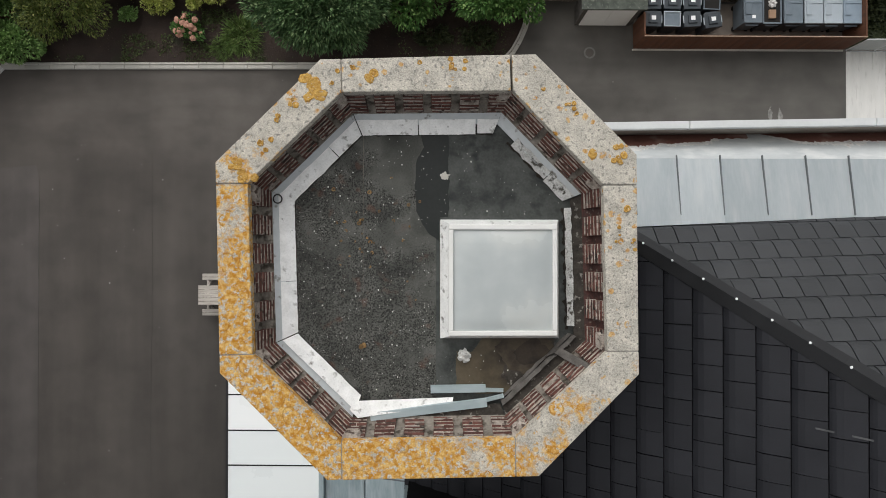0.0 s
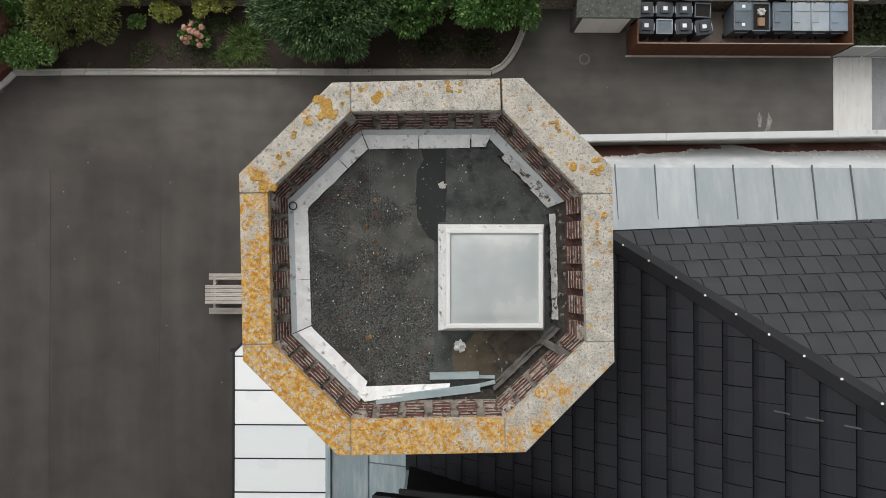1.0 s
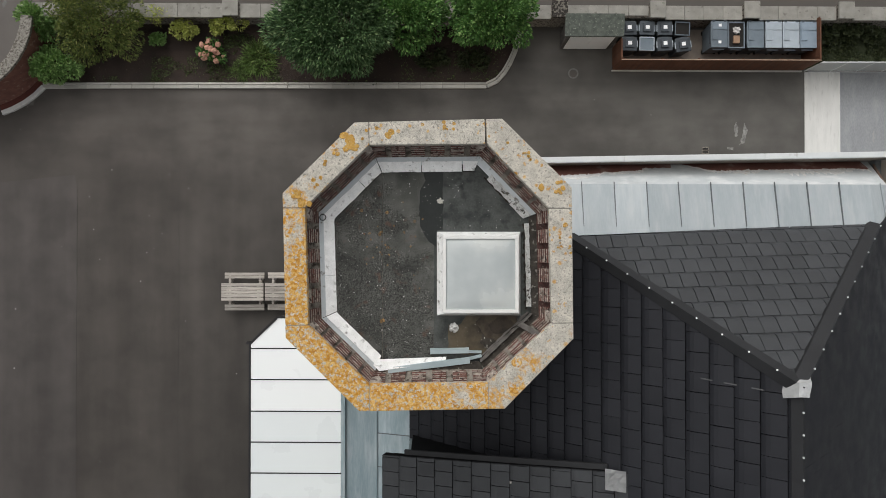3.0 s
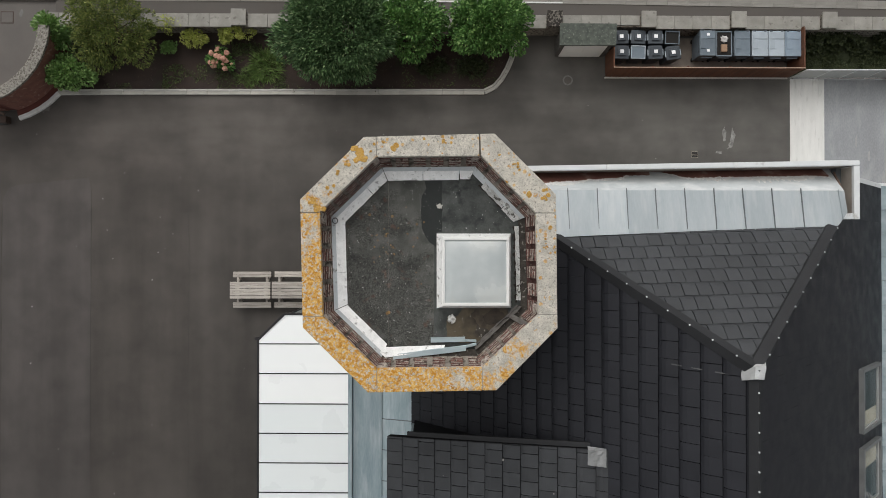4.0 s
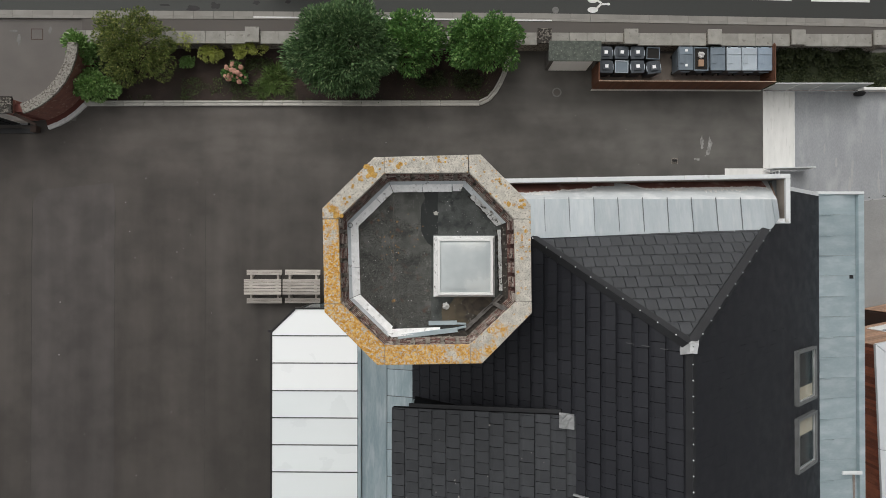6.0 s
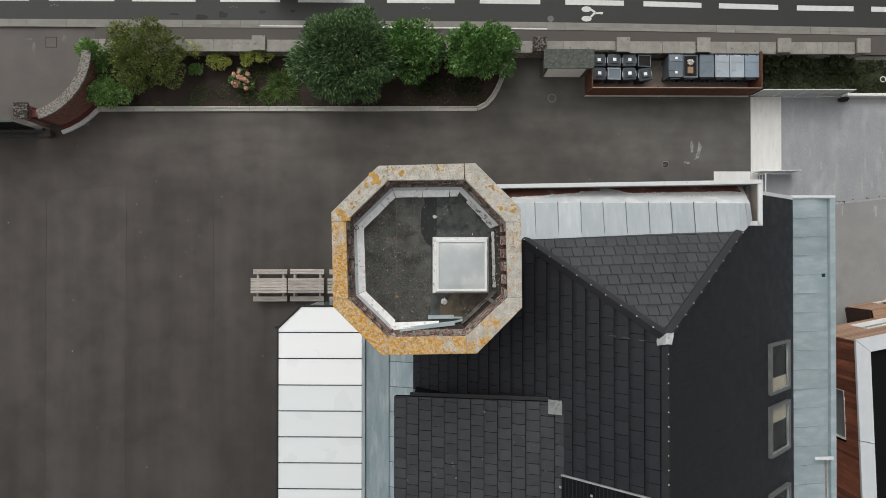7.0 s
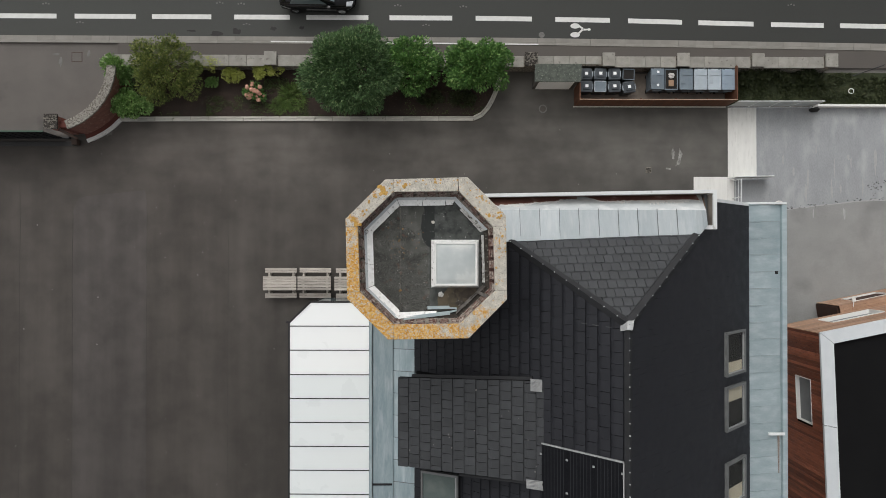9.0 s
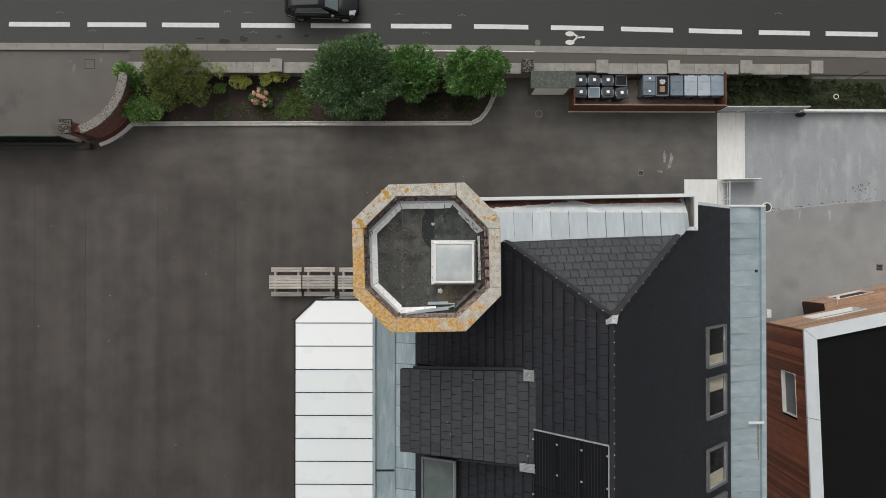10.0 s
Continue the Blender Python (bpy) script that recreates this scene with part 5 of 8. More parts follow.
# black bands along the flashing: dirt, and edge shade painted in
for k, (i, s0, s1, d, w) in enumerate(((0, 0.16, 1.5, 0.322, 0.016), (1, 0.16, 1.05, 0.312, 0.016), (4, 0.16, 1.45, 0.272, 0.05), (4, 0.16, 1.45, 0.185, 0.035), (5, 0.14, 0.98, 0.268, 0.03), (6, 0.14, 1.50, 0.316, 0.014), (7, 0.14, 1.10, 0.316, 0.014))):
    sd = S[i]
    s0, s1 = max(s0, d * 0.42), min(s1, sd.len - d * 0.42)
    n = int((s1 - s0) / 0.02)
    edge = [sd.at(s0 + (s1 - s0) * q / n, d - 0.008, 0) for q in range(n + 1)]
    far = [sd.at(s0 + (s1 - s0) * q / n, d + w * max(0.05, 0.5 + 1.1 * noise.noise(Vector((q * 0.31, k, 0))) + 0.5 * noise.noise(Vector((q * 0.9, k, 3)))), 0) for q in range(n + 1)]
    bm = bmesh.new()
    for q in range(n):
        prism([(v.x, v.y) for v in (edge[q], edge[q + 1], far[q + 1], far[q])], ZD + 0.004, ZD + 0.0145, bm)
    bmesh.ops.remove_doubles(bm, verts=bm.verts[:], dist=0.0004)
    part("dirt_line", bm, M_SILTSHADE, tower, "black dirt and painted shade along the flashing")
bm = ragged([(0.80, -0.88), (1.30, -0.82), (1.33, -0.95), (0.92, -1.40), (0.74, -1.22), (0.82, -1.05)], ZD + 0.0125, 0.06, 8.2)
part("silt_patch", bm, M_SILT, tower, "black silt beside the parapet")

# skylight on its kerb
sky_l = thing("skylight", (0.74, -0.17, ZD + 0.006), "square opal skylight with a white frame on a low kerb", "skylight")


def frustum_ring(x0, x1, y0, y1, z0, X0, X1, Y0, Y1, z1, th=0.02):
    bm = bmesh.new()
    lo = [(x0, y0), (x1, y0), (x1, y1), (x0, y1)]
    hi = [(X0, Y0), (X1, Y0), (X1, Y1), (X0, Y1)]
    for k in range(4):
        q = (k + 1) % 4
        slab([(*lo[k], z0), (*lo[q], z0), (*hi[q], z1), (*hi[k], z1)], th, bm)
    return bm


part("kerb", frustum_ring(-0.64, 0.62, -0.63, 0.63, 0.0, -0.53, 0.57, -0.585, 0.57, 0.17), M_FLASH, sky_l, "whitened felt kerb")
fx0, fx1, fy0, fy1 = -0.555, 0.565, -0.575, 0.565
for q in ((fx0, fx1, fy1 - 0.05, fy1), (fx0, fx1, fy0, fy0 + 0.05), (fx0, fx0 + 0.05, fy0 + 0.05, fy1 - 0.05), (fx1 - 0.05, fx1, fy0 + 0.05, fy1 - 0.05)):
    part("frame_bar", bx(*q, 0.165, 0.225, 0.008), M_WHITEPVC, sky_l)
bm = bmesh.new()
nx = 14
grid = [[bm.verts.new((fx0 + 0.05 + (fx1 - fx0 - 0.1) * u / nx, fy0 + 0.05 + (fy1 - fy0 - 0.1) * v / nx, 0.195 + 0.05 * (max(0.0, math.sin(math.pi * u / nx) * math.sin(math.pi * v / nx))) ** 0.35)) for u in range(nx + 1)] for v in range(nx + 1)]
for v in range(nx):
    for u in range(nx):
        f = bm.faces.new((grid[v][u], grid[v][u + 1], grid[v + 1][u + 1], grid[v + 1][u]))
        f.smooth = True
part("dome", bm, M_OPAL, sky_l, "domed opal acrylic pane")

# loose things on the deck
def channel(name, a, b, w, h, material, label):
    """A folded metal strip lying from a to b."""
    a, b = Vector(a), Vector(b)
    t = (b - a).normalized()
    n = Vector((-t.y, t.x, 0))
    bm = bmesh.new()
    slab([a - n * w / 2, b - n * w / 2, b + n * w / 2, a + n * w / 2], 0.004, bm)
    slab([a - n * w / 2, b - n * w / 2, b - n * (w / 2 + 0.012) - Vector((0, 0, h)), a - n * (w / 2 + 0.012) - Vector((0, 0, h))], 0.004, bm)
    slab([a + n * w / 2, b + n * w / 2, b + n * (w / 2 + 0.008) - Vector((0, 0, h * 0.5)), a + n * (w / 2 + 0.008) - Vector((0, 0, h * 0.5))], 0.004, bm)
    return single(name, bm, material, label, "metal strip", "loose strips")


channel("metal_strip", (0.00, -1.335, ZD + 0.05), (0.58, -1.325, ZD + 0.05), 0.075, 0.045, M_ZINCD, "folded grey zinc strip lying on the deck")
channel("metal_strip", (0.58, -1.345, ZD + 0.035), (0.77, -1.35, ZD + 0.035), 0.03, 0.03, M_ZINCD, "narrow grey zinc strip lying on the deck")
channel("metal_strip", (-0.63, -1.61, ZD + 0.09), (0.59, -1.465, ZD + 0.09), 0.085, 0.05, M_ZINCD, "long folded grey zinc strip lying askew by the parapet")
channel("metal_strip", (0.56, -1.45, ZD + 0.06), (0.77, -1.40, ZD + 0.06), 0.035, 0.03, M_ZINCD, "short grey zinc strip lying askew")


def crumple(name, loc, r, h, material, label, category, seed):
    bm = bmesh.new()
    bmesh.ops.create_icosphere(bm, subdivisions=3, radius=1)
    for v in bm.verts:
        f = 0.75 + 0.5 * noise.noise(v.co * 2.4 + Vector((seed, 0, 0))) + 0.25 * noise.noise(v.co * 6 + Vector((0, seed, 0)))
        v.co = Vector((v.co.x * r * f, v.co.y * r * f, max(0.0, v.co.z) * h * f))
    return single(name, bm, material, label, category, loc=loc)


crumple("crumpled_foil", (0.36, -0.985, ZD + 0.009), 0.085, 0.085, M_CRUMPLE, "crumpled pale foil scrap lying on the deck", "litter", 1.3)
crumple("felt_scrap", (0.15, 0.92, ZD + 0.009), 0.055, 0.012, M_KERB, "small torn pale scrap lying on the deck", "litter", 4.3)
for k in range(30):
    x, y = (rng.gauss(-0.84, 0.20), rng.gauss(0.30, 0.16)) if k < 20 else (rng.uniform(-1.25, 0.0), rng.uniform(-0.4, 1.1))
    if k < 4:
        x, y = ((-1.03, 0.78), (-0.65, 0.75), (-0.64, 0.22), (-0.76, 0.42))[k]
    bm = bmesh.new()
    a0, rr = rng.uniform(0, 6.28), rng.uniform(0.010, 0.020) if k > 3 else 0.023
    span = 12 if rng.random() < 0.5 else 9
    ring = [[bm.verts.new((x + f * rr * (1 + 0.25 * rng.uniform(-1, 1)) * math.cos(a0 + q * 0.5236), y + f * rr * math.sin(a0 + q * 0.5236), ZD + h)) for f, h in ((1.0, 0.0055), (0.85, 0.017), (0.5, 0.016), (0.38, 0.006))] for q in range(span + (0 if span == 12 else 1))]
    for q in range(len(ring) - (0 if span == 12 else 1)):
        for w_ in range(3):
            p0, p1 = ring[q], ring[(q + 1) % len(ring)]
            bm.faces.new((p0[w_], p1[w_], p1[w_ + 1], p0[w_ + 1]))
    single("lichen_rosette", bm, M_LEAFLIT, "small ochre ring of lichen growing on felt", "lichen", "lichen rosettes on the deck")
for x, y, a0 in ((-0.735, -0.885, 0.4), (-0.705, -0.872, 2.6)):
    bm = bmesh.new()
    bm.faces.new([bm.verts.new((x + 0.024 * math.cos(q * 0.628 + a0) * (1 + 0.15 * math.cos(5 * q)), y + 0.030 * math.sin(q * 0.628 + a0), ZD + 0.016 + 0.004 * math.cos(q * 1.2))) for q in range(10)])
    bmesh.ops.solidify(bm, geom=bm.faces[:], thickness=0.003)
    single("fallen_leaf", bm, M_LEAFLIT, "dry ochre leaf lying on the felt", "leaf", "fallen leaves on the deck")
# torn dark sheet caught between the piers, with a hump at its foot
bm = bmesh.new()
slab([(1.28, -0.93, 18.03), (1.35, -0.88, 18.03), (1.66, -1.04, 18.32), (1.60, -1.11, 18.32)], 0.012, bm)
slab([(1.21, -0.99, 17.98), (1.29, -0.90, 17.98), (1.355, -0.885, 18.045), (1.275, -0.94, 18.045)], 0.012, bm)
single("torn_sheet", bm, M_BOARD, "torn dark grey felt strip hanging over the parapet", "felt strip")
bm = bmesh.new()
for k in range(520):
    x, y, q = rng.uniform(-1.4, 1.4), rng.uniform(-1.4, 1.4), 0.0018 + 0.0045 * rng.random() ** 4
    if 0.0 < x < 1.42 and -0.85 < y < 0.5 or abs(x) + abs(y) > 2.0:
        continue
    box(bm, x - q, x + q, y - q, y + q * 1.4, ZD + 0.004, ZD + 0.013)
single("grit", bm, M_DROP, "pale grit and droppings scattered on felt", "grit", kind="stuff")
bm = bmesh.new()
for k in range(28):
    a, b = 2 * math.pi * k / 28, 2 * math.pi * (k + 1) / 28
    rod(bm, (0.045 * math.cos(a), 0.045 * math.sin(a), 0.02), (0.045 * math.cos(b), 0.045 * math.sin(b), 0.02), 0.007, 5)
single("wire_ring", bm, M_BLACK, "black wire ring lying on the flashing", "ring", loc=(-1.60, 0.67, 18.0))

# ---- roof fittings ----
def on_east(x, y, up=0.0):
    n = Vector((KE, 0, 1)).normalized()
    return Vector((x, y, EZ(x))) + n * up


def on_west(x, y, up=0.0):
    n = Vector((-KE, 0, 1)).normalized()
    return Vector((x, y, EZ(x))) + n * up


def roof_window(side, x0, x1, y0, y1, blind):
    """A pitched roof window: frame bars, pane, dark room behind it and a cream blind."""
    w = thing("roof_window", side(x1, (y0 + y1) / 2), "grey-framed roof window with a cream blind", "window", "roof windows")
    o = Vector(w.location)
    P = lambda x, y, u: side(x, y, u) - o
    b = 0.072
    bars = [(x0, x1, y1 - b, y1), (x0, x1, y0, y0 + b), (x0, x0 + b * 0.8, y0 + b, y1 - b), (x1 - b * 0.8, x1, y0 + b, y1 - b)]
    for q in bars:
        part("frame_bar", slab([P(q[0], q[2], 0.13), P(q[1], q[2], 0.13), P(q[1], q[3], 0.13), P(q[0], q[3], 0.13)], 0.12), M_FRAME, w)
    i0, i1, j0, j1 = x0 + b * 0.8, x1 - b * 0.8, y0 + b, y1 - b
    part("inner_sash", slab([P(i0, j0, 0.095), P(i1, j0, 0.095), P(i1, j0 + 0.03, 0.095), P(i0, j0 + 0.03, 0.095)], 0.05), M_ALU, w)
    part("inner_sash", slab([P(i1 - 0.03, j0, 0.094), P(i1, j0, 0.094), P(i1, j1, 0.094), P(i1 - 0.03, j1, 0.094)], 0.05), M_ALU, w)
    part("backing", slab([P(i0, j0, 0.036), P(i1, j0, 0.036), P(i1, j1, 0.036), P(i0, j1, 0.036)], 0.005), M_ROOM, w)
    if blind:
        a, b2 = blind
        ys = j0 + (j1 - j0) * a, j0 + (j1 - j0) * b2
        bm = bmesh.new()
        n = 7
        for k in range(n):
            f0, f1 = k / n, (k + 1) / n
            slab([P(i0 + 0.06, ys[0] + (ys[1] - ys[0]) * f0, 0.055), P(i1 - 0.07, ys[0] + (ys[1] - ys[0]) * f0, 0.055), P(i1 - 0.07, ys[0] + (ys[1] - ys[0]) * f1, 0.055), P(i0 + 0.06, ys[0] + (ys[1] - ys[0]) * f1, 0.055)], 0.006, bm)
        part("blind", bm, M_BLIND, w, "cream pleated blind")
    pane = part("pane", slab([P(i0, j0, 0.085), P(i1, j0, 0.085), P(i1, j1, 0.085), P(i0, j1, 0.085)], 0.008), M_GLASS, w)
    pane.visible_shadow = False
    return w


for y1, bl in ((-2.36, (0.0, 0.28)), (-4.06, (0.66, 0.97)), (-6.42, (0.0, 0.38)), (-8.12, (0.6, 0.95)), (-10.6, (0.1, 0.4)), (-12.3, (0.1, 0.4))):
    roof_window(on_east, 9.14, 10.20, y1 - 1.38, y1, bl)
gw = roof_window(lambda x, y, u=0.0: Vector((x, y, 14.95 + 0.42 * (x + 0.2))) + Vector((-0.39, 0, 0.92)) * u, -0.20, 0.93, -8.15, -6.66, None)
for q in gw.children:
    if q.name.startswith("pane"):
        q.data.materials[0] = M_GREENPANE
tagged(gw, "grey-framed glazed dormer light below the shed dormer", "window")
part("upstand", bx(-0.05, 0.98, -0.75, 0.75, -1.2, -0.03), M_UNDER, gw)

pv = thing("solar_array", on_west(3.3, -5.35), "black solar panels on aluminium rails on tiles", "solar panel")
o = Vector(pv.location)
for c in range(3):
    for r in range(4):
        x0, x1 = 3.205 + c * 0.583, 3.205 + c * 0.583 + 0.575
        y1 = -5.14 - r * 1.62
        P = lambda x, y, u: on_west(x, y, u) - o
        pn = part("panel", slab([P(x0, y1 - 1.605, 0.12), P(x1, y1 - 1.605, 0.12), P(x1, y1, 0.12), P(x0, y1, 0.12)], 0.04), M_PV, pv, "black framed solar module")
        for k in range(1, 8):
            xx = x0 + (x1 - x0) * k / 8
            part("busbar", slab([P(xx - 0.006, y1 - 1.62, 0.123), P(xx + 0.006, y1 - 1.62, 0.123), P(xx + 0.006, y1 - 0.02, 0.123), P(xx - 0.006, y1 - 0.02, 0.123)], 0.002), M_PVLINE, pn)
        for xc, yc in [(x1 + 0.004, q) for q in (0.26, 1.14)] + [(x0 - 0.022, q) for q in (0.26, 1.14) if c == 0]:
            part("clamp", slab([P(xc - 0.022, y1 - yc - 0.025, 0.137), P(xc + 0.022, y1 - yc - 0.025, 0.137), P(xc + 0.022, y1 - yc + 0.025, 0.137), P(xc - 0.022, y1 - yc + 0.025, 0.137)], 0.03), M_ALU, pv)
part("rail", slab([P(3.19, -5.135, 0.125), P(4.975, -5.135, 0.125), P(4.975, -5.10, 0.125), P(3.19, -5.10, 0.125)], 0.05), M_ALU, pv)
part("rail", slab([P(4.962, -12.0, 0.125), P(4.985, -12.0, 0.125), P(4.985, -5.136, 0.125), P(4.962, -5.136, 0.125)], 0.05), M_ALU, pv)

# ---- veranda with a white panel roof ----
ver = thing("veranda", (-4.5, -10.5, 0), "single-storey veranda with white roof panels in black glazing bars", "veranda")
vz = lambda x: 3.70 + (x + 7.1) * 0.03
vo = Vector((-4.5, -10.5, 0))
V3 = lambda x, y, u=0.0: Vector((x, y, vz(x) + u)) - vo
joints = [-2.36, -3.54, -4.74, -5.96, -7.15, -8.34, -9.53, -10.72, -11.91, -13.10, -14.29, -15.48, -16.67]
for a, b in zip(joints[:-1], joints[1:]):
    a_, b_ = a - 0.02, b + 0.02
    if a == -2.36:
        loop = [V3(-7.05, b_), V3(-1.99, b_), V3(-1.99, a_), V3(-6.03, a_), V3(-7.05, -3.40)]
    else:
        loop = [V3(-7.05, b_), V3(-1.99, b_), V3(-1.99, a_), V3(-7.05, a_)]
    part("roof_panel", slab(loop, 0.03), M_WHITE if a > -5.9 else M_WHITEG, ver, "white opaque roof panel")
    part("glazing_bar", slab([V3(-7.07, b - 0.022, 0.012), V3(-1.99, b - 0.022, 0.012), V3(-1.99, b + 0.022, 0.012), V3(-7.07, b + 0.022, 0.012)], 0.06), M_BLACK, ver)
part("eaves_beam", slab([V3(-7.13, -16.7, 0.02), V3(-7.055, -16.7, 0.02), V3(-7.055, -3.38, 0.02), V3(-7.13, -3.38, 0.02)], 0.16), M_BLACK, ver)
part("eaves_beam", slab([V3(-7.11, -3.44, 0.024), V3(-6.02, -2.40, 0.024), V3(-6.07, -2.32, 0.024), V3(-7.14, -3.36, 0.024)], 0.16), M_BLACK, ver)
part("eaves_beam", slab([V3(-6.06, -2.37, 0.028), V3(-2.1, -2.37, 0.028), V3(-2.1, -2.30, 0.028), V3(-6.06, -2.30, 0.028)], 0.16), M_BLACK, ver)
for y in joints[1::2]:
    part("post", bx(-7.10 + 4.5, -7.02 + 4.5, y + 10.5 - 0.04, y + 10.5 + 0.04, 0, 3.5), M_BLACK, ver)
    part("glazing", bx(-7.06 + 4.5, -7.045 + 4.5, y + 10.5 - 2.30, y + 10.5 - 0.05, 0.05, 3.4), M_CARGLASS, ver)
part("post", bx(-6.05 + 4.5, -5.97 + 4.5, 8.05, 8.13, 0, 3.7), M_BLACK, ver)
part("glazing", bx(-5.96 + 4.5, -2.1 + 4.5, 8.08, 8.1, 0.05, 3.7), M_CARGLASS, ver)
part("bracket", bx(-7.26 + 4.5, -7.13 + 4.5, 7.10, 7.20, 3.45, 3.6), M_BLACK, ver)

# ---- picnic tables ----
def picnic_table(m):
    t = thing("picnic_table", (0, 0, 0), "weathered grey timber picnic table with fixed benches", "picnic table", "picnic tables")
    for k in range(5):
        y = -0.385 + k * 0.156
        part("top_plank", bx(-0.915, 0.915, y, y + 0.136, 0.71, 0.75, 0.008), M_WOOD, t)
    for y0 in (-0.83, 0.575):
        for k in range(2):
            part("bench_plank", bx(-0.87, 0.87, y0 + k * 0.132, y0 + k * 0.132 + 0.124, 0.41, 0.45, 0.006), M_WOOD, t)
    for x in (-0.66, 0.66):
        part("bearer", bx(x - 0.045, x + 0.045, -0.80, 0.80, 0.33, 0.41), M_WOOD, t)
        part("top_bearer", bx(x - 0.03, x + 0.03, -0.36, 0.36, 0.63, 0.71), M_WOOD, t)
        for s in (-1, 1):
            bm = bmesh.new()
            solid(bm, [(x + 0.05, s * 0.62 - 0.05, 0), (x + 0.09, s * 0.62 - 0.05, 0), (x + 0.09, s * 0.62 + 0.05, 0), (x + 0.05, s * 0.62 + 0.05, 0)],
                  [(x + 0.05, s * 0.24 - 0.05, 0.70), (x + 0.09, s * 0.24 - 0.05, 0.70), (x + 0.09, s * 0.24 + 0.05, 0.70), (x + 0.05, s * 0.24 + 0.05, 0.70)])
            part("leg", bm, M_WOOD, t)
    t.matrix_basis = m
    return t


tab = picnic_table(pose(-8.335, -1.55, 0))
copy_thing(tab, pose(-6.44, -1.545, 0, 0, 0, -0.3))
copy_thing(tab, pose(-4.42, -1.56, 0, 0, 0, 0.3))

# ---- boundary wall along the footway ----
bw = thing("boundary_wall", (2.3, 10.6, 0), "low wall with pale concrete coping and pillars", "wall", kind="structure")
part("wall_core", bx(-20.0, 20.0, -0.22, 0.18, 0, 1.12), M_RENDER, bw)
caps_x = [-8.70, 5.45, 9.68, 13.77, 17.89, 21.95]
stops = sorted([-17.7] + caps_x + [22.2])
for a, b in zip(stops[:-1], stops[1:]):
    n = max(1, round((b - a - 0.7) / 0.92))
    lo, hi = a + 0.36, b - 0.36
    if a == -17.7:
        lo = a
    if b == 22.2:
        continue
    for k in range(n):
        x0, x1 = lo + (hi - lo) * k / n, lo + (hi - lo) * (k + 1) / n
        narrow = 0.16 if 5.0 < x0 < 8.6 else 0.0
        part("coping_stone", bx(x0 - 2.3 + 0.006, x1 - 2.3 - 0.006, -0.33 + narrow, 0.27, 1.12, 1.20 + rng.uniform(-0.004, 0.004), 0.01), M_WALLCAP, bw)
for k, x in enumerate(caps_x):
    part("pillar", bx(x - 2.3 - 0.29, x - 2.3 + 0.29, -0.24, 0.36, 0, 1.26), M_RENDER, bw)
    part("pillar_cap", bx(x - 2.3 - 0.34, x - 2.3 + 0.34, -0.31, 0.43, 1.26, 1.36, 0.02), M_GRITD if k == 1 else M_WALLCAP, bw, "pebbled dark cap" if k == 1 else "")

# ---- shed and bin store ----
shed = thing("garden_shed", (6.8, 9.75, 0), "small shed with a green-grey felt roof and white doors", "shed")
part("roof", slab([(-1.27, -0.45, 1.90), (1.22, -0.45, 1.90), (1.22, 0.42, 2.06), (-1.27, 0.42, 2.06)], 0.05), M_FELT, shed, "green-grey mineral felt")
part("body", bx(-1.10, 1.16, -0.36, 0.36, 0, 1.86), M_BOARD, shed)
for x0, x1 in ((-0.95, 0.0), (0.01, 0.96)):
    part("door", bx(x0, x1, -0.395, -0.362, 0.08, 1.80, 0.004), M_DOORWHITE, shed, "white door leaf")
part("fascia", bx(-1.27, 1.22, -0.475, -0.452, 1.80, 1.91), M_FELT, shed)

store = thing("bin_store", (12.4, 9.35, 0), "brown timber board fence round the bins", "fence")
part("floor_slab", bx(-4.28, 4.26, -0.88, 0.92, 0, 0.03), mat("brown_concrete", (0.20, 0.17, 0.145), (0.27, 0.235, 0.20), 0.9, scale=3), store)
for q0, q1 in ((-4.36, -1.35), (0.75, 4.30)):
    part("base_strip", bx(q0, q1, -0.985, -0.945, 0, 0.05, 0.005), M_PALE, store, "pale strip at the foot of the fence")
part("capping", bx(-4.34, 4.30, -0.925, -0.89, 1.452, 1.475, 0.004), M_CAPWOOD, store, "pale capping strip on the fence")
x = -4.32
while x < 4.27:
    part("board", bx(x, x + 0.128, -0.92, -0.895, 0.05, 1.40 + rng.uniform(-0.008, 0.008)), M_FENCE, store)
    x += 0.135
for q in ((-4.34, 4.30, -0.935, -0.865),):
    part("top_rail", bx(q[0], q[1], q[2], q[3], 1.40, 1.43, 0.005), M_FENCE, store)
for x0 in (-4.33, 4.27):
    y = -0.88
    while y < (0.0 if x0 < 0 else 0.9):
        part("board", bx(x0, x0 + 0.028, y, y + 0.128, 0.05, 1.40 + rng.uniform(-0.01, 0.01)), M_FENCE, store)
        y += 0.135
    part("top_rail", bx(x0 - 0.015, x0 + 0.045, -0.86, (0.0 if x0 < 0 else 0.93), 1.401, 1.432, 0.005), M_FENCE, store)
for x in (-4.25, -2.6, -1.0, 0.9, 2.6, 4.2):
    part("post", bx(x, x + 0.08, -0.89, -0.81, 0, 1.38), M_FENCE, store)
part("base_rail", bx(-4.34, 4.30, -0.99, -0.925, 0.0, 0.06), M_KERB, store)


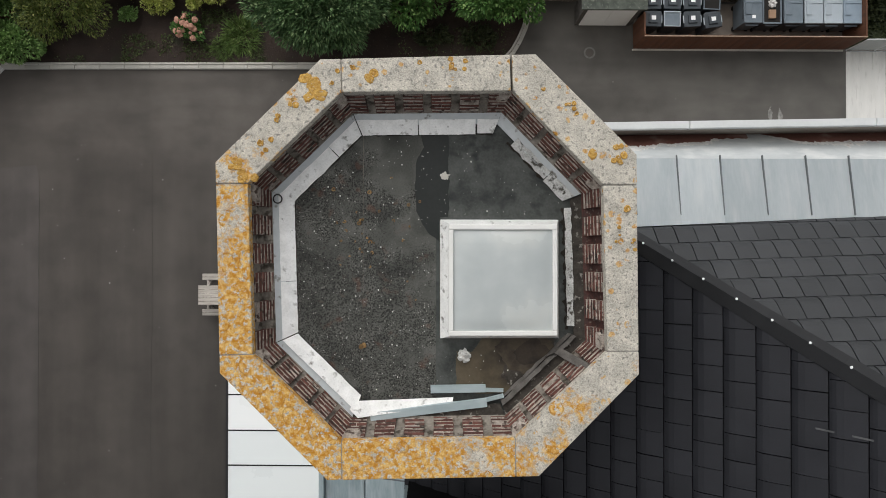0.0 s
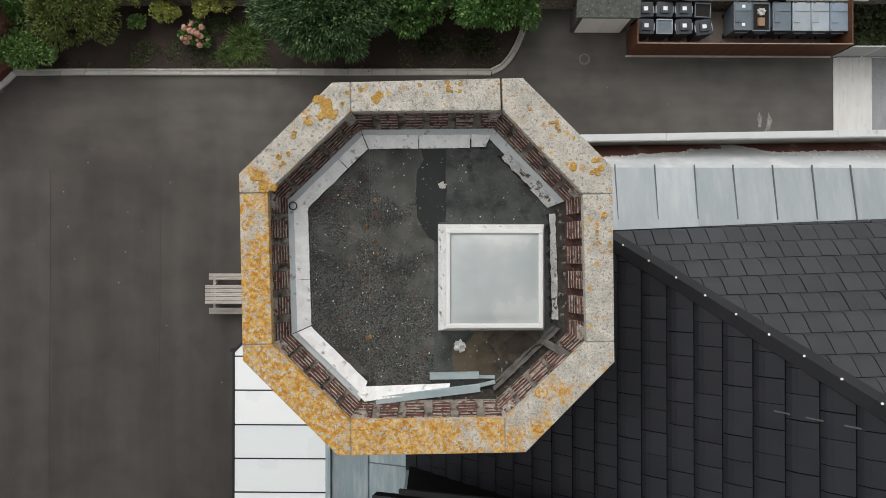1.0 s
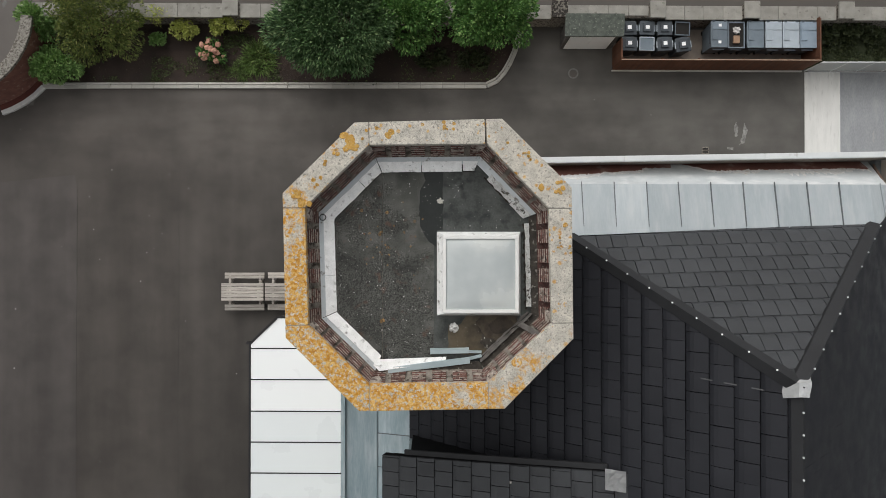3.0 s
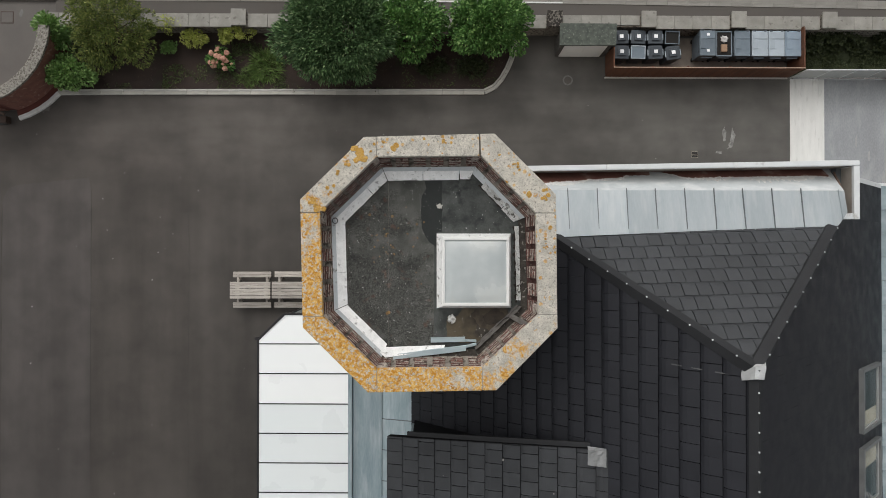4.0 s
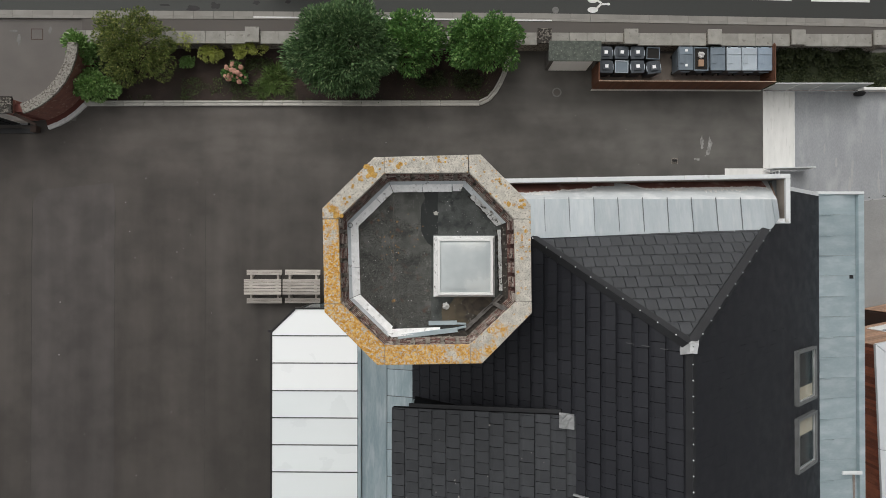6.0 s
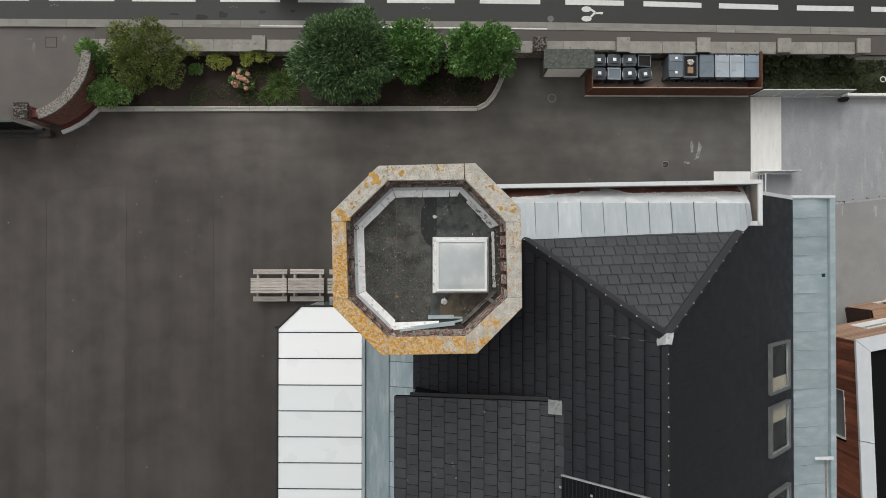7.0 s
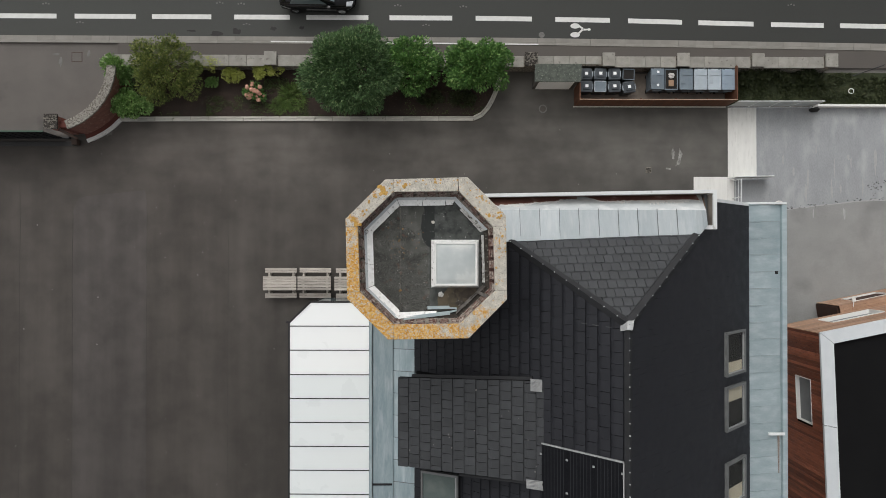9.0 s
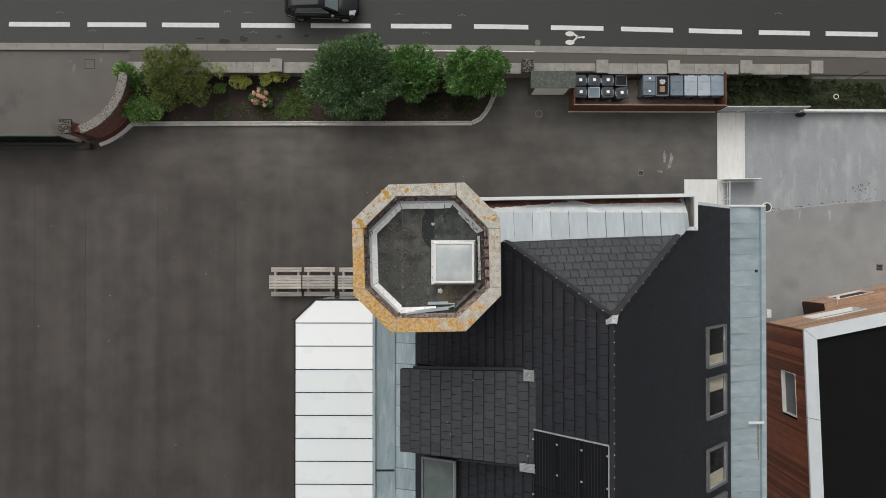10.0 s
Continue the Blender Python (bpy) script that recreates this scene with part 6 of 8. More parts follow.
def wheelie(m, body, lid, open_lid=False, label="dark grey wheeled bin with a white label", w=0.66, d=0.60, h=1.08, tag_=True, inside=None):
    b = thing("wheelie_bin", (0, 0, 0), label, "bin", "wheeled bins")
    bm = bmesh.new()
    solid(bm, [(-w * 0.40, -d * 0.36, 0.06), (w * 0.40, -d * 0.36, 0.06), (w * 0.40, d * 0.40, 0.06), (-w * 0.40, d * 0.40, 0.06)],
          [(-w * 0.48, -d * 0.48, h - 0.08), (w * 0.48, -d * 0.48, h - 0.08), (w * 0.48, d * 0.46, h - 0.08), (-w * 0.48, d * 0.46, h - 0.08)])
    part("body", bm, body, b)
    if open_lid:
        part("inside", bx(-w * 0.43, w * 0.43, -d * 0.43, d * 0.41, h - 0.085, h - 0.074), inside or M_DARK, b)
        for q in ((-w * 0.5, w * 0.5, -d * 0.5, -d * 0.44), (-w * 0.5, w * 0.5, d * 0.42, d * 0.5), (-w * 0.5, -w * 0.44, -d * 0.44, d * 0.42), (w * 0.44, w * 0.5, -d * 0.44, d * 0.42)):
            part("rim", bx(*q, h - 0.09, h - 0.04, 0.012), lid, b)
    else:
        part("lid", bx(-w * 0.5, w * 0.5, -d * 0.52, d * 0.48, h - 0.075, h, 0.03), lid, b)
        part("lid_ridge", bx(-w * 0.27, w * 0.27, -d * 0.30, d * 0.28, h - 0.01, h + 0.06, 0.02), lid, b)
        for q in (-1, 1):
            part("lid_grip", bx(q * w * 0.52 - 0.02, q * w * 0.52 + 0.02, -d * 0.25, d * 0.22, h - 0.05, h - 0.015, 0.008), M_BINL, b)
        if tag_:
            part("label_plate", bx(-0.085, 0.085, -0.07, 0.09, h + 0.061, h + 0.066), M_STICKER, b, "white sticker")
    part("handle", bx(-w * 0.36, w * 0.36, d * 0.50, d * 0.56, h - 0.11, h - 0.07, 0.01), body, b)
    for x in (-w * 0.42, w * 0.42):
        bm = bmesh.new()
        rod(bm, (x - 0.03, d * 0.38, 0.1), (x + 0.03, d * 0.38, 0.1), 0.1, 12)
        part("wheel", bm, M_RUBBER, b)
    b.matrix_basis = m
    return b


dark_bin = wheelie(pose(8.50, 9.93, 0.03, 0, 0, 2), M_BIN, M_BIN)
for x, y, a in ((9.285, 9.94, -2), (10.06, 9.94, 1), (8.52, 9.25, -1), (10.06, 9.25, 3), (10.86, 9.22, 8)):
    copy_thing(dark_bin, pose(x, y, 0.03, 0, 0, a))
wheelie(pose(9.29, 9.26, 0.03, 0, 0, -1), M_BIN, M_BINL, True, "dark wheeled bin with a sunken blue-grey lid", tag_=False, inside=M_BINB)
wheelie(pose(10.85, 9.93, 0.03, 0, 0, -2), M_BIN, M_BINB, True, "open dark grey wheeled bin without a lid")


def container(m, body, lid, label, open_lid=False, stickers=0):
    b = thing("waste_container", (0, 0, 0), label, "waste container", "waste containers")
    w, d, h = 0.73, 1.16, 1.18
    bm = bmesh.new()
    solid(bm, [(-w * 0.40, -d * 0.42, 0.16), (w * 0.40, -d * 0.42, 0.16), (w * 0.40, d * 0.42, 0.16), (-w * 0.40, d * 0.42, 0.16)],
          [(-w * 0.48, -d * 0.48, h - 0.09), (w * 0.48, -d * 0.48, h - 0.09), (w * 0.48, d * 0.48, h - 0.09), (-w * 0.48, d * 0.48, h - 0.09)])
    part("body", bm, body, b)
    if open_lid:
        part("inside", bx(-w * 0.42, w * 0.42, -d * 0.44, d * 0.44, h - 0.094, h - 0.08), M_DARK, b)
        for q in ((-w * 0.5, w * 0.5, -d * 0.5, -d * 0.45), (-w * 0.5, w * 0.5, d * 0.45, d * 0.5), (-w * 0.5, -w * 0.44, -d * 0.45, d * 0.45), (w * 0.44, w * 0.5, -d * 0.45, d * 0.45)):
            part("rim", bx(*q, h - 0.10, h - 0.05, 0.012), lid, b)
    else:
        part("lid", bx(-w * 0.5, w * 0.5, -d * 0.5, d * 0.5, h - 0.08, h, 0.035), lid, b)
        part("lid_panel", bx(-w * 0.44, w * 0.44, d * 0.17, d * 0.45, h - 0.005, h + 0.03, 0.012), lid, b)
        part("lid_panel", bx(-w * 0.44, -w * 0.12, -d * 0.22, d * 0.165, h - 0.005, h + 0.03, 0.012), lid, b)
        part("lid_lip", bx(-w * 0.46, w * 0.46, -d * 0.50, -d * 0.43, h - 0.005, h + 0.022, 0.01), lid, b)
        for q in (-1, 1):
            part("lid_hinge", bx(q * w * 0.34 - 0.06, q * w * 0.34 + 0.06, d * 0.46, d * 0.53, h - 0.06, h + 0.01, 0.012), M_BIN, b)
            part("side_grip", bx(q * w * 0.5 - 0.018, q * w * 0.5 + 0.018, -d * 0.34, d * 0.30, h - 0.14, h - 0.085, 0.008), M_BIN, b)
        for k in range(stickers):
            part("label_plate", bx(-0.05, 0.08, -0.40 + 0.72 * k, -0.28 + 0.72 * k, h + (0.002, 0.031)[k], h + (0.006, 0.035)[k]), M_STICKER, b, "white sticker")
    for sx in (-1, 1):
        for sy in (-1, 1):
            bm = bmesh.new()
            rod(bm, (sx * 0.27 - 0.025, sy * 0.42, 0.085), (sx * 0.27 + 0.025, sy * 0.42, 0.085), 0.085, 12)
            part("castor", bm, M_RUBBER, b)
    part("grip", bx(-w * 0.34, w * 0.34, -d * 0.56, -d * 0.51, h - 0.16, h - 0.12, 0.01), body, b)
    b.matrix_basis = m
    return b


container(pose(12.40, 9.64, 0.03), M_BINB, M_BINB, "blue-grey wheeled waste container with white stickers", stickers=2)
container(pose(13.17, 9.63, 0.03), M_BIN, M_BINB, "open wheeled waste container with rubbish inside", open_lid=True)
container(pose(13.98, 9.63, 0.03), M_BIN, M_BINB, "blue-grey wheeled waste container with a closed lid")
lc = container(pose(14.78, 9.63, 0.03), M_BINB, M_BINL, "light grey wheeled waste container with a closed lid")
copy_thing(lc, pose(15.54, 9.63, 0.03))
container(pose(16.30, 9.63, 0.03), M_BINB, mat("mid_grey_plastic", (0.22, 0.28, 0.34), (0.27, 0.33, 0.39), 0.5, scale=4, fine=60), "grey-blue wheeled waste container with a closed lid")
crumple("rubbish_bag", (13.17, 9.82, 1.13), 0.20, 0.16, M_BAG, "pale rubbish bag in the open container", "rubbish bag", 2.2)
single("cardboard_box", bx(13.02, 13.28, 9.25, 9.58, 1.128, 1.22, 0.006), M_CARD, "flattened brown cardboard in the open container", "cardboard")

# ---- planting bed ----
bed = thing("planting_bed", (0, 0, 0), "dark soil bed edged with pale kerbstones", "flower bed", kind="structure")
arc_c, arc_r = Vector((-20.38, 10.17)), 3.45


def arc_pt(deg, r):
    return (arc_c.x + r * math.cos(radians(deg)), arc_c.y + r * math.sin(radians(deg)))


NB, MB = 90, 14
bm = bmesh.new()
gv = []
for i in range(NB + 1):
    x = -17.9 + (4.3 + 17.9) * i / NB
    lo = 7.755 if x < 2.2 else 7.755 + (x - 2.2) ** 2 * 0.70
    if x < -17.4:
        lo = 7.755 + (-17.4 - x) * 0.6
    gv.append([bm.verts.new((x, lo + (10.38 - lo) * j / MB, 0.10 + 0.06 * noise.noise(Vector((x * 1.3, j * 0.7, 0))) + 0.03 * noise.noise(Vector((x * 4, j * 2.0, 3))))) for j in range(MB + 1)])
for i in range(NB):
    for j in range(MB):
        bm.faces.new((gv[i][j], gv[i + 1][j], gv[i + 1][j + 1], gv[i][j + 1])).smooth = True
part("soil", bm, M_SOIL, bed, "dark brown soil")


def kerb_run(pts, w, z, parent, step=0.5, material=None):
    """Kerbstones laid along a line of points."""
    d, run = [0.0], [Vector(p) for p in pts]
    for a, b in zip(run[:-1], run[1:]):
        d.append(d[-1] + (b - a).length)

    def along(s):
        for k in range(len(run) - 1):
            if s <= d[k + 1] or k == len(run) - 2:
                return run[k].lerp(run[k + 1], (s - d[k]) / (d[k + 1] - d[k]))
    n = max(1, round(d[-1] / step))
    for k in range(n):
        a, b = along(d[-1] * k / n), along(d[-1] * (k + 1) / n)
        t = (b - a).normalized()
        nn = Vector((-t.y, t.x)) * w / 2
        g = t * 0.005
        loop = [a + g - nn, b - g - nn, b - g + nn, a + g + nn]
        zz = z + rng.uniform(-0.006, 0.006)
        bm = solid(bmesh.new(), [(*p, 0) for p in loop], [(*p, zz) for p in loop])
        bmesh.ops.bevel(bm, geom=[e for e in bm.edges if all(v.co.z > 0.05 for v in e.verts)], offset=0.012, segments=1, affect='EDGES')
        part("kerbstone", bm, material or M_KERB, parent)


kerb_run([(-17.40, 7.69), (2.38, 7.77)], 0.085, 0.16, bed, 1.0)
kerb_run([(-17.45, 7.565), (2.38, 7.645)], 0.163, 0.12, bed, 1.0)
kerb_run([(2.40, 7.655), (2.85, 7.86), (3.14, 8.16), (3.36, 8.50), (3.56, 8.90), (3.76, 9.40), (3.93, 10.2)], 0.16, 0.12, bed, 0.5)
kerb_run([(2.36, 7.78), (2.76, 7.96), (3.02, 8.22), (3.24, 8.56), (3.44, 8.95), (3.64, 9.44), (3.81, 10.2)], 0.085, 0.16, bed, 0.5)
# paler concrete on this run makes up for the wall's shade
kerb_run([arc_pt(a, 3.96) for a in (-73, -67, -61, -55, -49, -41)], 0.20, 0.13, bed, 0.6, M_PALE)

# curved brick wall with a pebbled cap
cw = thing("curved_wall", (arc_c.x, arc_c.y, 0), "curved red brick wall with a pebbled stone cap", "wall", kind="structure")
bm = bmesh.new()
angs = [-72 + 70 * k / 24 for k in range(25)]
P_ = lambda a, r: (r * math.cos(radians(a)), r * math.sin(radians(a)))
for a, b in zip(angs[:-1], angs[1:]):
    solid(bm, [(*P_(a, 3.27), 0), (*P_(a, 3.60), 0), (*P_(b, 3.60), 0), (*P_(b, 3.27), 0)], [(*P_(a, 3.27), 1.78), (*P_(a, 3.60), 1.78), (*P_(b, 3.60), 1.78), (*P_(b, 3.27), 1.78)])
bmesh.ops.remove_doubles(bm, verts=bm.verts[:], dist=0.0005)
part("wall_core", bm, M_CURVE, cw)
for k in range(8):
    a0, a1 = -72.0 + 8.75 * k + 0.04, -72.0 + 8.75 * (k + 1) - 0.04
    am = (a0 + a1) / 2
    loop = [P_(a0, 3.205), P_(a0, 3.67), P_(am, 3.68), P_(a1, 3.67), P_(a1, 3.205), P_(am, 3.195)]
    bm = prism(loop, 1.78, 1.90)
    bmesh.ops.bevel(bm, geom=[e for e in bm.edges], offset=0.005, segments=1, affect='EDGES')
    part("cap_stone", bm, M_GRIT, cw)

ap = bmesh.new()
for a, b in zip(range(-73, -38, 3), range(-70, -35, 3)):
    prism([P_(a, 3.58), P_(a, 3.87), P_(b, 3.87), P_(b, 3.58)], 0.0, 0.10, ap)
bmesh.ops.remove_doubles(ap, verts=ap.verts[:], dist=0.0005)
part("brick_foot", ap, M_PAVER, cw, "red brick paving at the foot")

gp = thing("gate_pillar", (-20.0, 7.04, 0), "red brick gate pillar with a dark pebbled cap", "pillar")
part("shaft", bx(-0.27, 0.27, -0.30, 0.30, 0, 1.98), M_CURVE, gp)
part("cap", bx(-0.35, 0.35, -0.40, 0.40, 1.98, 2.10, 0.03), M_GRITD, gp)
part("stub_wall", bx(0.27, 0.62, -0.25, 0.1, 0, 1.75), M_PAVER, gp)
bm = bmesh.new()
solid(bm, [(0.2, -0.42, 1.70), (0.9, -0.80, 1.2), (0.95, -0.70, 1.2), (0.3, -0.30, 1.70)], [(0.2, -0.42, 1.78), (0.9, -0.80, 1.28), (0.95, -0.70, 1.28), (0.3, -0.30, 1.78)])
part("brace", bm, M_RUST, gp)
gate = thing("sliding_gate", (-23.5, 6.55, 0), "dark metal sliding gate with a green top rail", "gate")
M_GATEGREEN = mat("dark_green_metal", (0.03, 0.07, 0.045), (0.04, 0.09, 0.06), 0.5, scale=4)
part("top_rail", bx(-12.0, 3.0, -0.04, 0.04, 1.84, 1.92, 0.01), M_GATEGREEN, gate, "dark green rail")
part("bottom_rail", bx(-12.0, 3.35, -0.05, 0.05, 0.06, 0.2), M_BLACK, gate)
part("infill", bx(-12.0, 2.95, -0.012, 0.012, 0.2, 1.84), M_BLACK, gate)
for k in range(30):
    part("upright", bx(-12 + 0.5 * k, -11.94 + 0.5 * k, -0.035, -0.013, 0.2, 1.84), M_BLACK, gate)
# black strip laid on the ground for the shade south of the gate
part("track", bx(-12.0, 3.7, -0.45, -0.20, 0.0, 0.05, 0.01), M_BLACK, gate)
part("track_stop", bx(3.55, 3.85, -0.42, -0.12, 0.0, 0.35, 0.02), M_RUST, gate)


# ---- plants ----
def leaves_mesh(name, pts, dirs, lens, wide, material, parent, seed=1, droop=0.25, label=""):
    """Many small bent leaves in one mesh: at pts, along dirs."""
    r = np.random.RandomState(seed)
    n = len(pts)
    d = dirs / np.linalg.norm(dirs, axis=1, keepdims=True)
    h = np.cross(d, r.normal(size=(n, 3)))
    h /= np.linalg.norm(h, axis=1, keepdims=True) + 1e-9
    up = np.cross(h, d)
    L, W = lens[:, None], (lens * wide)[:, None]
    mid = pts + d * L * 0.5 + up * L * 0.06
    tip = pts + d * L - np.array([0, 0, 1]) * L * droop
    v = np.stack([pts, mid - h * W, tip, mid + h * W], 1).reshape(-1, 3)
    me = bpy.data.meshes.new(name)
    me.from_pydata(v.tolist(), [], (np.arange(n)[:, None] * 4 + np.arange(4)).tolist())
    me.materials.append(material)
    ob = new(name, me)
    ob.parent = parent
    if label:
        ob["label"] = label
    return ob


def crown_points(n, rx, ry, z0, z1, lobes, seed, lobe_r=0.42, inner=0.25):
    """Points on the skins of many lobes set over a rounded crown, and the ways out from it."""
    r = np.random.RandomState(seed)
    zc, rz = (z0 + z1) / 2, (z1 - z0) / 2
    u = r.normal(size=(lobes, 3))
    u[:, 2] = np.abs(u[:, 2]) * 0.9 - 0.25
    top = max(2, lobes // 9)
    u[:top] = np.stack([r.uniform(-0.45, 0.45, top), r.uniform(-0.45, 0.45, top), np.ones(top)], 1)
    u /= np.linalg.norm(u, axis=1, keepdims=True)
    wob = np.array([noise.noise(Vector((q[0] * 1.6 + seed, q[1] * 1.6, q[2] * 1.2))) for q in u])[:, None]
    ctr = u * np.array([rx, ry, rz]) * (r.uniform(0.62, 0.90, (lobes, 1)) + 0.30 * wob) + np.array([0, 0, zc])
    size = min(rx, ry) * lobe_r * r.uniform(0.55, 1.25, lobes)
    k = r.randint(0, lobes, n)
    q = r.normal(size=(n, 3))
    q /= np.linalg.norm(q, axis=1, keepdims=True)
    rad = size[k] * (1 - inner * r.uniform(0, 1, n) ** 2)
    pts = ctr[k] + q * rad[:, None] * np.array([1, 1, 0.8])
    out = q * 0.6 + (ctr[k] - np.array([0, 0, zc])) / np.array([rx, ry, rz]) * 0.7 + r.normal(size=(n, 3)) * 0.35
    return pts, out, r


def tree(loc, rx, ry, z0, z1, n, material, label, leaf=0.16, wide=0.2, lobes=60, seed=1, lobe_r=0.42, name="tree", cat="tree", trunk=0.09, droop=0.2):
    t = thing(name, loc, label, cat)
    bm = bmesh.new()
    zt = z0 + (z1 - z0) * 0.45
    rod(bm, (0, 0, -0.05), (0.05, 0.02, zt), trunk, 9, trunk * 0.6)
    rr = random.Random(seed)
    for k in range(9):
        a = k * 0.7 + rr.uniform(0, 0.4)
        h = zt * rr.uniform(0.45, 1.0)
        rod(bm, (0.04 * h / zt, 0, h), (rx * 0.62 * math.cos(a), ry * 0.62 * math.sin(a), min(z1 * 0.8, h + rr.uniform(0.3, 0.8))), trunk * 0.45, 6, trunk * 0.12)
    part("trunk", bm, M_BARK, t)
    pts, out, r = crown_points(n, rx, ry, z0, z1, lobes, seed, lobe_r)
    leaves_mesh("crown", pts, out, r.uniform(0.7, 1.25, n) * leaf, wide, material, t, seed, droop)
    return t


tree((-4.12, 9.66, 0.1), 2.48, 2.12, 0.6, 3.6, 46000, L_LAUREL, "large dense dark green laurel-like tree", leaf=0.19, wide=0.16, lobes=150, seed=23, lobe_r=0.26, trunk=0.14)
tree((-1.12, 10.05, 0.1), 1.45, 1.36, 0.5, 3.1, 11000, L_GREEN, "rounded bright green leafy tree", leaf=0.15, wide=0.27, lobes=45, seed=4, lobe_r=0.34)
tree((2.42, 10.10, 0.1), 1.70, 1.24, 0.6, 3.1, 16000, L_GREEN, "rounded glossy green leafy tree", leaf=0.15, wide=0.27, lobes=60, seed=5, lobe_r=0.34)
tree((-13.98, 9.90, 0.1), 1.95, 1.66, 0.4, 3.3, 12000, L_OLIVE, "loose olive-green spreading shrub", leaf=0.125, wide=0.2, lobes=46, seed=6, lobe_r=0.27, name="shrub", cat="shrub", trunk=0.07)
tree((-14.9, 10.15, 0.1), 0.95, 0.65, 0.3, 1.9, 4000, L_OLIVE, "feathery green shrub by the wall", leaf=0.12, wide=0.16, lobes=24, seed=16, lobe_r=0.4, name="shrub", cat="shrub", trunk=0.05)
tree((-16.95, 10.15, 0.1), 0.75, 0.72, 0.2, 1.6, 3600, L_LIGHT, "bright green broad-leaved bush by the wall", leaf=0.17, wide=0.22, lobes=24, seed=7, lobe_r=0.42, name="bush", cat="bush", trunk=0.05)
tree((-16.62, 8.30, 0.1), 1.05, 0.66, 0.1, 1.2, 5000, L_LIGHT, "low light green leafy bush", leaf=0.14, wide=0.30, lobes=34, seed=8, lobe_r=0.42, name="bush", cat="bush", trunk=0.04)
tree((-15.6, 9.2, 0.1), 0.8, 0.8, 0.1, 1.0, 2600, L_IVY, "sparse brownish green bush", leaf=0.12, wide=0.2, lobes=20, seed=9, lobe_r=0.4, name="bush", cat="bush", trunk=0.04)
tree((-10.95, 9.98, 0.1), 0.52, 0.42, 0.1, 0.9, 1500, L_YELLOW, "small rounded yellow-green bush", leaf=0.085, wide=0.34, lobes=20, seed=10, lobe_r=0.45, name="bush", cat="bush", trunk=0.03)
tree((-11.85, 10.42, 0.1), 0.46, 0.36, 0.3, 1.35, 420, L_YELLOW, "thin pale green bush by the wall", leaf=0.10, wide=0.26, lobes=12, seed=11, lobe_r=0.45, name="bush", cat="bush", trunk=0.03)
tree((-9.05, 10.18, 0.1), 0.80, 0.38, 0.1, 1.0, 1700, L_YELLOW, "straggling yellow-green bush by the wall", leaf=0.10, wide=0.28, lobes=18, seed=12, lobe_r=0.5, name="bush", cat="bush", trunk=0.03)
tree((-12.25, 9.55, 0.1), 0.40, 0.35, 0.05, 0.5, 700, L_LIGHT, "small pale-leaved plant in the bed", leaf=0.10, wide=0.30, lobes=10, seed=13, lobe_r=0.5, name="plant", cat="plant", trunk=0.02)
tree((0.0, 8.75, 0.1), 0.75, 0.45, 0.05, 0.6, 1200, L_IVY, "low dark green plant in the bed", leaf=0.11, wide=0.3, lobes=14, seed=14, lobe_r=0.5, name="plant", cat="plant", trunk=0.02)
tree((1.7, 8.75, 0.1), 0.65, 0.45, 0.05, 0.6, 900, L_IVY, "low dark green plant by the kerb", leaf=0.12, wide=0.3, lobes=18, seed=15, lobe_r=0.5, name="plant", cat="plant", trunk=0.02)
tree((-2.3, 10.1, 0.1), 0.8, 0.5, 0.1, 1.6, 1600, L_GREEN, "small green bush between the trees", leaf=0.12, wide=0.28, lobes=16, seed=17, lobe_r=0.5, name="bush", cat="bush", trunk=0.03)

# pink hydrangea: leaves below, domed flower heads above
hy = thing("hydrangea", (-9.80, 8.98, 0.1), "pink hydrangea with domed faded flower heads", "flower bush")
pts, out, r = crown_points(1400, 0.52, 0.5, 0.05, 0.62, 16, 21, 0.42)
leaves_mesh("foliage", pts, out, r.uniform(0.08, 0.13, 1400), 0.34, L_GREEN, hy, 21)
for k in range(24):
    a, q = k * 2.4 + 0.5 * math.sin(k * 5.3), 0.54 * math.sqrt((k + 0.5) / 24) * (0.9 + 0.16 * math.sin(k * 3.7))
    cx, cy, cz = q * math.cos(a) * 1.1, q * math.sin(a), 0.78 - 0.5 * q + 0.07 * math.sin(k * 2.9)
    bm = bmesh.new()
    bmesh.ops.create_icosphere(bm, subdivisions=3, radius=1.0)
    for v in bm.verts:
        knob = 1 + 0.34 * noise.noise(v.co * 5.2 + Vector((k * 3.1, 0, 0))) + 0.16 * noise.noise(v.co * 11 + Vector((0, k, 0)))
        v.co = Vector((cx, cy, cz)) + Vector((v.co.x, v.co.y, v.co.z * 0.75)) * (0.094 + 0.026 * math.sin(k * 1.7)) * knob
    part("flower_head", bm, M_PETAL, hy, "faded pink flower head")


def tuft(loc, rad, h, n, material, label, seed, name="grass_tuft"):
    t = thing(name, loc, label, "grass")
    r = np.random.RandomState(seed)
    a, q = r.uniform(0, 6.283, n), np.sqrt(r.uniform(0, 1, n))
    base = np.stack([0.72 * rad * q * np.cos(a), 0.72 * rad * q * np.sin(a), 0 * a], 1)
    d = np.stack([np.cos(a) * q * 0.7, np.sin(a) * q * 0.7, 0.9 - 0.4 * q], 1) + r.normal(size=(n, 3)) * 0.34
    leaves_mesh("leaf_clump", base, d, r.uniform(0.25, 0.9, n) * math.hypot(rad, h) * 0.66, 0.024, material, t, seed, 0.34)
    return t


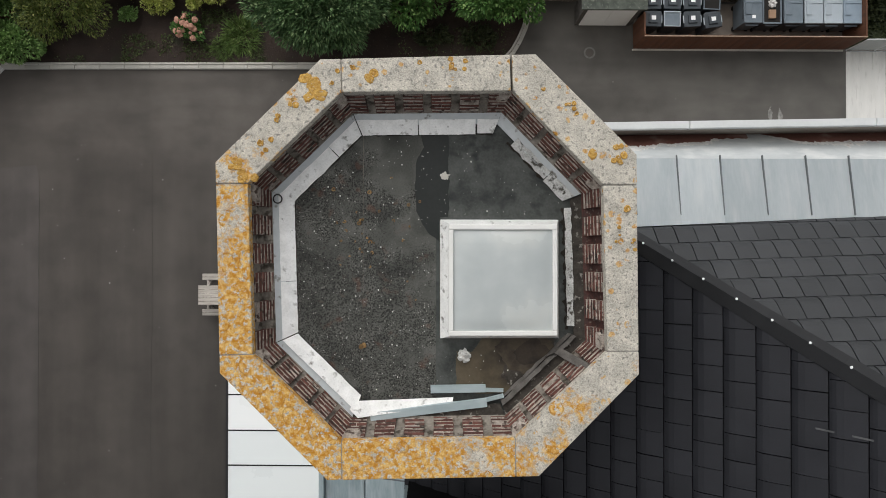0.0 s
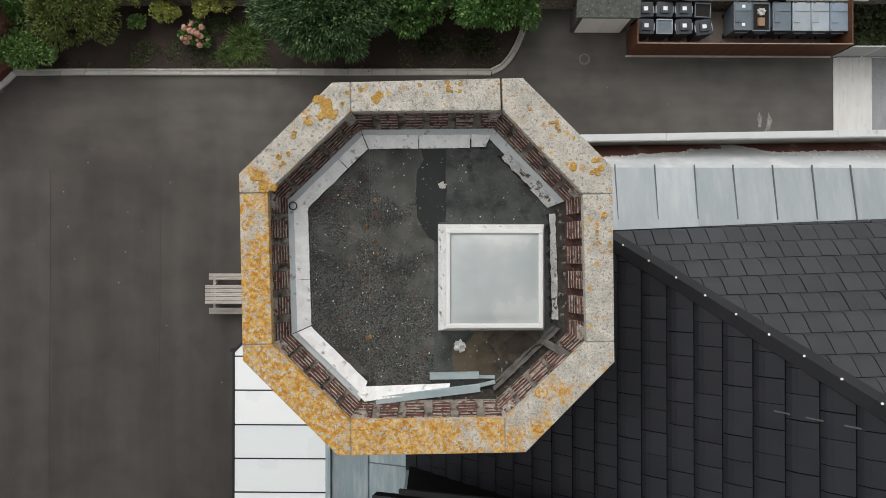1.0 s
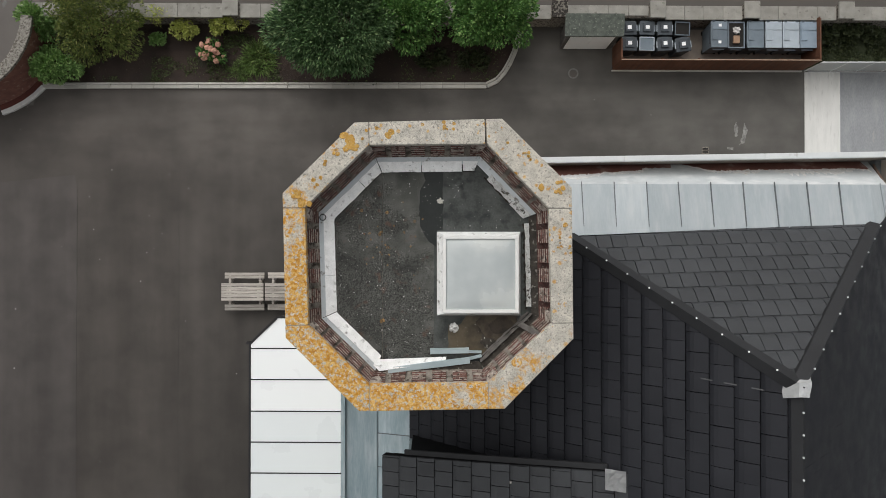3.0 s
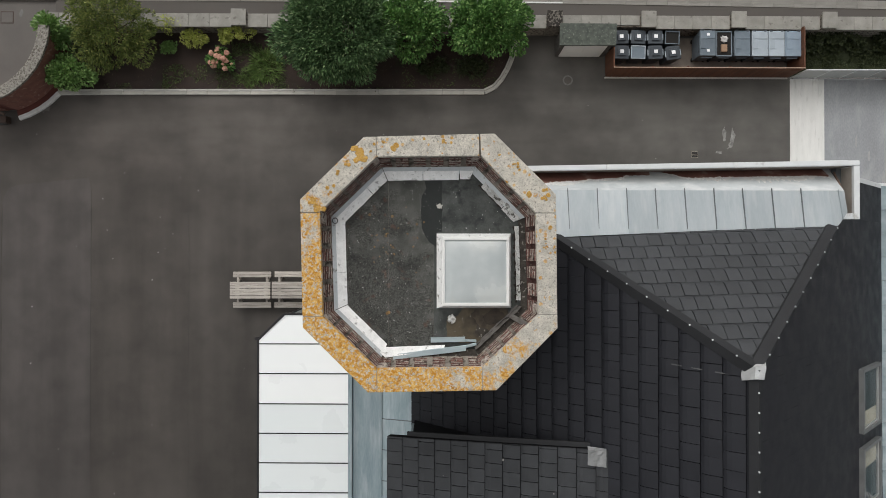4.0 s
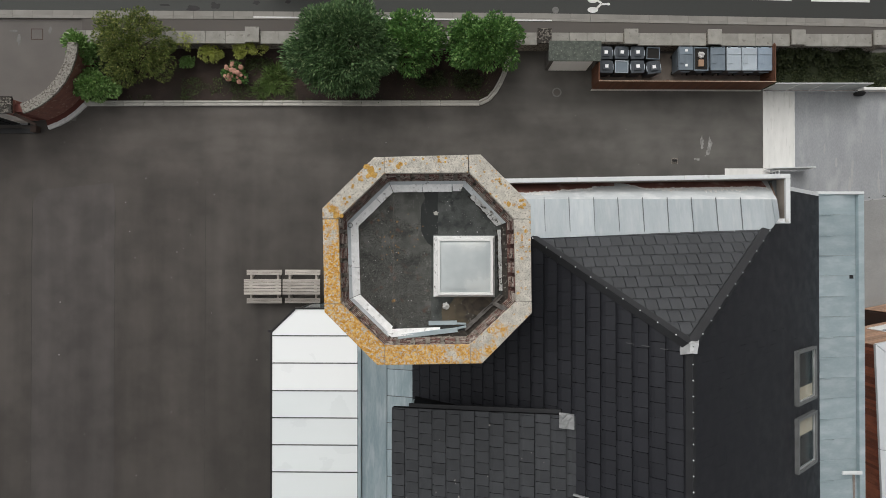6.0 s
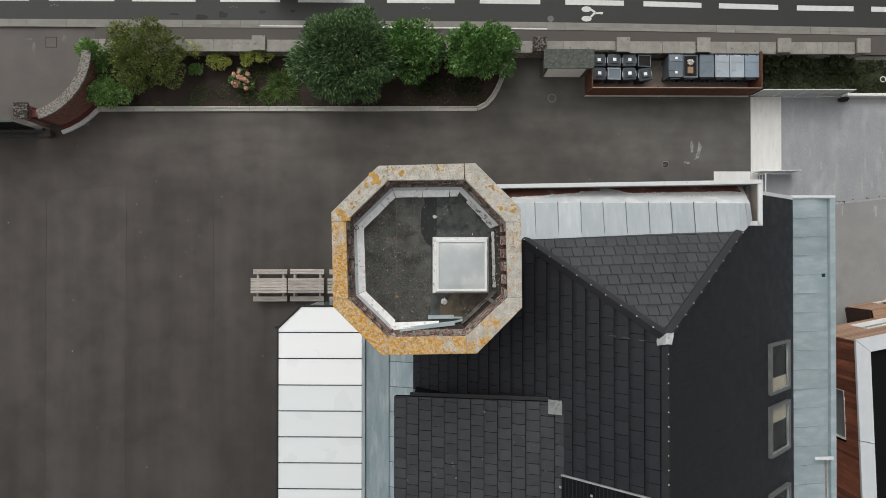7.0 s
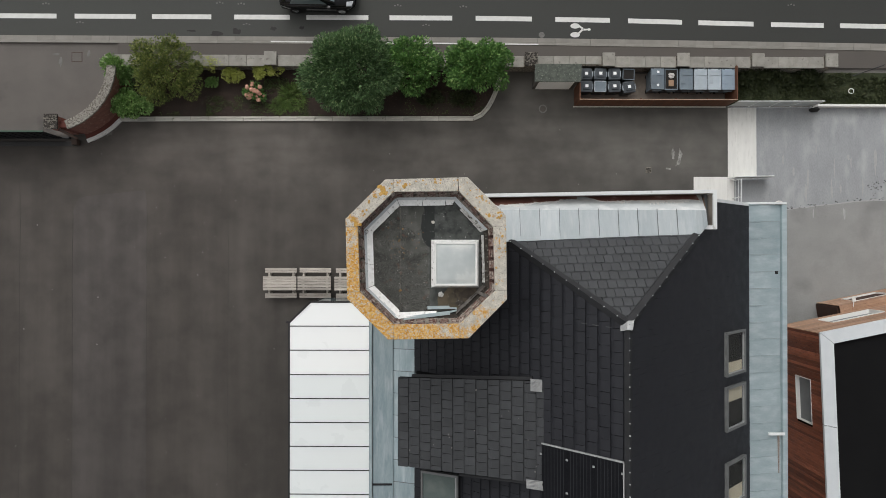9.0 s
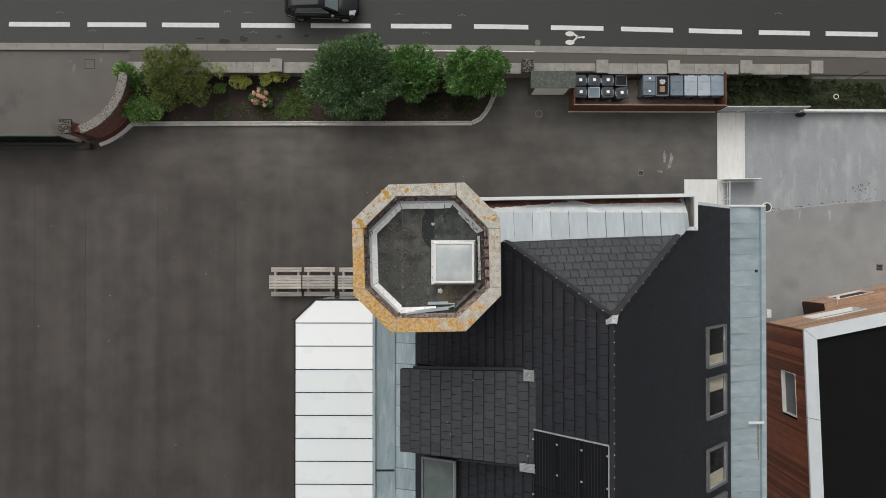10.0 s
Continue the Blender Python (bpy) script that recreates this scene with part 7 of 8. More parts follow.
tuft((-7.80, 8.85, 0.1), 0.85, 0.6, 1500, L_GRASS, "large spiky green grass tuft in the bed", 41)
tuft((-8.55, 8.35, 0.1), 0.55, 0.4, 700, L_GRASS, "spiky green grass tuft in the bed", 42)
tuft((-8.6, 9.6, 0.1), 0.5, 0.4, 260, L_IVY, "dark spiky grass tuft in the bed", 43)
r = np.random.RandomState(77)


def scatter(name, boxes, material, label, seed, size, kind_cat):
    r = np.random.RandomState(seed)
    P, D, S_ = [], [], []
    for x0, x1, y0, y1, z, n in boxes:
        q = np.stack([r.uniform(x0, x1, n * 2), r.uniform(y0, y1, n * 2), z + r.uniform(0, 0.05, n * 2)], 1)
        f = np.array([noise.noise(Vector((a[0] * 1.1, a[1] * 1.1, seed))) + 0.5 * noise.noise(Vector((a[0] * 3, a[1] * 3, seed))) for a in q])
        q = q[np.argsort(-f + r.normal(size=n * 2) * 0.12)][:n]
        P.append(q)
        D.append(np.stack([r.normal(size=n), r.normal(size=n), r.uniform(0.1, 0.8, n)], 1))
        S_.append(r.uniform(0.6, 1.3, n) * size)
    ob = leaves_mesh(name, np.concatenate(P), np.concatenate(D), np.concatenate(S_), 0.3, material, None, seed)
    tagged(ob, label, kind_cat, kind="stuff")


scatter("bed_weeds", [(-12.6, -6.9, 7.75, 8.9, 0.09, 1500), (-9.4, -7.0, 8.0, 9.9, 0.09, 1800), (-1.5, 3.2, 7.9, 9.2, 0.09, 500), (-17, -14, 7.7, 8.0, 0.09, 250), (-7, -1.5, 7.7, 8.0, 0.09, 120)], L_WEED, "sparse green weeds on the soil", 51, 0.09, "weeds")
scatter("leaf_litter", [(-17.3, 3.4, 7.75, 10.2, 0.10, 900)], L_LITTER, "dry brown litter lying on the soil", 52, 0.06, "leaf litter")

# verge with ivy east of the bin store
single("verge", bx(16.75, 45, 8.52, 10.35, 0, 0.06), M_GRASS, "rough dark grass verge", "verge", kind="structure")
scatter("verge_ivy", [(17.0, 30, 8.65, 10.3, 0.05, 9000), (17.3, 22.5, 9.6, 10.5, 0.25, 3500), (17.3, 21.5, 9.8, 10.6, 0.6, 1500)], L_IVY, "dark ivy and weeds on the verge", 53, 0.13, "ivy")
scatter("verge_grass", [(17.0, 30, 8.6, 9.7, 0.05, 4500)], L_VERGE, "thin green grass on the verge", 54, 0.08, "grass")
pole = thing("leaning_pole", (23.9, 10.15, 0), "dark slanting metal stay on the verge", "pole")
bm = bmesh.new()
rod(bm, (0, 0, 0.0), (1.4, 0.45, 0.75), 0.03, 8)
part("stay", bm, M_BLACK, pole)
bm = bmesh.new()
for k in range(16):
    a, b = 2 * math.pi * k / 16, 2 * math.pi * (k + 1) / 16
    rod(bm, (0.14 * math.cos(a), 0.14 * math.sin(a), 0.0), (0.14 * math.cos(b), 0.14 * math.sin(b), 0.0), 0.03, 5)
single("pipe_ring", bm, M_PALE, "pale ring-shaped pipe end on the verge", "pipe", loc=(23.85, 9.30, 0.12))

# ---- guard rails and low wall of the concrete yard ----
def guard(name, pts, h, n, label, fill):
    """Posts, rails and pale panels along a line."""
    a, b = Vector(pts[0]), Vector(pts[1])
    g = thing(name, (a.x, a.y, 0), label, "railing", "guard rails")
    d = b - a
    for k in range(n + 1):
        p = d * k / n
        bm = bmesh.new()
        rod(bm, (p.x, p.y, 0), (p.x, p.y, h), 0.025, 8)
        part("post", bm, M_WHITEMETAL, g)
        if k < n:
            q = d * (k + 1) / n
            bm = bmesh.new()
            rod(bm, (p.x, p.y, h), (q.x, q.y, h), 0.028, 8)
            part("hand_rail", bm, M_WHITEMETAL, g)
            t = (q - p).normalized() * 0.04
            if fill:
                bm = bmesh.new()
                nn = Vector((-t.y, t.x)).normalized() * 0.006
                u, v = p + t, q - t
                solid(bm, [(*(u - nn), 0.08), (*(v - nn), 0.08), (*(v + nn), 0.08), (*(u + nn), 0.08)], [(*(u - nn), h - 0.06), (*(v - nn), h - 0.06), (*(v + nn), h - 0.06), (*(u + nn), h - 0.06)])
                part("panel", bm, M_RAILPANEL, g)
            else:
                for z in (0.35, 0.65):
                    bm = bmesh.new()
                    rod(bm, (p.x, p.y, z), (q.x, q.y, z), 0.015, 6)
                    part("mid_rail", bm, M_WHITEMETAL, g)
    return g


M_RAILPANEL = mat("pale_grey_panel", (0.42, 0.45, 0.45), (0.52, 0.55, 0.54), 0.5, scale=2, fine=20)
guard("guard_rail", ((16.86, 8.42), (21.6, 8.44)), 1.25, 4, "pale metal guard rail with panels by the path", True)
guard("guard_rail", ((16.9, 4.32), (18.95, 4.36)), 0.95, 3, "pale metal guard rail beside the slab path", True)
guard("guard_rail", ((17.12, 4.20), (17.10, 2.2)), 0.95, 2, "thin pale metal hand rail by the building", False)
low = thing("low_wall", (17, 8.42, 0), "low white rendered wall along the verge", "wall", kind="structure")
for k in range(8):
    part("wall_block", bx(4.75 + 3 * k, 7.74 + 3 * k, -0.07, 0.07, 0, 0.42, 0.01), M_WHITEPVC, low)
bm = bmesh.new()
bmesh.ops.create_icosphere(bm, subdivisions=2, radius=1)
for v in bm.verts:
    v.co = Vector((v.co.x * 0.28, v.co.y * 0.13, (v.co.z + 0.95) * 0.25)) * (1 + 0.2 * noise.noise(v.co * 2))
single("black_sack", bm, M_RUBBER, "black sack leaning against the low wall", "sack", loc=(21.65, 8.20, 0.012))

# round cover, gullies and joint in the concrete
rc = thing("round_cover", (19.75, 2.78, 0.012), "round rust-brown cover with a pale rim", "cover")
bm = bmesh.new()
rod(bm, (0, 0, 0), (0, 0, 0.03), 0.30, 24)
part("rim", bm, M_PALE, rc)
bm = bmesh.new()
rod(bm, (0, 0, 0.02), (0, 0, 0.045), 0.23, 24)
part("grating", bm, M_RUST, rc, "rust-brown grating")
for x, y, z in ((26.45, -0.75, 0.012), (12.31, 4.80, 0.0)):
    gl = thing("gully", (x, y, z), "small square iron gully grating in the paving", "drain", "gullies")
    w = 0.17 if z else 0.13
    part("surround", bx(-w - 0.03, w + 0.03, -w - 0.03, w + 0.03, 0, 0.008), M_RENDER, gl)
    for k in range(4):
        part("bar", bx(-w, w, -w + k * w * 0.5, -w + k * w * 0.5 + w * 0.3, 0.008, 0.02), M_BLACK, gl)
bm = bmesh.new()
for k in range(40):
    x0 = 19.9 + k * 0.35
    y0, y1 = (joint_y(q) + 0.05 * noise.noise(Vector((q * 2, 0, 0))) for q in (x0, x0 + 0.35))
    w0, w1 = (0.025 + 0.05 * abs(noise.noise(Vector((q * 3, 2, 0)))) for q in (x0, x0 + 0.35))
    prism([(x0, y0 - w0), (x0 + 0.345, y1 - w1), (x0 + 0.345, y1 + w1), (x0, y0 + w0)], 0.010, 0.0165, bm)
single("concrete_joint", bm, M_CONCSCUFF, "pale filled joint across the concrete yard", "joint", kind="structure")
bm = bmesh.new()
for k in range(46):
    x0, y0, q = rng.gauss(25.5, 0.42), rng.gauss(3.75, 0.32), rng.uniform(0.010, 0.034)
    prism([(x0 + q * math.cos(a) * rng.uniform(0.7, 1.2), y0 + q * math.sin(a)) for a in (0, 1.05, 2.1, 3.14, 4.2, 5.2)], 0.011, 0.016, bm)
for k in range(60):
    x0 = 20.0 + 7 * rng.random() ** 1.5
    y0, q = joint_y(x0) + rng.gauss(0.06, 0.05), rng.uniform(0.008, 0.026)
    prism([(x0 + 2 * q * math.cos(a) * rng.uniform(0.7, 1.2), y0 + q * math.sin(a)) for a in (0, 1.05, 2.1, 3.14, 4.2, 5.2)], 0.0168, 0.0185, bm)
single("moss_specks", bm, M_STAIN, "dark specks on the concrete yard", "specks", kind="stuff")
for cx, cy, rx, ry in ((21.9, 5.95, 0.04, 0.22), (23.75, 5.55, 0.07, 0.16), (25.3, 5.35, 0.08, 0.66), (22.95, 4.9, 0.045, 0.45), (22.78, 3.7, 0.06, 0.42), (21.42, 4.3, 0.07, 0.55), (21.3, 3.55, 0.09, 0.38), (24.57, 3.75, 0.04, 0.42), (21.72, 2.36, 0.045, 0.24), (23.9, 5.25, 0.04, 0.3), (26.1, 4.05, 0.10, 0.35), (23.3, 3.75, 0.06, 0.22), (23.5, 2.35, 0.08, 0.3), (20.0, 5.4, 0.05, 0.3), (20.6, 4.7, 0.06, 0.2)):
    tagged(blob(cx, cy, rx, ry, 0.0165, M_CONCSCUFF, "scuff_mark", "pale scuff on the concrete yard", cx, wob=0.7), group="scuffs")
for k, loop in enumerate(([(14.10, 6.05), (14.02, 5.75), (13.98, 5.40), (13.84, 5.02), (14.02, 5.08), (14.18, 5.38), (14.24, 5.72)], [(13.72, 6.10), (13.62, 5.80), (13.66, 5.45), (13.76, 5.48), (13.78, 5.85)], [(13.30, 4.84), (13.62, 4.82), (13.60, 4.92), (13.34, 4.94)])):
    single("scuff_mark", ragged(loop, 0.0045, 0.07, k + 0.5), M_SCUFFW, "chalky pale scuff on the asphalt yard", "stain", "scuffs")

mh = thing("manhole_cover", (6.31, 8.27, 0), "round grey iron manhole cover in the asphalt", "manhole cover")
bm = bmesh.new()
rod(bm, (0, 0, 0), (0, 0, 0.006), 0.24, 24)
part("frame_ring", bm, M_SCUFF, mh)
bm = bmesh.new()
rod(bm, (0, 0, 0.004), (0, 0, 0.010), 0.17, 24)
part("lid", bm, M_FOOTWAY, mh)
mq = thing("manhole_cover", (-19.85, 11.10, 0.006), "square rusty iron manhole cover in the footway", "manhole cover")
part("frame_ring", bx(-0.30, 0.30, -0.28, 0.28, 0, 0.006), M_RUST, mq)
part("lid", bx(-0.26, 0.26, -0.24, 0.24, 0.006, 0.012), M_APRON, mq)
for cx, cy, rx, ry in ((-20.75, 10.80, 0.10, 0.26), (-21.0, 11.25, 0.20, 0.06), (-19.2, 11.3, 0.09, 0.15)):
    tagged(blob(cx, cy, rx, ry, 0.0105, M_SCUFF, "paint_mark", "faded pale paint mark beside the manhole", cx, wob=0.6), category="paint mark", group="paint marks")
mr = thing("manhole_cover", (6.25, 12.46, 0.006), "small round iron cover in the road", "manhole cover")
bm = bmesh.new()
rod(bm, (0, 0, 0), (0, 0, 0.006), 0.17, 16)
part("lid", bm, M_SCUFF, mr)
for cx, cy, rx, ry in ((-12.1, 12.42, 0.35, 0.14), (-10.95, 12.58, 0.28, 0.17), (-13.5, 12.6, 0.25, 0.05), (-8.9, 12.75, 0.18, 0.10), (-7.3, 12.8, 0.15, 0.08)):
    tagged(blob(cx, cy, rx, ry, 0.010, M_STAIN, "oil_stain", "dark oil stain on the road", cx, wob=0.5), group="oil stains")

# entrance apron west of the curved wall
single("entrance_apron", prism([(-60, 6.75), (-17.9, 6.75), (-17.56, 8.4), (-17.56, walk_edge(-17.56) - 0.002), (-60, walk_edge(-60) - 0.002)], 0, 0.006), M_APRON, "lighter grey asphalt entrance across the footway", "pavement", kind="structure")

# bicycle mark on the road
bk = thing("bicycle_marking", (8.2, 12.72, 0.006), "white bicycle symbol painted on the road", "road marking")
for y in (-0.24, 0.26):
    part("wheel_mark", prism([(-0.05 + 0.27 * math.cos(a * 0.3927), y + 0.15 * math.sin(a * 0.3927)) for a in range(16)], 0, 0.004), M_PAINT, bk)
for p in ([(0.18, -0.20), (0.42, 0.02), (0.34, 0.10), (0.12, -0.12)], [(0.14, 0.22), (0.36, 0.06), (0.44, 0.14), (0.22, 0.28)], [(0.42, 0.0), (0.72, 0.02), (0.72, 0.10), (0.42, 0.10)]):
    part("frame_mark", prism(p, 0, 0.0042), M_PAINT, bk)
part("saddle_mark", prism([(0.74 + 0.1 * math.cos(a * 0.785), 0.06 + 0.07 * math.sin(a * 0.785)) for a in range(8)], 0, 0.004), M_PAINT, bk)
# small survey marks sprayed on the road
sv = thing("survey_marks", (0, 0, 0.006), "small pale survey marks sprayed on the road", "road marking")
for x, y in ((-21.8, 14.05), (-19.9, 13.0), (-12.1, 14.15), (-10.9, 14.1), (-10.6, 12.95), (-2.1, 14.05), (1.6, 14.0), (-4.0, 12.9), (-0.5, 12.95), (20.3, 14.2)):
    for k in range(3):
        part("mark", bx(x + k * 0.16, x + k * 0.16 + 0.09, y + 0.04 * (k % 2), y + 0.06 + 0.05 * (k % 2), 0, 0.003), M_SCUFF, sv)

# ---- timber-clad building ----
tb = thing("timber_building", (0, 0, 0), "red cedar-clad building with a white roof rim and black flat roof", "building")
NW, NE, SE, SW = Vector((18.66, -3.72)), Vector((31.0, -1.25)), Vector((32.0, -17.0)), Vector((19.18, -17.0))
ZT = 5.25


def inset(p, a, b, d):
    """The corner p moved inwards by d from its two edges."""
    u, v = (a - p).normalized(), (b - p).normalized()
    return p + (u + v) * d / abs(u.x * v.y - u.y * v.x)


I = [inset(NW, NE, SW, 0.64), inset(NE, NW, SE, 0.64), inset(SE, NE, SW, 0.64), inset(SW, SE, NW, 0.64)]
Oc = [NW, NE, SE, SW]
for k in range(4):
    a, b, c, d = Oc[k], Oc[(k + 1) % 4], I[(k + 1) % 4], I[k]
    segs = 3
    for s in range(segs):
        f0, f1 = s / segs, (s + 1) / segs
        t = (b - a).normalized() * 0.014
        loop = [a.lerp(b, f0) + t, a.lerp(b, f1) - t, d.lerp(c, f1) - t, d.lerp(c, f0) + t]
        bm = slab([(p.x, p.y, ZT + 0.04) for p in loop], 0.12)
        part("roof_rim", bm, M_RIM, tb, "white metal roof rim")
part("flat_roof", slab([(p.x, p.y, ZT - 0.16) for p in I], 0.2), M_BITUMEN, tb, "black bitumen flat roof")
core_loop = [inset(NW, NE, SW, 0.34), inset(NE, NW, SE, 0.34), inset(SE, NE, SW, 0.34), inset(SW, SE, NW, 0.34)]
part("core", prism([(p.x, p.y) for p in core_loop[::-1]], 1.8, ZT - 0.38), M_DARK, tb)
part("lower_core", prism([(p.x, p.y) for p in [Vector((21.82, -2.80)), Vector((30.9, -0.98)), core_loop[2], core_loop[3], Vector((19.06, -5.4)), Vector((22.05, -4.2))][::-1]], 0, 1.79), M_ENTRY, tb, "recessed entrance in shade-darkened brown")


def boards_vertical(a, b, z0, z1, w, holes=()):
    """Vertical cladding boards along a wall line; holes: (from, to, z0, z1)."""
    n = int((b - a).length / w)
    t = (b - a).normalized()
    o_ = Vector((t.y, -t.x)) * 0.024
    for k in range(n):
        s0, s1 = k * w + 0.005, (k + 1) * w - 0.005
        spans = [(z0, z1)]
        for h0, h1, hz0, hz1 in holes:
            if s1 > h0 and s0 < h1:
                spans = [(z0, hz0), (hz1, z1)]
        for q0, q1 in spans:
            p, q = a + t * s0, a + t * s1
            lift = rng.uniform(0.7, 1.5)
            bm = solid(bmesh.new(), [(*p, q0), (*q, q0), (*(q + o_ * lift), q0), (*(p + o_ * lift), q0)][::-1], [(*p, q1), (*q, q1), (*(q + o_ * lift), q1), (*(p + o_ * lift), q1)][::-1])
            part("board", bm, M_CLAD, tb)


def boards_level(a, b, z0, z1, h, holes=()):
    n = int(round((z1 - z0) / h))
    t = (b - a).normalized()
    o_ = Vector((-t.y, t.x)) * 0.024
    L = (b - a).length
    for k in range(n):
        q0, q1 = z0 + k * h + 0.005, z0 + (k + 1) * h - 0.005
        spans = [(0, L)]
        for h0, h1, hz0, hz1 in holes:
            if q1 > hz0 and q0 < hz1:
                spans = [x for s, e in spans for x in ((s, min(e, h0)), (max(s, h1), e)) if x[1] - x[0] > 0.05]
        for s, e in spans:
            m = s
            while m < e - 0.05:
                f = min(e, m + 3.2)
                p, q = a + t * m, a + t * (f - 0.006)
                lift = rng.uniform(0.7, 1.5)
                bm = solid(bmesh.new(), [(*p, q0), (*q, q0), (*(q + o_ * lift), q0), (*(p + o_ * lift), q0)], [(*p, q1), (*q, q1), (*(q + o_ * lift), q1), (*(p + o_ * lift), q1)])
                part("board", bm, M_CLADN, tb)
                m = f


cw_, cn_ = inset(NW, NE, SW, 0.095), inset(SW, SE, NW, 0.095)
ce_ = inset(NE, NW, SE, 0.095)
boards_vertical(cw_, cn_, 0.0, ZT - 0.09, 0.14, ((2.38, 4.64, 3.02, 4.28),))
boards_level(cw_, ce_, 1.80, ZT - 0.09, 0.14, ((1.70, 4.50, 2.36, 3.50),))
low_n = Vector((-(ce_ - cw_).y, (ce_ - cw_).x)).normalized()
low_a, low_b = cw_.lerp(ce_, 0.262) + low_n * 0.42, ce_ + low_n * 0.42
boards_level(low_a, low_b, 0.0, 1.94, 0.14, ((1.15, 3.15, 0.45, 1.65),))
for k in range(3):
    p_, q_ = low_a - low_n * (0.006 + 0.14 * k), low_b - low_n * (0.006 + 0.14 * k)
    part("ledge_board", slab([(*p_, 1.965), (*q_, 1.965), (*(q_ - low_n * 0.13), 1.965), (*(p_ - low_n * 0.13), 1.965)], 0.022), M_CLADN, tb)
tw, tn = (cn_ - cw_).normalized(), (ce_ - cw_).normalized()


def wall_window(a, t, out, s0, s1, z0, z1):
    p, q = a + t * s0, a + t * s1
    ins = out * -0.16
    w = part("window", solid(bmesh.new(), [(*(p + ins * 1.1), z0), (*(q + ins * 1.1), z0), (*(q + ins), z0), (*(p + ins), z0)], [(*(p + ins * 1.1), z1), (*(q + ins * 1.1), z1), (*(q + ins), z1), (*(p + ins), z1)]), M_PANE, tb, "recessed window with pale reveals")
    for (u, v, y0, y1) in ((p, q, z0 - 0.03, z0), (p, q, z1, z1 + 0.03), (p - t * 0.03, p, z0, z1), (q, q + t * 0.03, z0, z1)):
        part("reveal", solid(bmesh.new(), [(*(u + ins), y0), (*(v + ins), y0), (*(v + out * 0.05), y0), (*(u + out * 0.05), y0)], [(*(u + ins), y1), (*(v + ins), y1), (*(v + out * 0.05), y1), (*(u + out * 0.05), y1)]), M_WHITEPVC, w)


wall_window(cw_, tw, Vector((-1, 0)), 2.41, 4.61, 3.05, 4.25)
wall_window(cw_, tn, Vector((-tn.y, tn.x)), 1.73, 4.47, 2.39, 3.47)
wall_window(low_a, tn, Vector((-tn.y, tn.x)), 1.18, 3.12, 0.48, 1.62)
lamp = thing("wall_lamp", (22.6, -2.80, 1.98), "small white wall lamp on a bracket", "lamp")
bm = bmesh.new()
rod(bm, (0, 0, 0), (0, 0.35, 0.05), 0.02, 6)
part("bracket", bm, M_WHITEMETAL, lamp)
part("head", bx(-0.09, 0.09, 0.30, 0.48, 0.0, 0.08, 0.02), M_WHITEPVC, lamp)
single("pale_post", bx(19.20, 19.46, -3.62, -3.15, 0.012, 1.0, 0.02), M_PALE, "pale concrete block beside the entrance", "block")

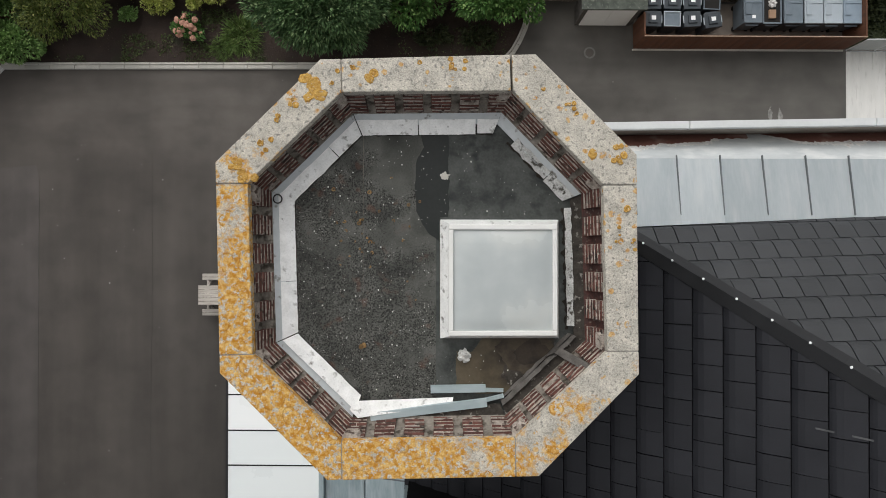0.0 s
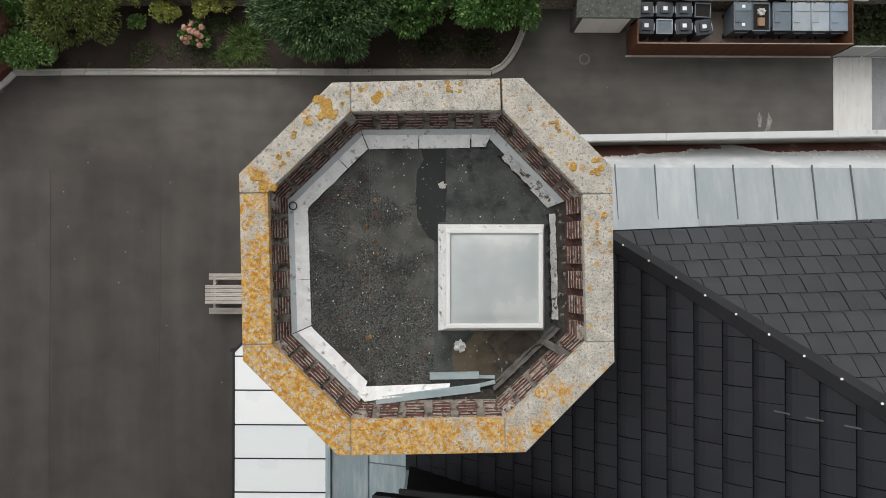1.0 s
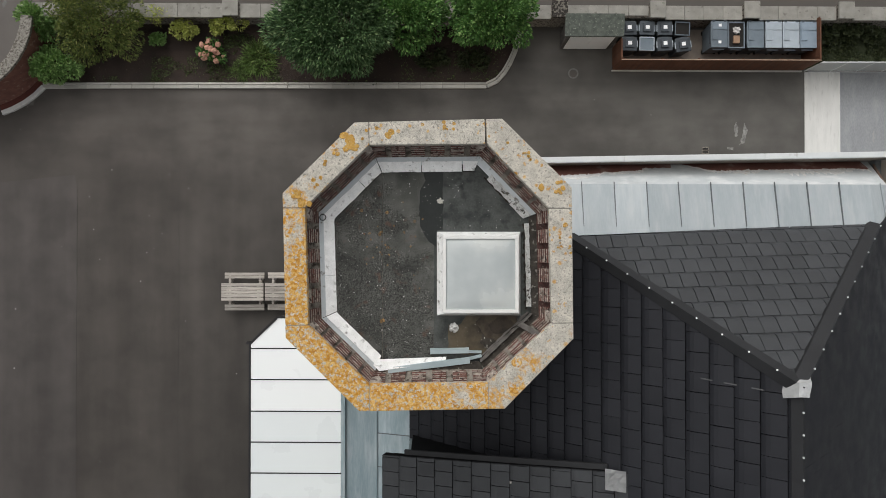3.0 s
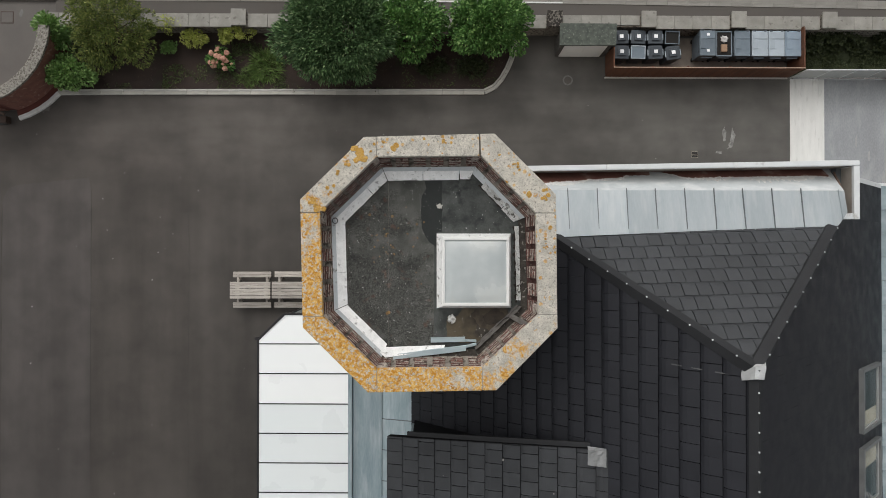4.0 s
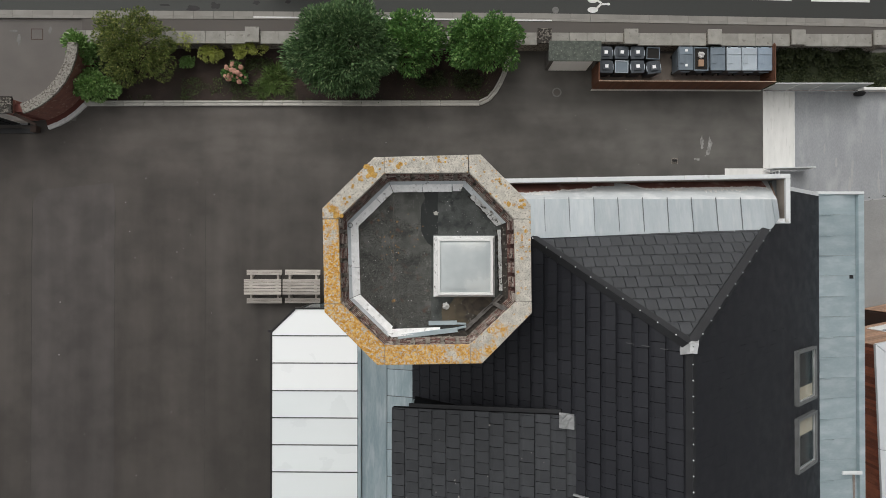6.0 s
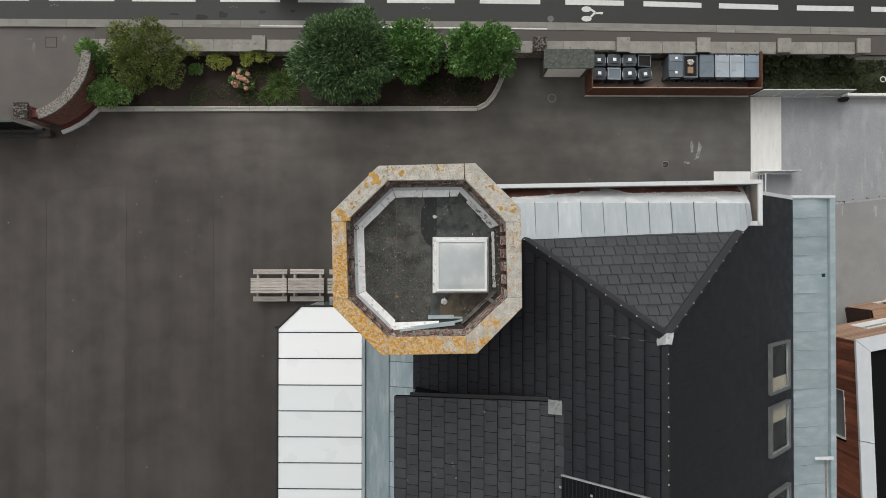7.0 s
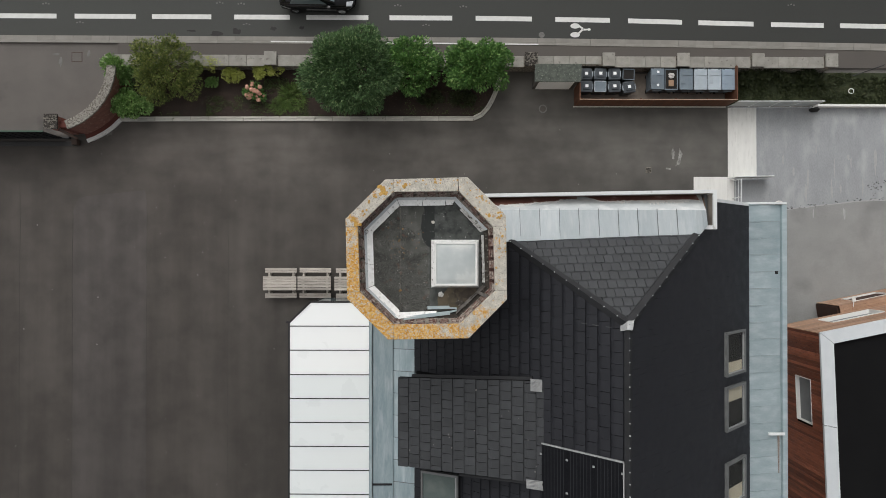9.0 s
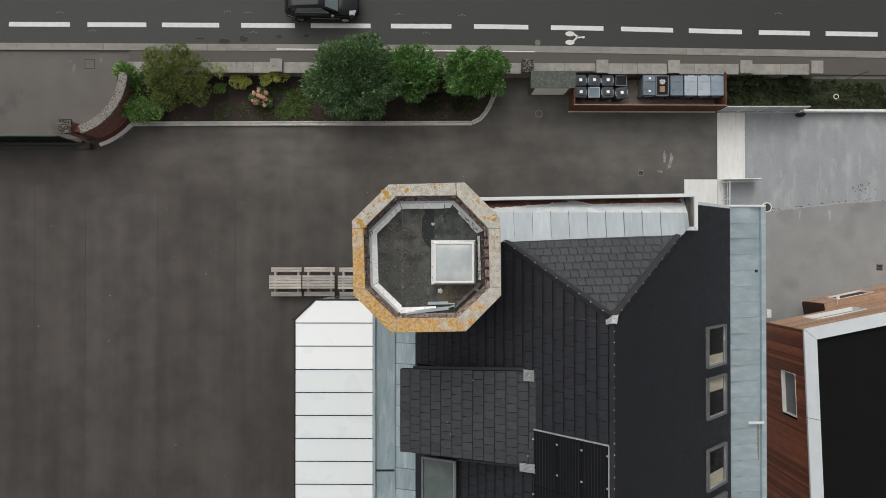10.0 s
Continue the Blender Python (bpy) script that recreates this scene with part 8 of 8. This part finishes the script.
# ---- car on the road ----
def car(m):
    c = thing("car", (0, 0, 0), "black hatchback standing on the road", "car")
    stations = [(-2.08, 0.62, 0.50, 0.80), (-2.0, 0.80, 0.32, 0.98), (-1.5, 0.875, 0.22, 1.02), (-0.4, 0.885, 0.20, 0.98), (0.7, 0.885, 0.20, 0.94), (1.3, 0.87, 0.22, 0.88), (1.75, 0.82, 0.26, 0.78), (2.02, 0.66, 0.36, 0.66), (2.10, 0.48, 0.42, 0.58)]
    bm = bmesh.new()
    rings = []
    for x, w, z0, z1 in stations:
        loop = [(x, -w * 0.94, z0), (x, -w, z0 + 0.18), (x, -w, z1 - 0.16), (x, -w * 0.90, z1 - 0.03), (x, -w * 0.5, z1 + 0.02), (x, w * 0.5, z1 + 0.02), (x, w * 0.90, z1 - 0.03), (x, w, z1 - 0.16), (x, w, z0 + 0.18), (x, w * 0.94, z0)]
        rings.append([bm.verts.new(p) for p in loop])
    for a, b in zip(rings[:-1], rings[1:]):
        for k in range(10):
            j = (k + 1) % 10
            bm.faces.new((a[k], b[k], b[j], a[j])).smooth = True
    bm.faces.new(rings[0])
    bm.faces.new(rings[-1][::-1])
    bmesh.ops.recalc_face_normals(bm, faces=bm.faces[:])
    part("body", bm, M_CARPAINT, c)
    bm = bmesh.new()
    cab = [(-1.98, 0.72, 0.97), (-1.70, 0.64, 1.36), (-1.2, 0.62, 1.47), (-0.2, 0.61, 1.48), (0.25, 0.60, 1.42), (1.02, 0.74, 0.96)]
    rings = [[bm.verts.new(p) for p in ((x, -0.80 if z > 1.1 else -w - 0.05, min(z - 0.02, 0.96)), (x, -w, z - 0.03), (x, -w * 0.7, z), (x, w * 0.7, z), (x, w, z - 0.03), (x, 0.80 if z > 1.1 else w + 0.05, min(z - 0.02, 0.96)))] for x, w, z in cab]
    for a, b in zip(rings[:-1], rings[1:]):
        for k in range(5):
            bm.faces.new((a[k], b[k], b[k + 1], a[k + 1])).smooth = True
    bmesh.ops.recalc_face_normals(bm, faces=bm.faces[:])
    part("cabin", bm, M_CARPAINT, c)
    part("windscreen", slab([(0.32, -0.53, 1.405), (0.98, -0.64, 1.0), (0.98, 0.64, 1.0), (0.32, 0.53, 1.405)], 0.01), M_CARGLASS, c)
    for s in (-1, 1):
        part("side_window", slab([(-1.45, s * 0.785, 1.02), (0.55, s * 0.785, 1.02), (0.15, s * 0.66, 1.36), (-1.25, s * 0.67, 1.38)], 0.01), M_CARGLASS, c)
        bm = bmesh.new()
        solid(bm, [(1.62, s * 0.55, 0.66), (1.98, s * 0.45, 0.60), (1.90, s * 0.74, 0.60), (1.60, s * 0.80, 0.66)][::s], [(1.62, s * 0.55, 0.83), (1.98, s * 0.45, 0.70), (1.90, s * 0.72, 0.71), (1.60, s * 0.78, 0.82)][::s])
        part("headlight", bm, M_LAMP, c, "clear headlight")
        part("mirror", bx(0.62, 0.80, s * 0.90, s * 1.04, 0.96, 1.10, 0.03), M_CARPAINT, c)
        for x in (-1.28, 1.30):
            bm = bmesh.new()
            rod(bm, (x, s * 0.72, 0.31), (x, s * 0.90, 0.31), 0.31, 20)
            w = part("wheel", bm, M_RUBBER, c)
            bm = bmesh.new()
            rod(bm, (x, s * 0.895, 0.31), (x, s * 0.91, 0.31), 0.20, 14)
            part("rim", bm, M_SILVER, w)
    c.matrix_basis = m
    return c


car(pose(-6.28, 14.50, 0.006, 0, 0, -0.4))

bm = bmesh.new()
for k in range(90):
    x0, y0, q = rng.uniform(-24, 14), rng.uniform(-13, 7.2), rng.uniform(0.010, 0.026)
    if -7.3 < x0 < 12 and y0 < 2.2:
        continue
    box(bm, x0 - q, x0 + q, y0 - q, y0 + q, 0.001, 0.008)
single("yard_specks", bm, M_SPECK, "tiny pale specks on the asphalt yard", "specks", kind="stuff")
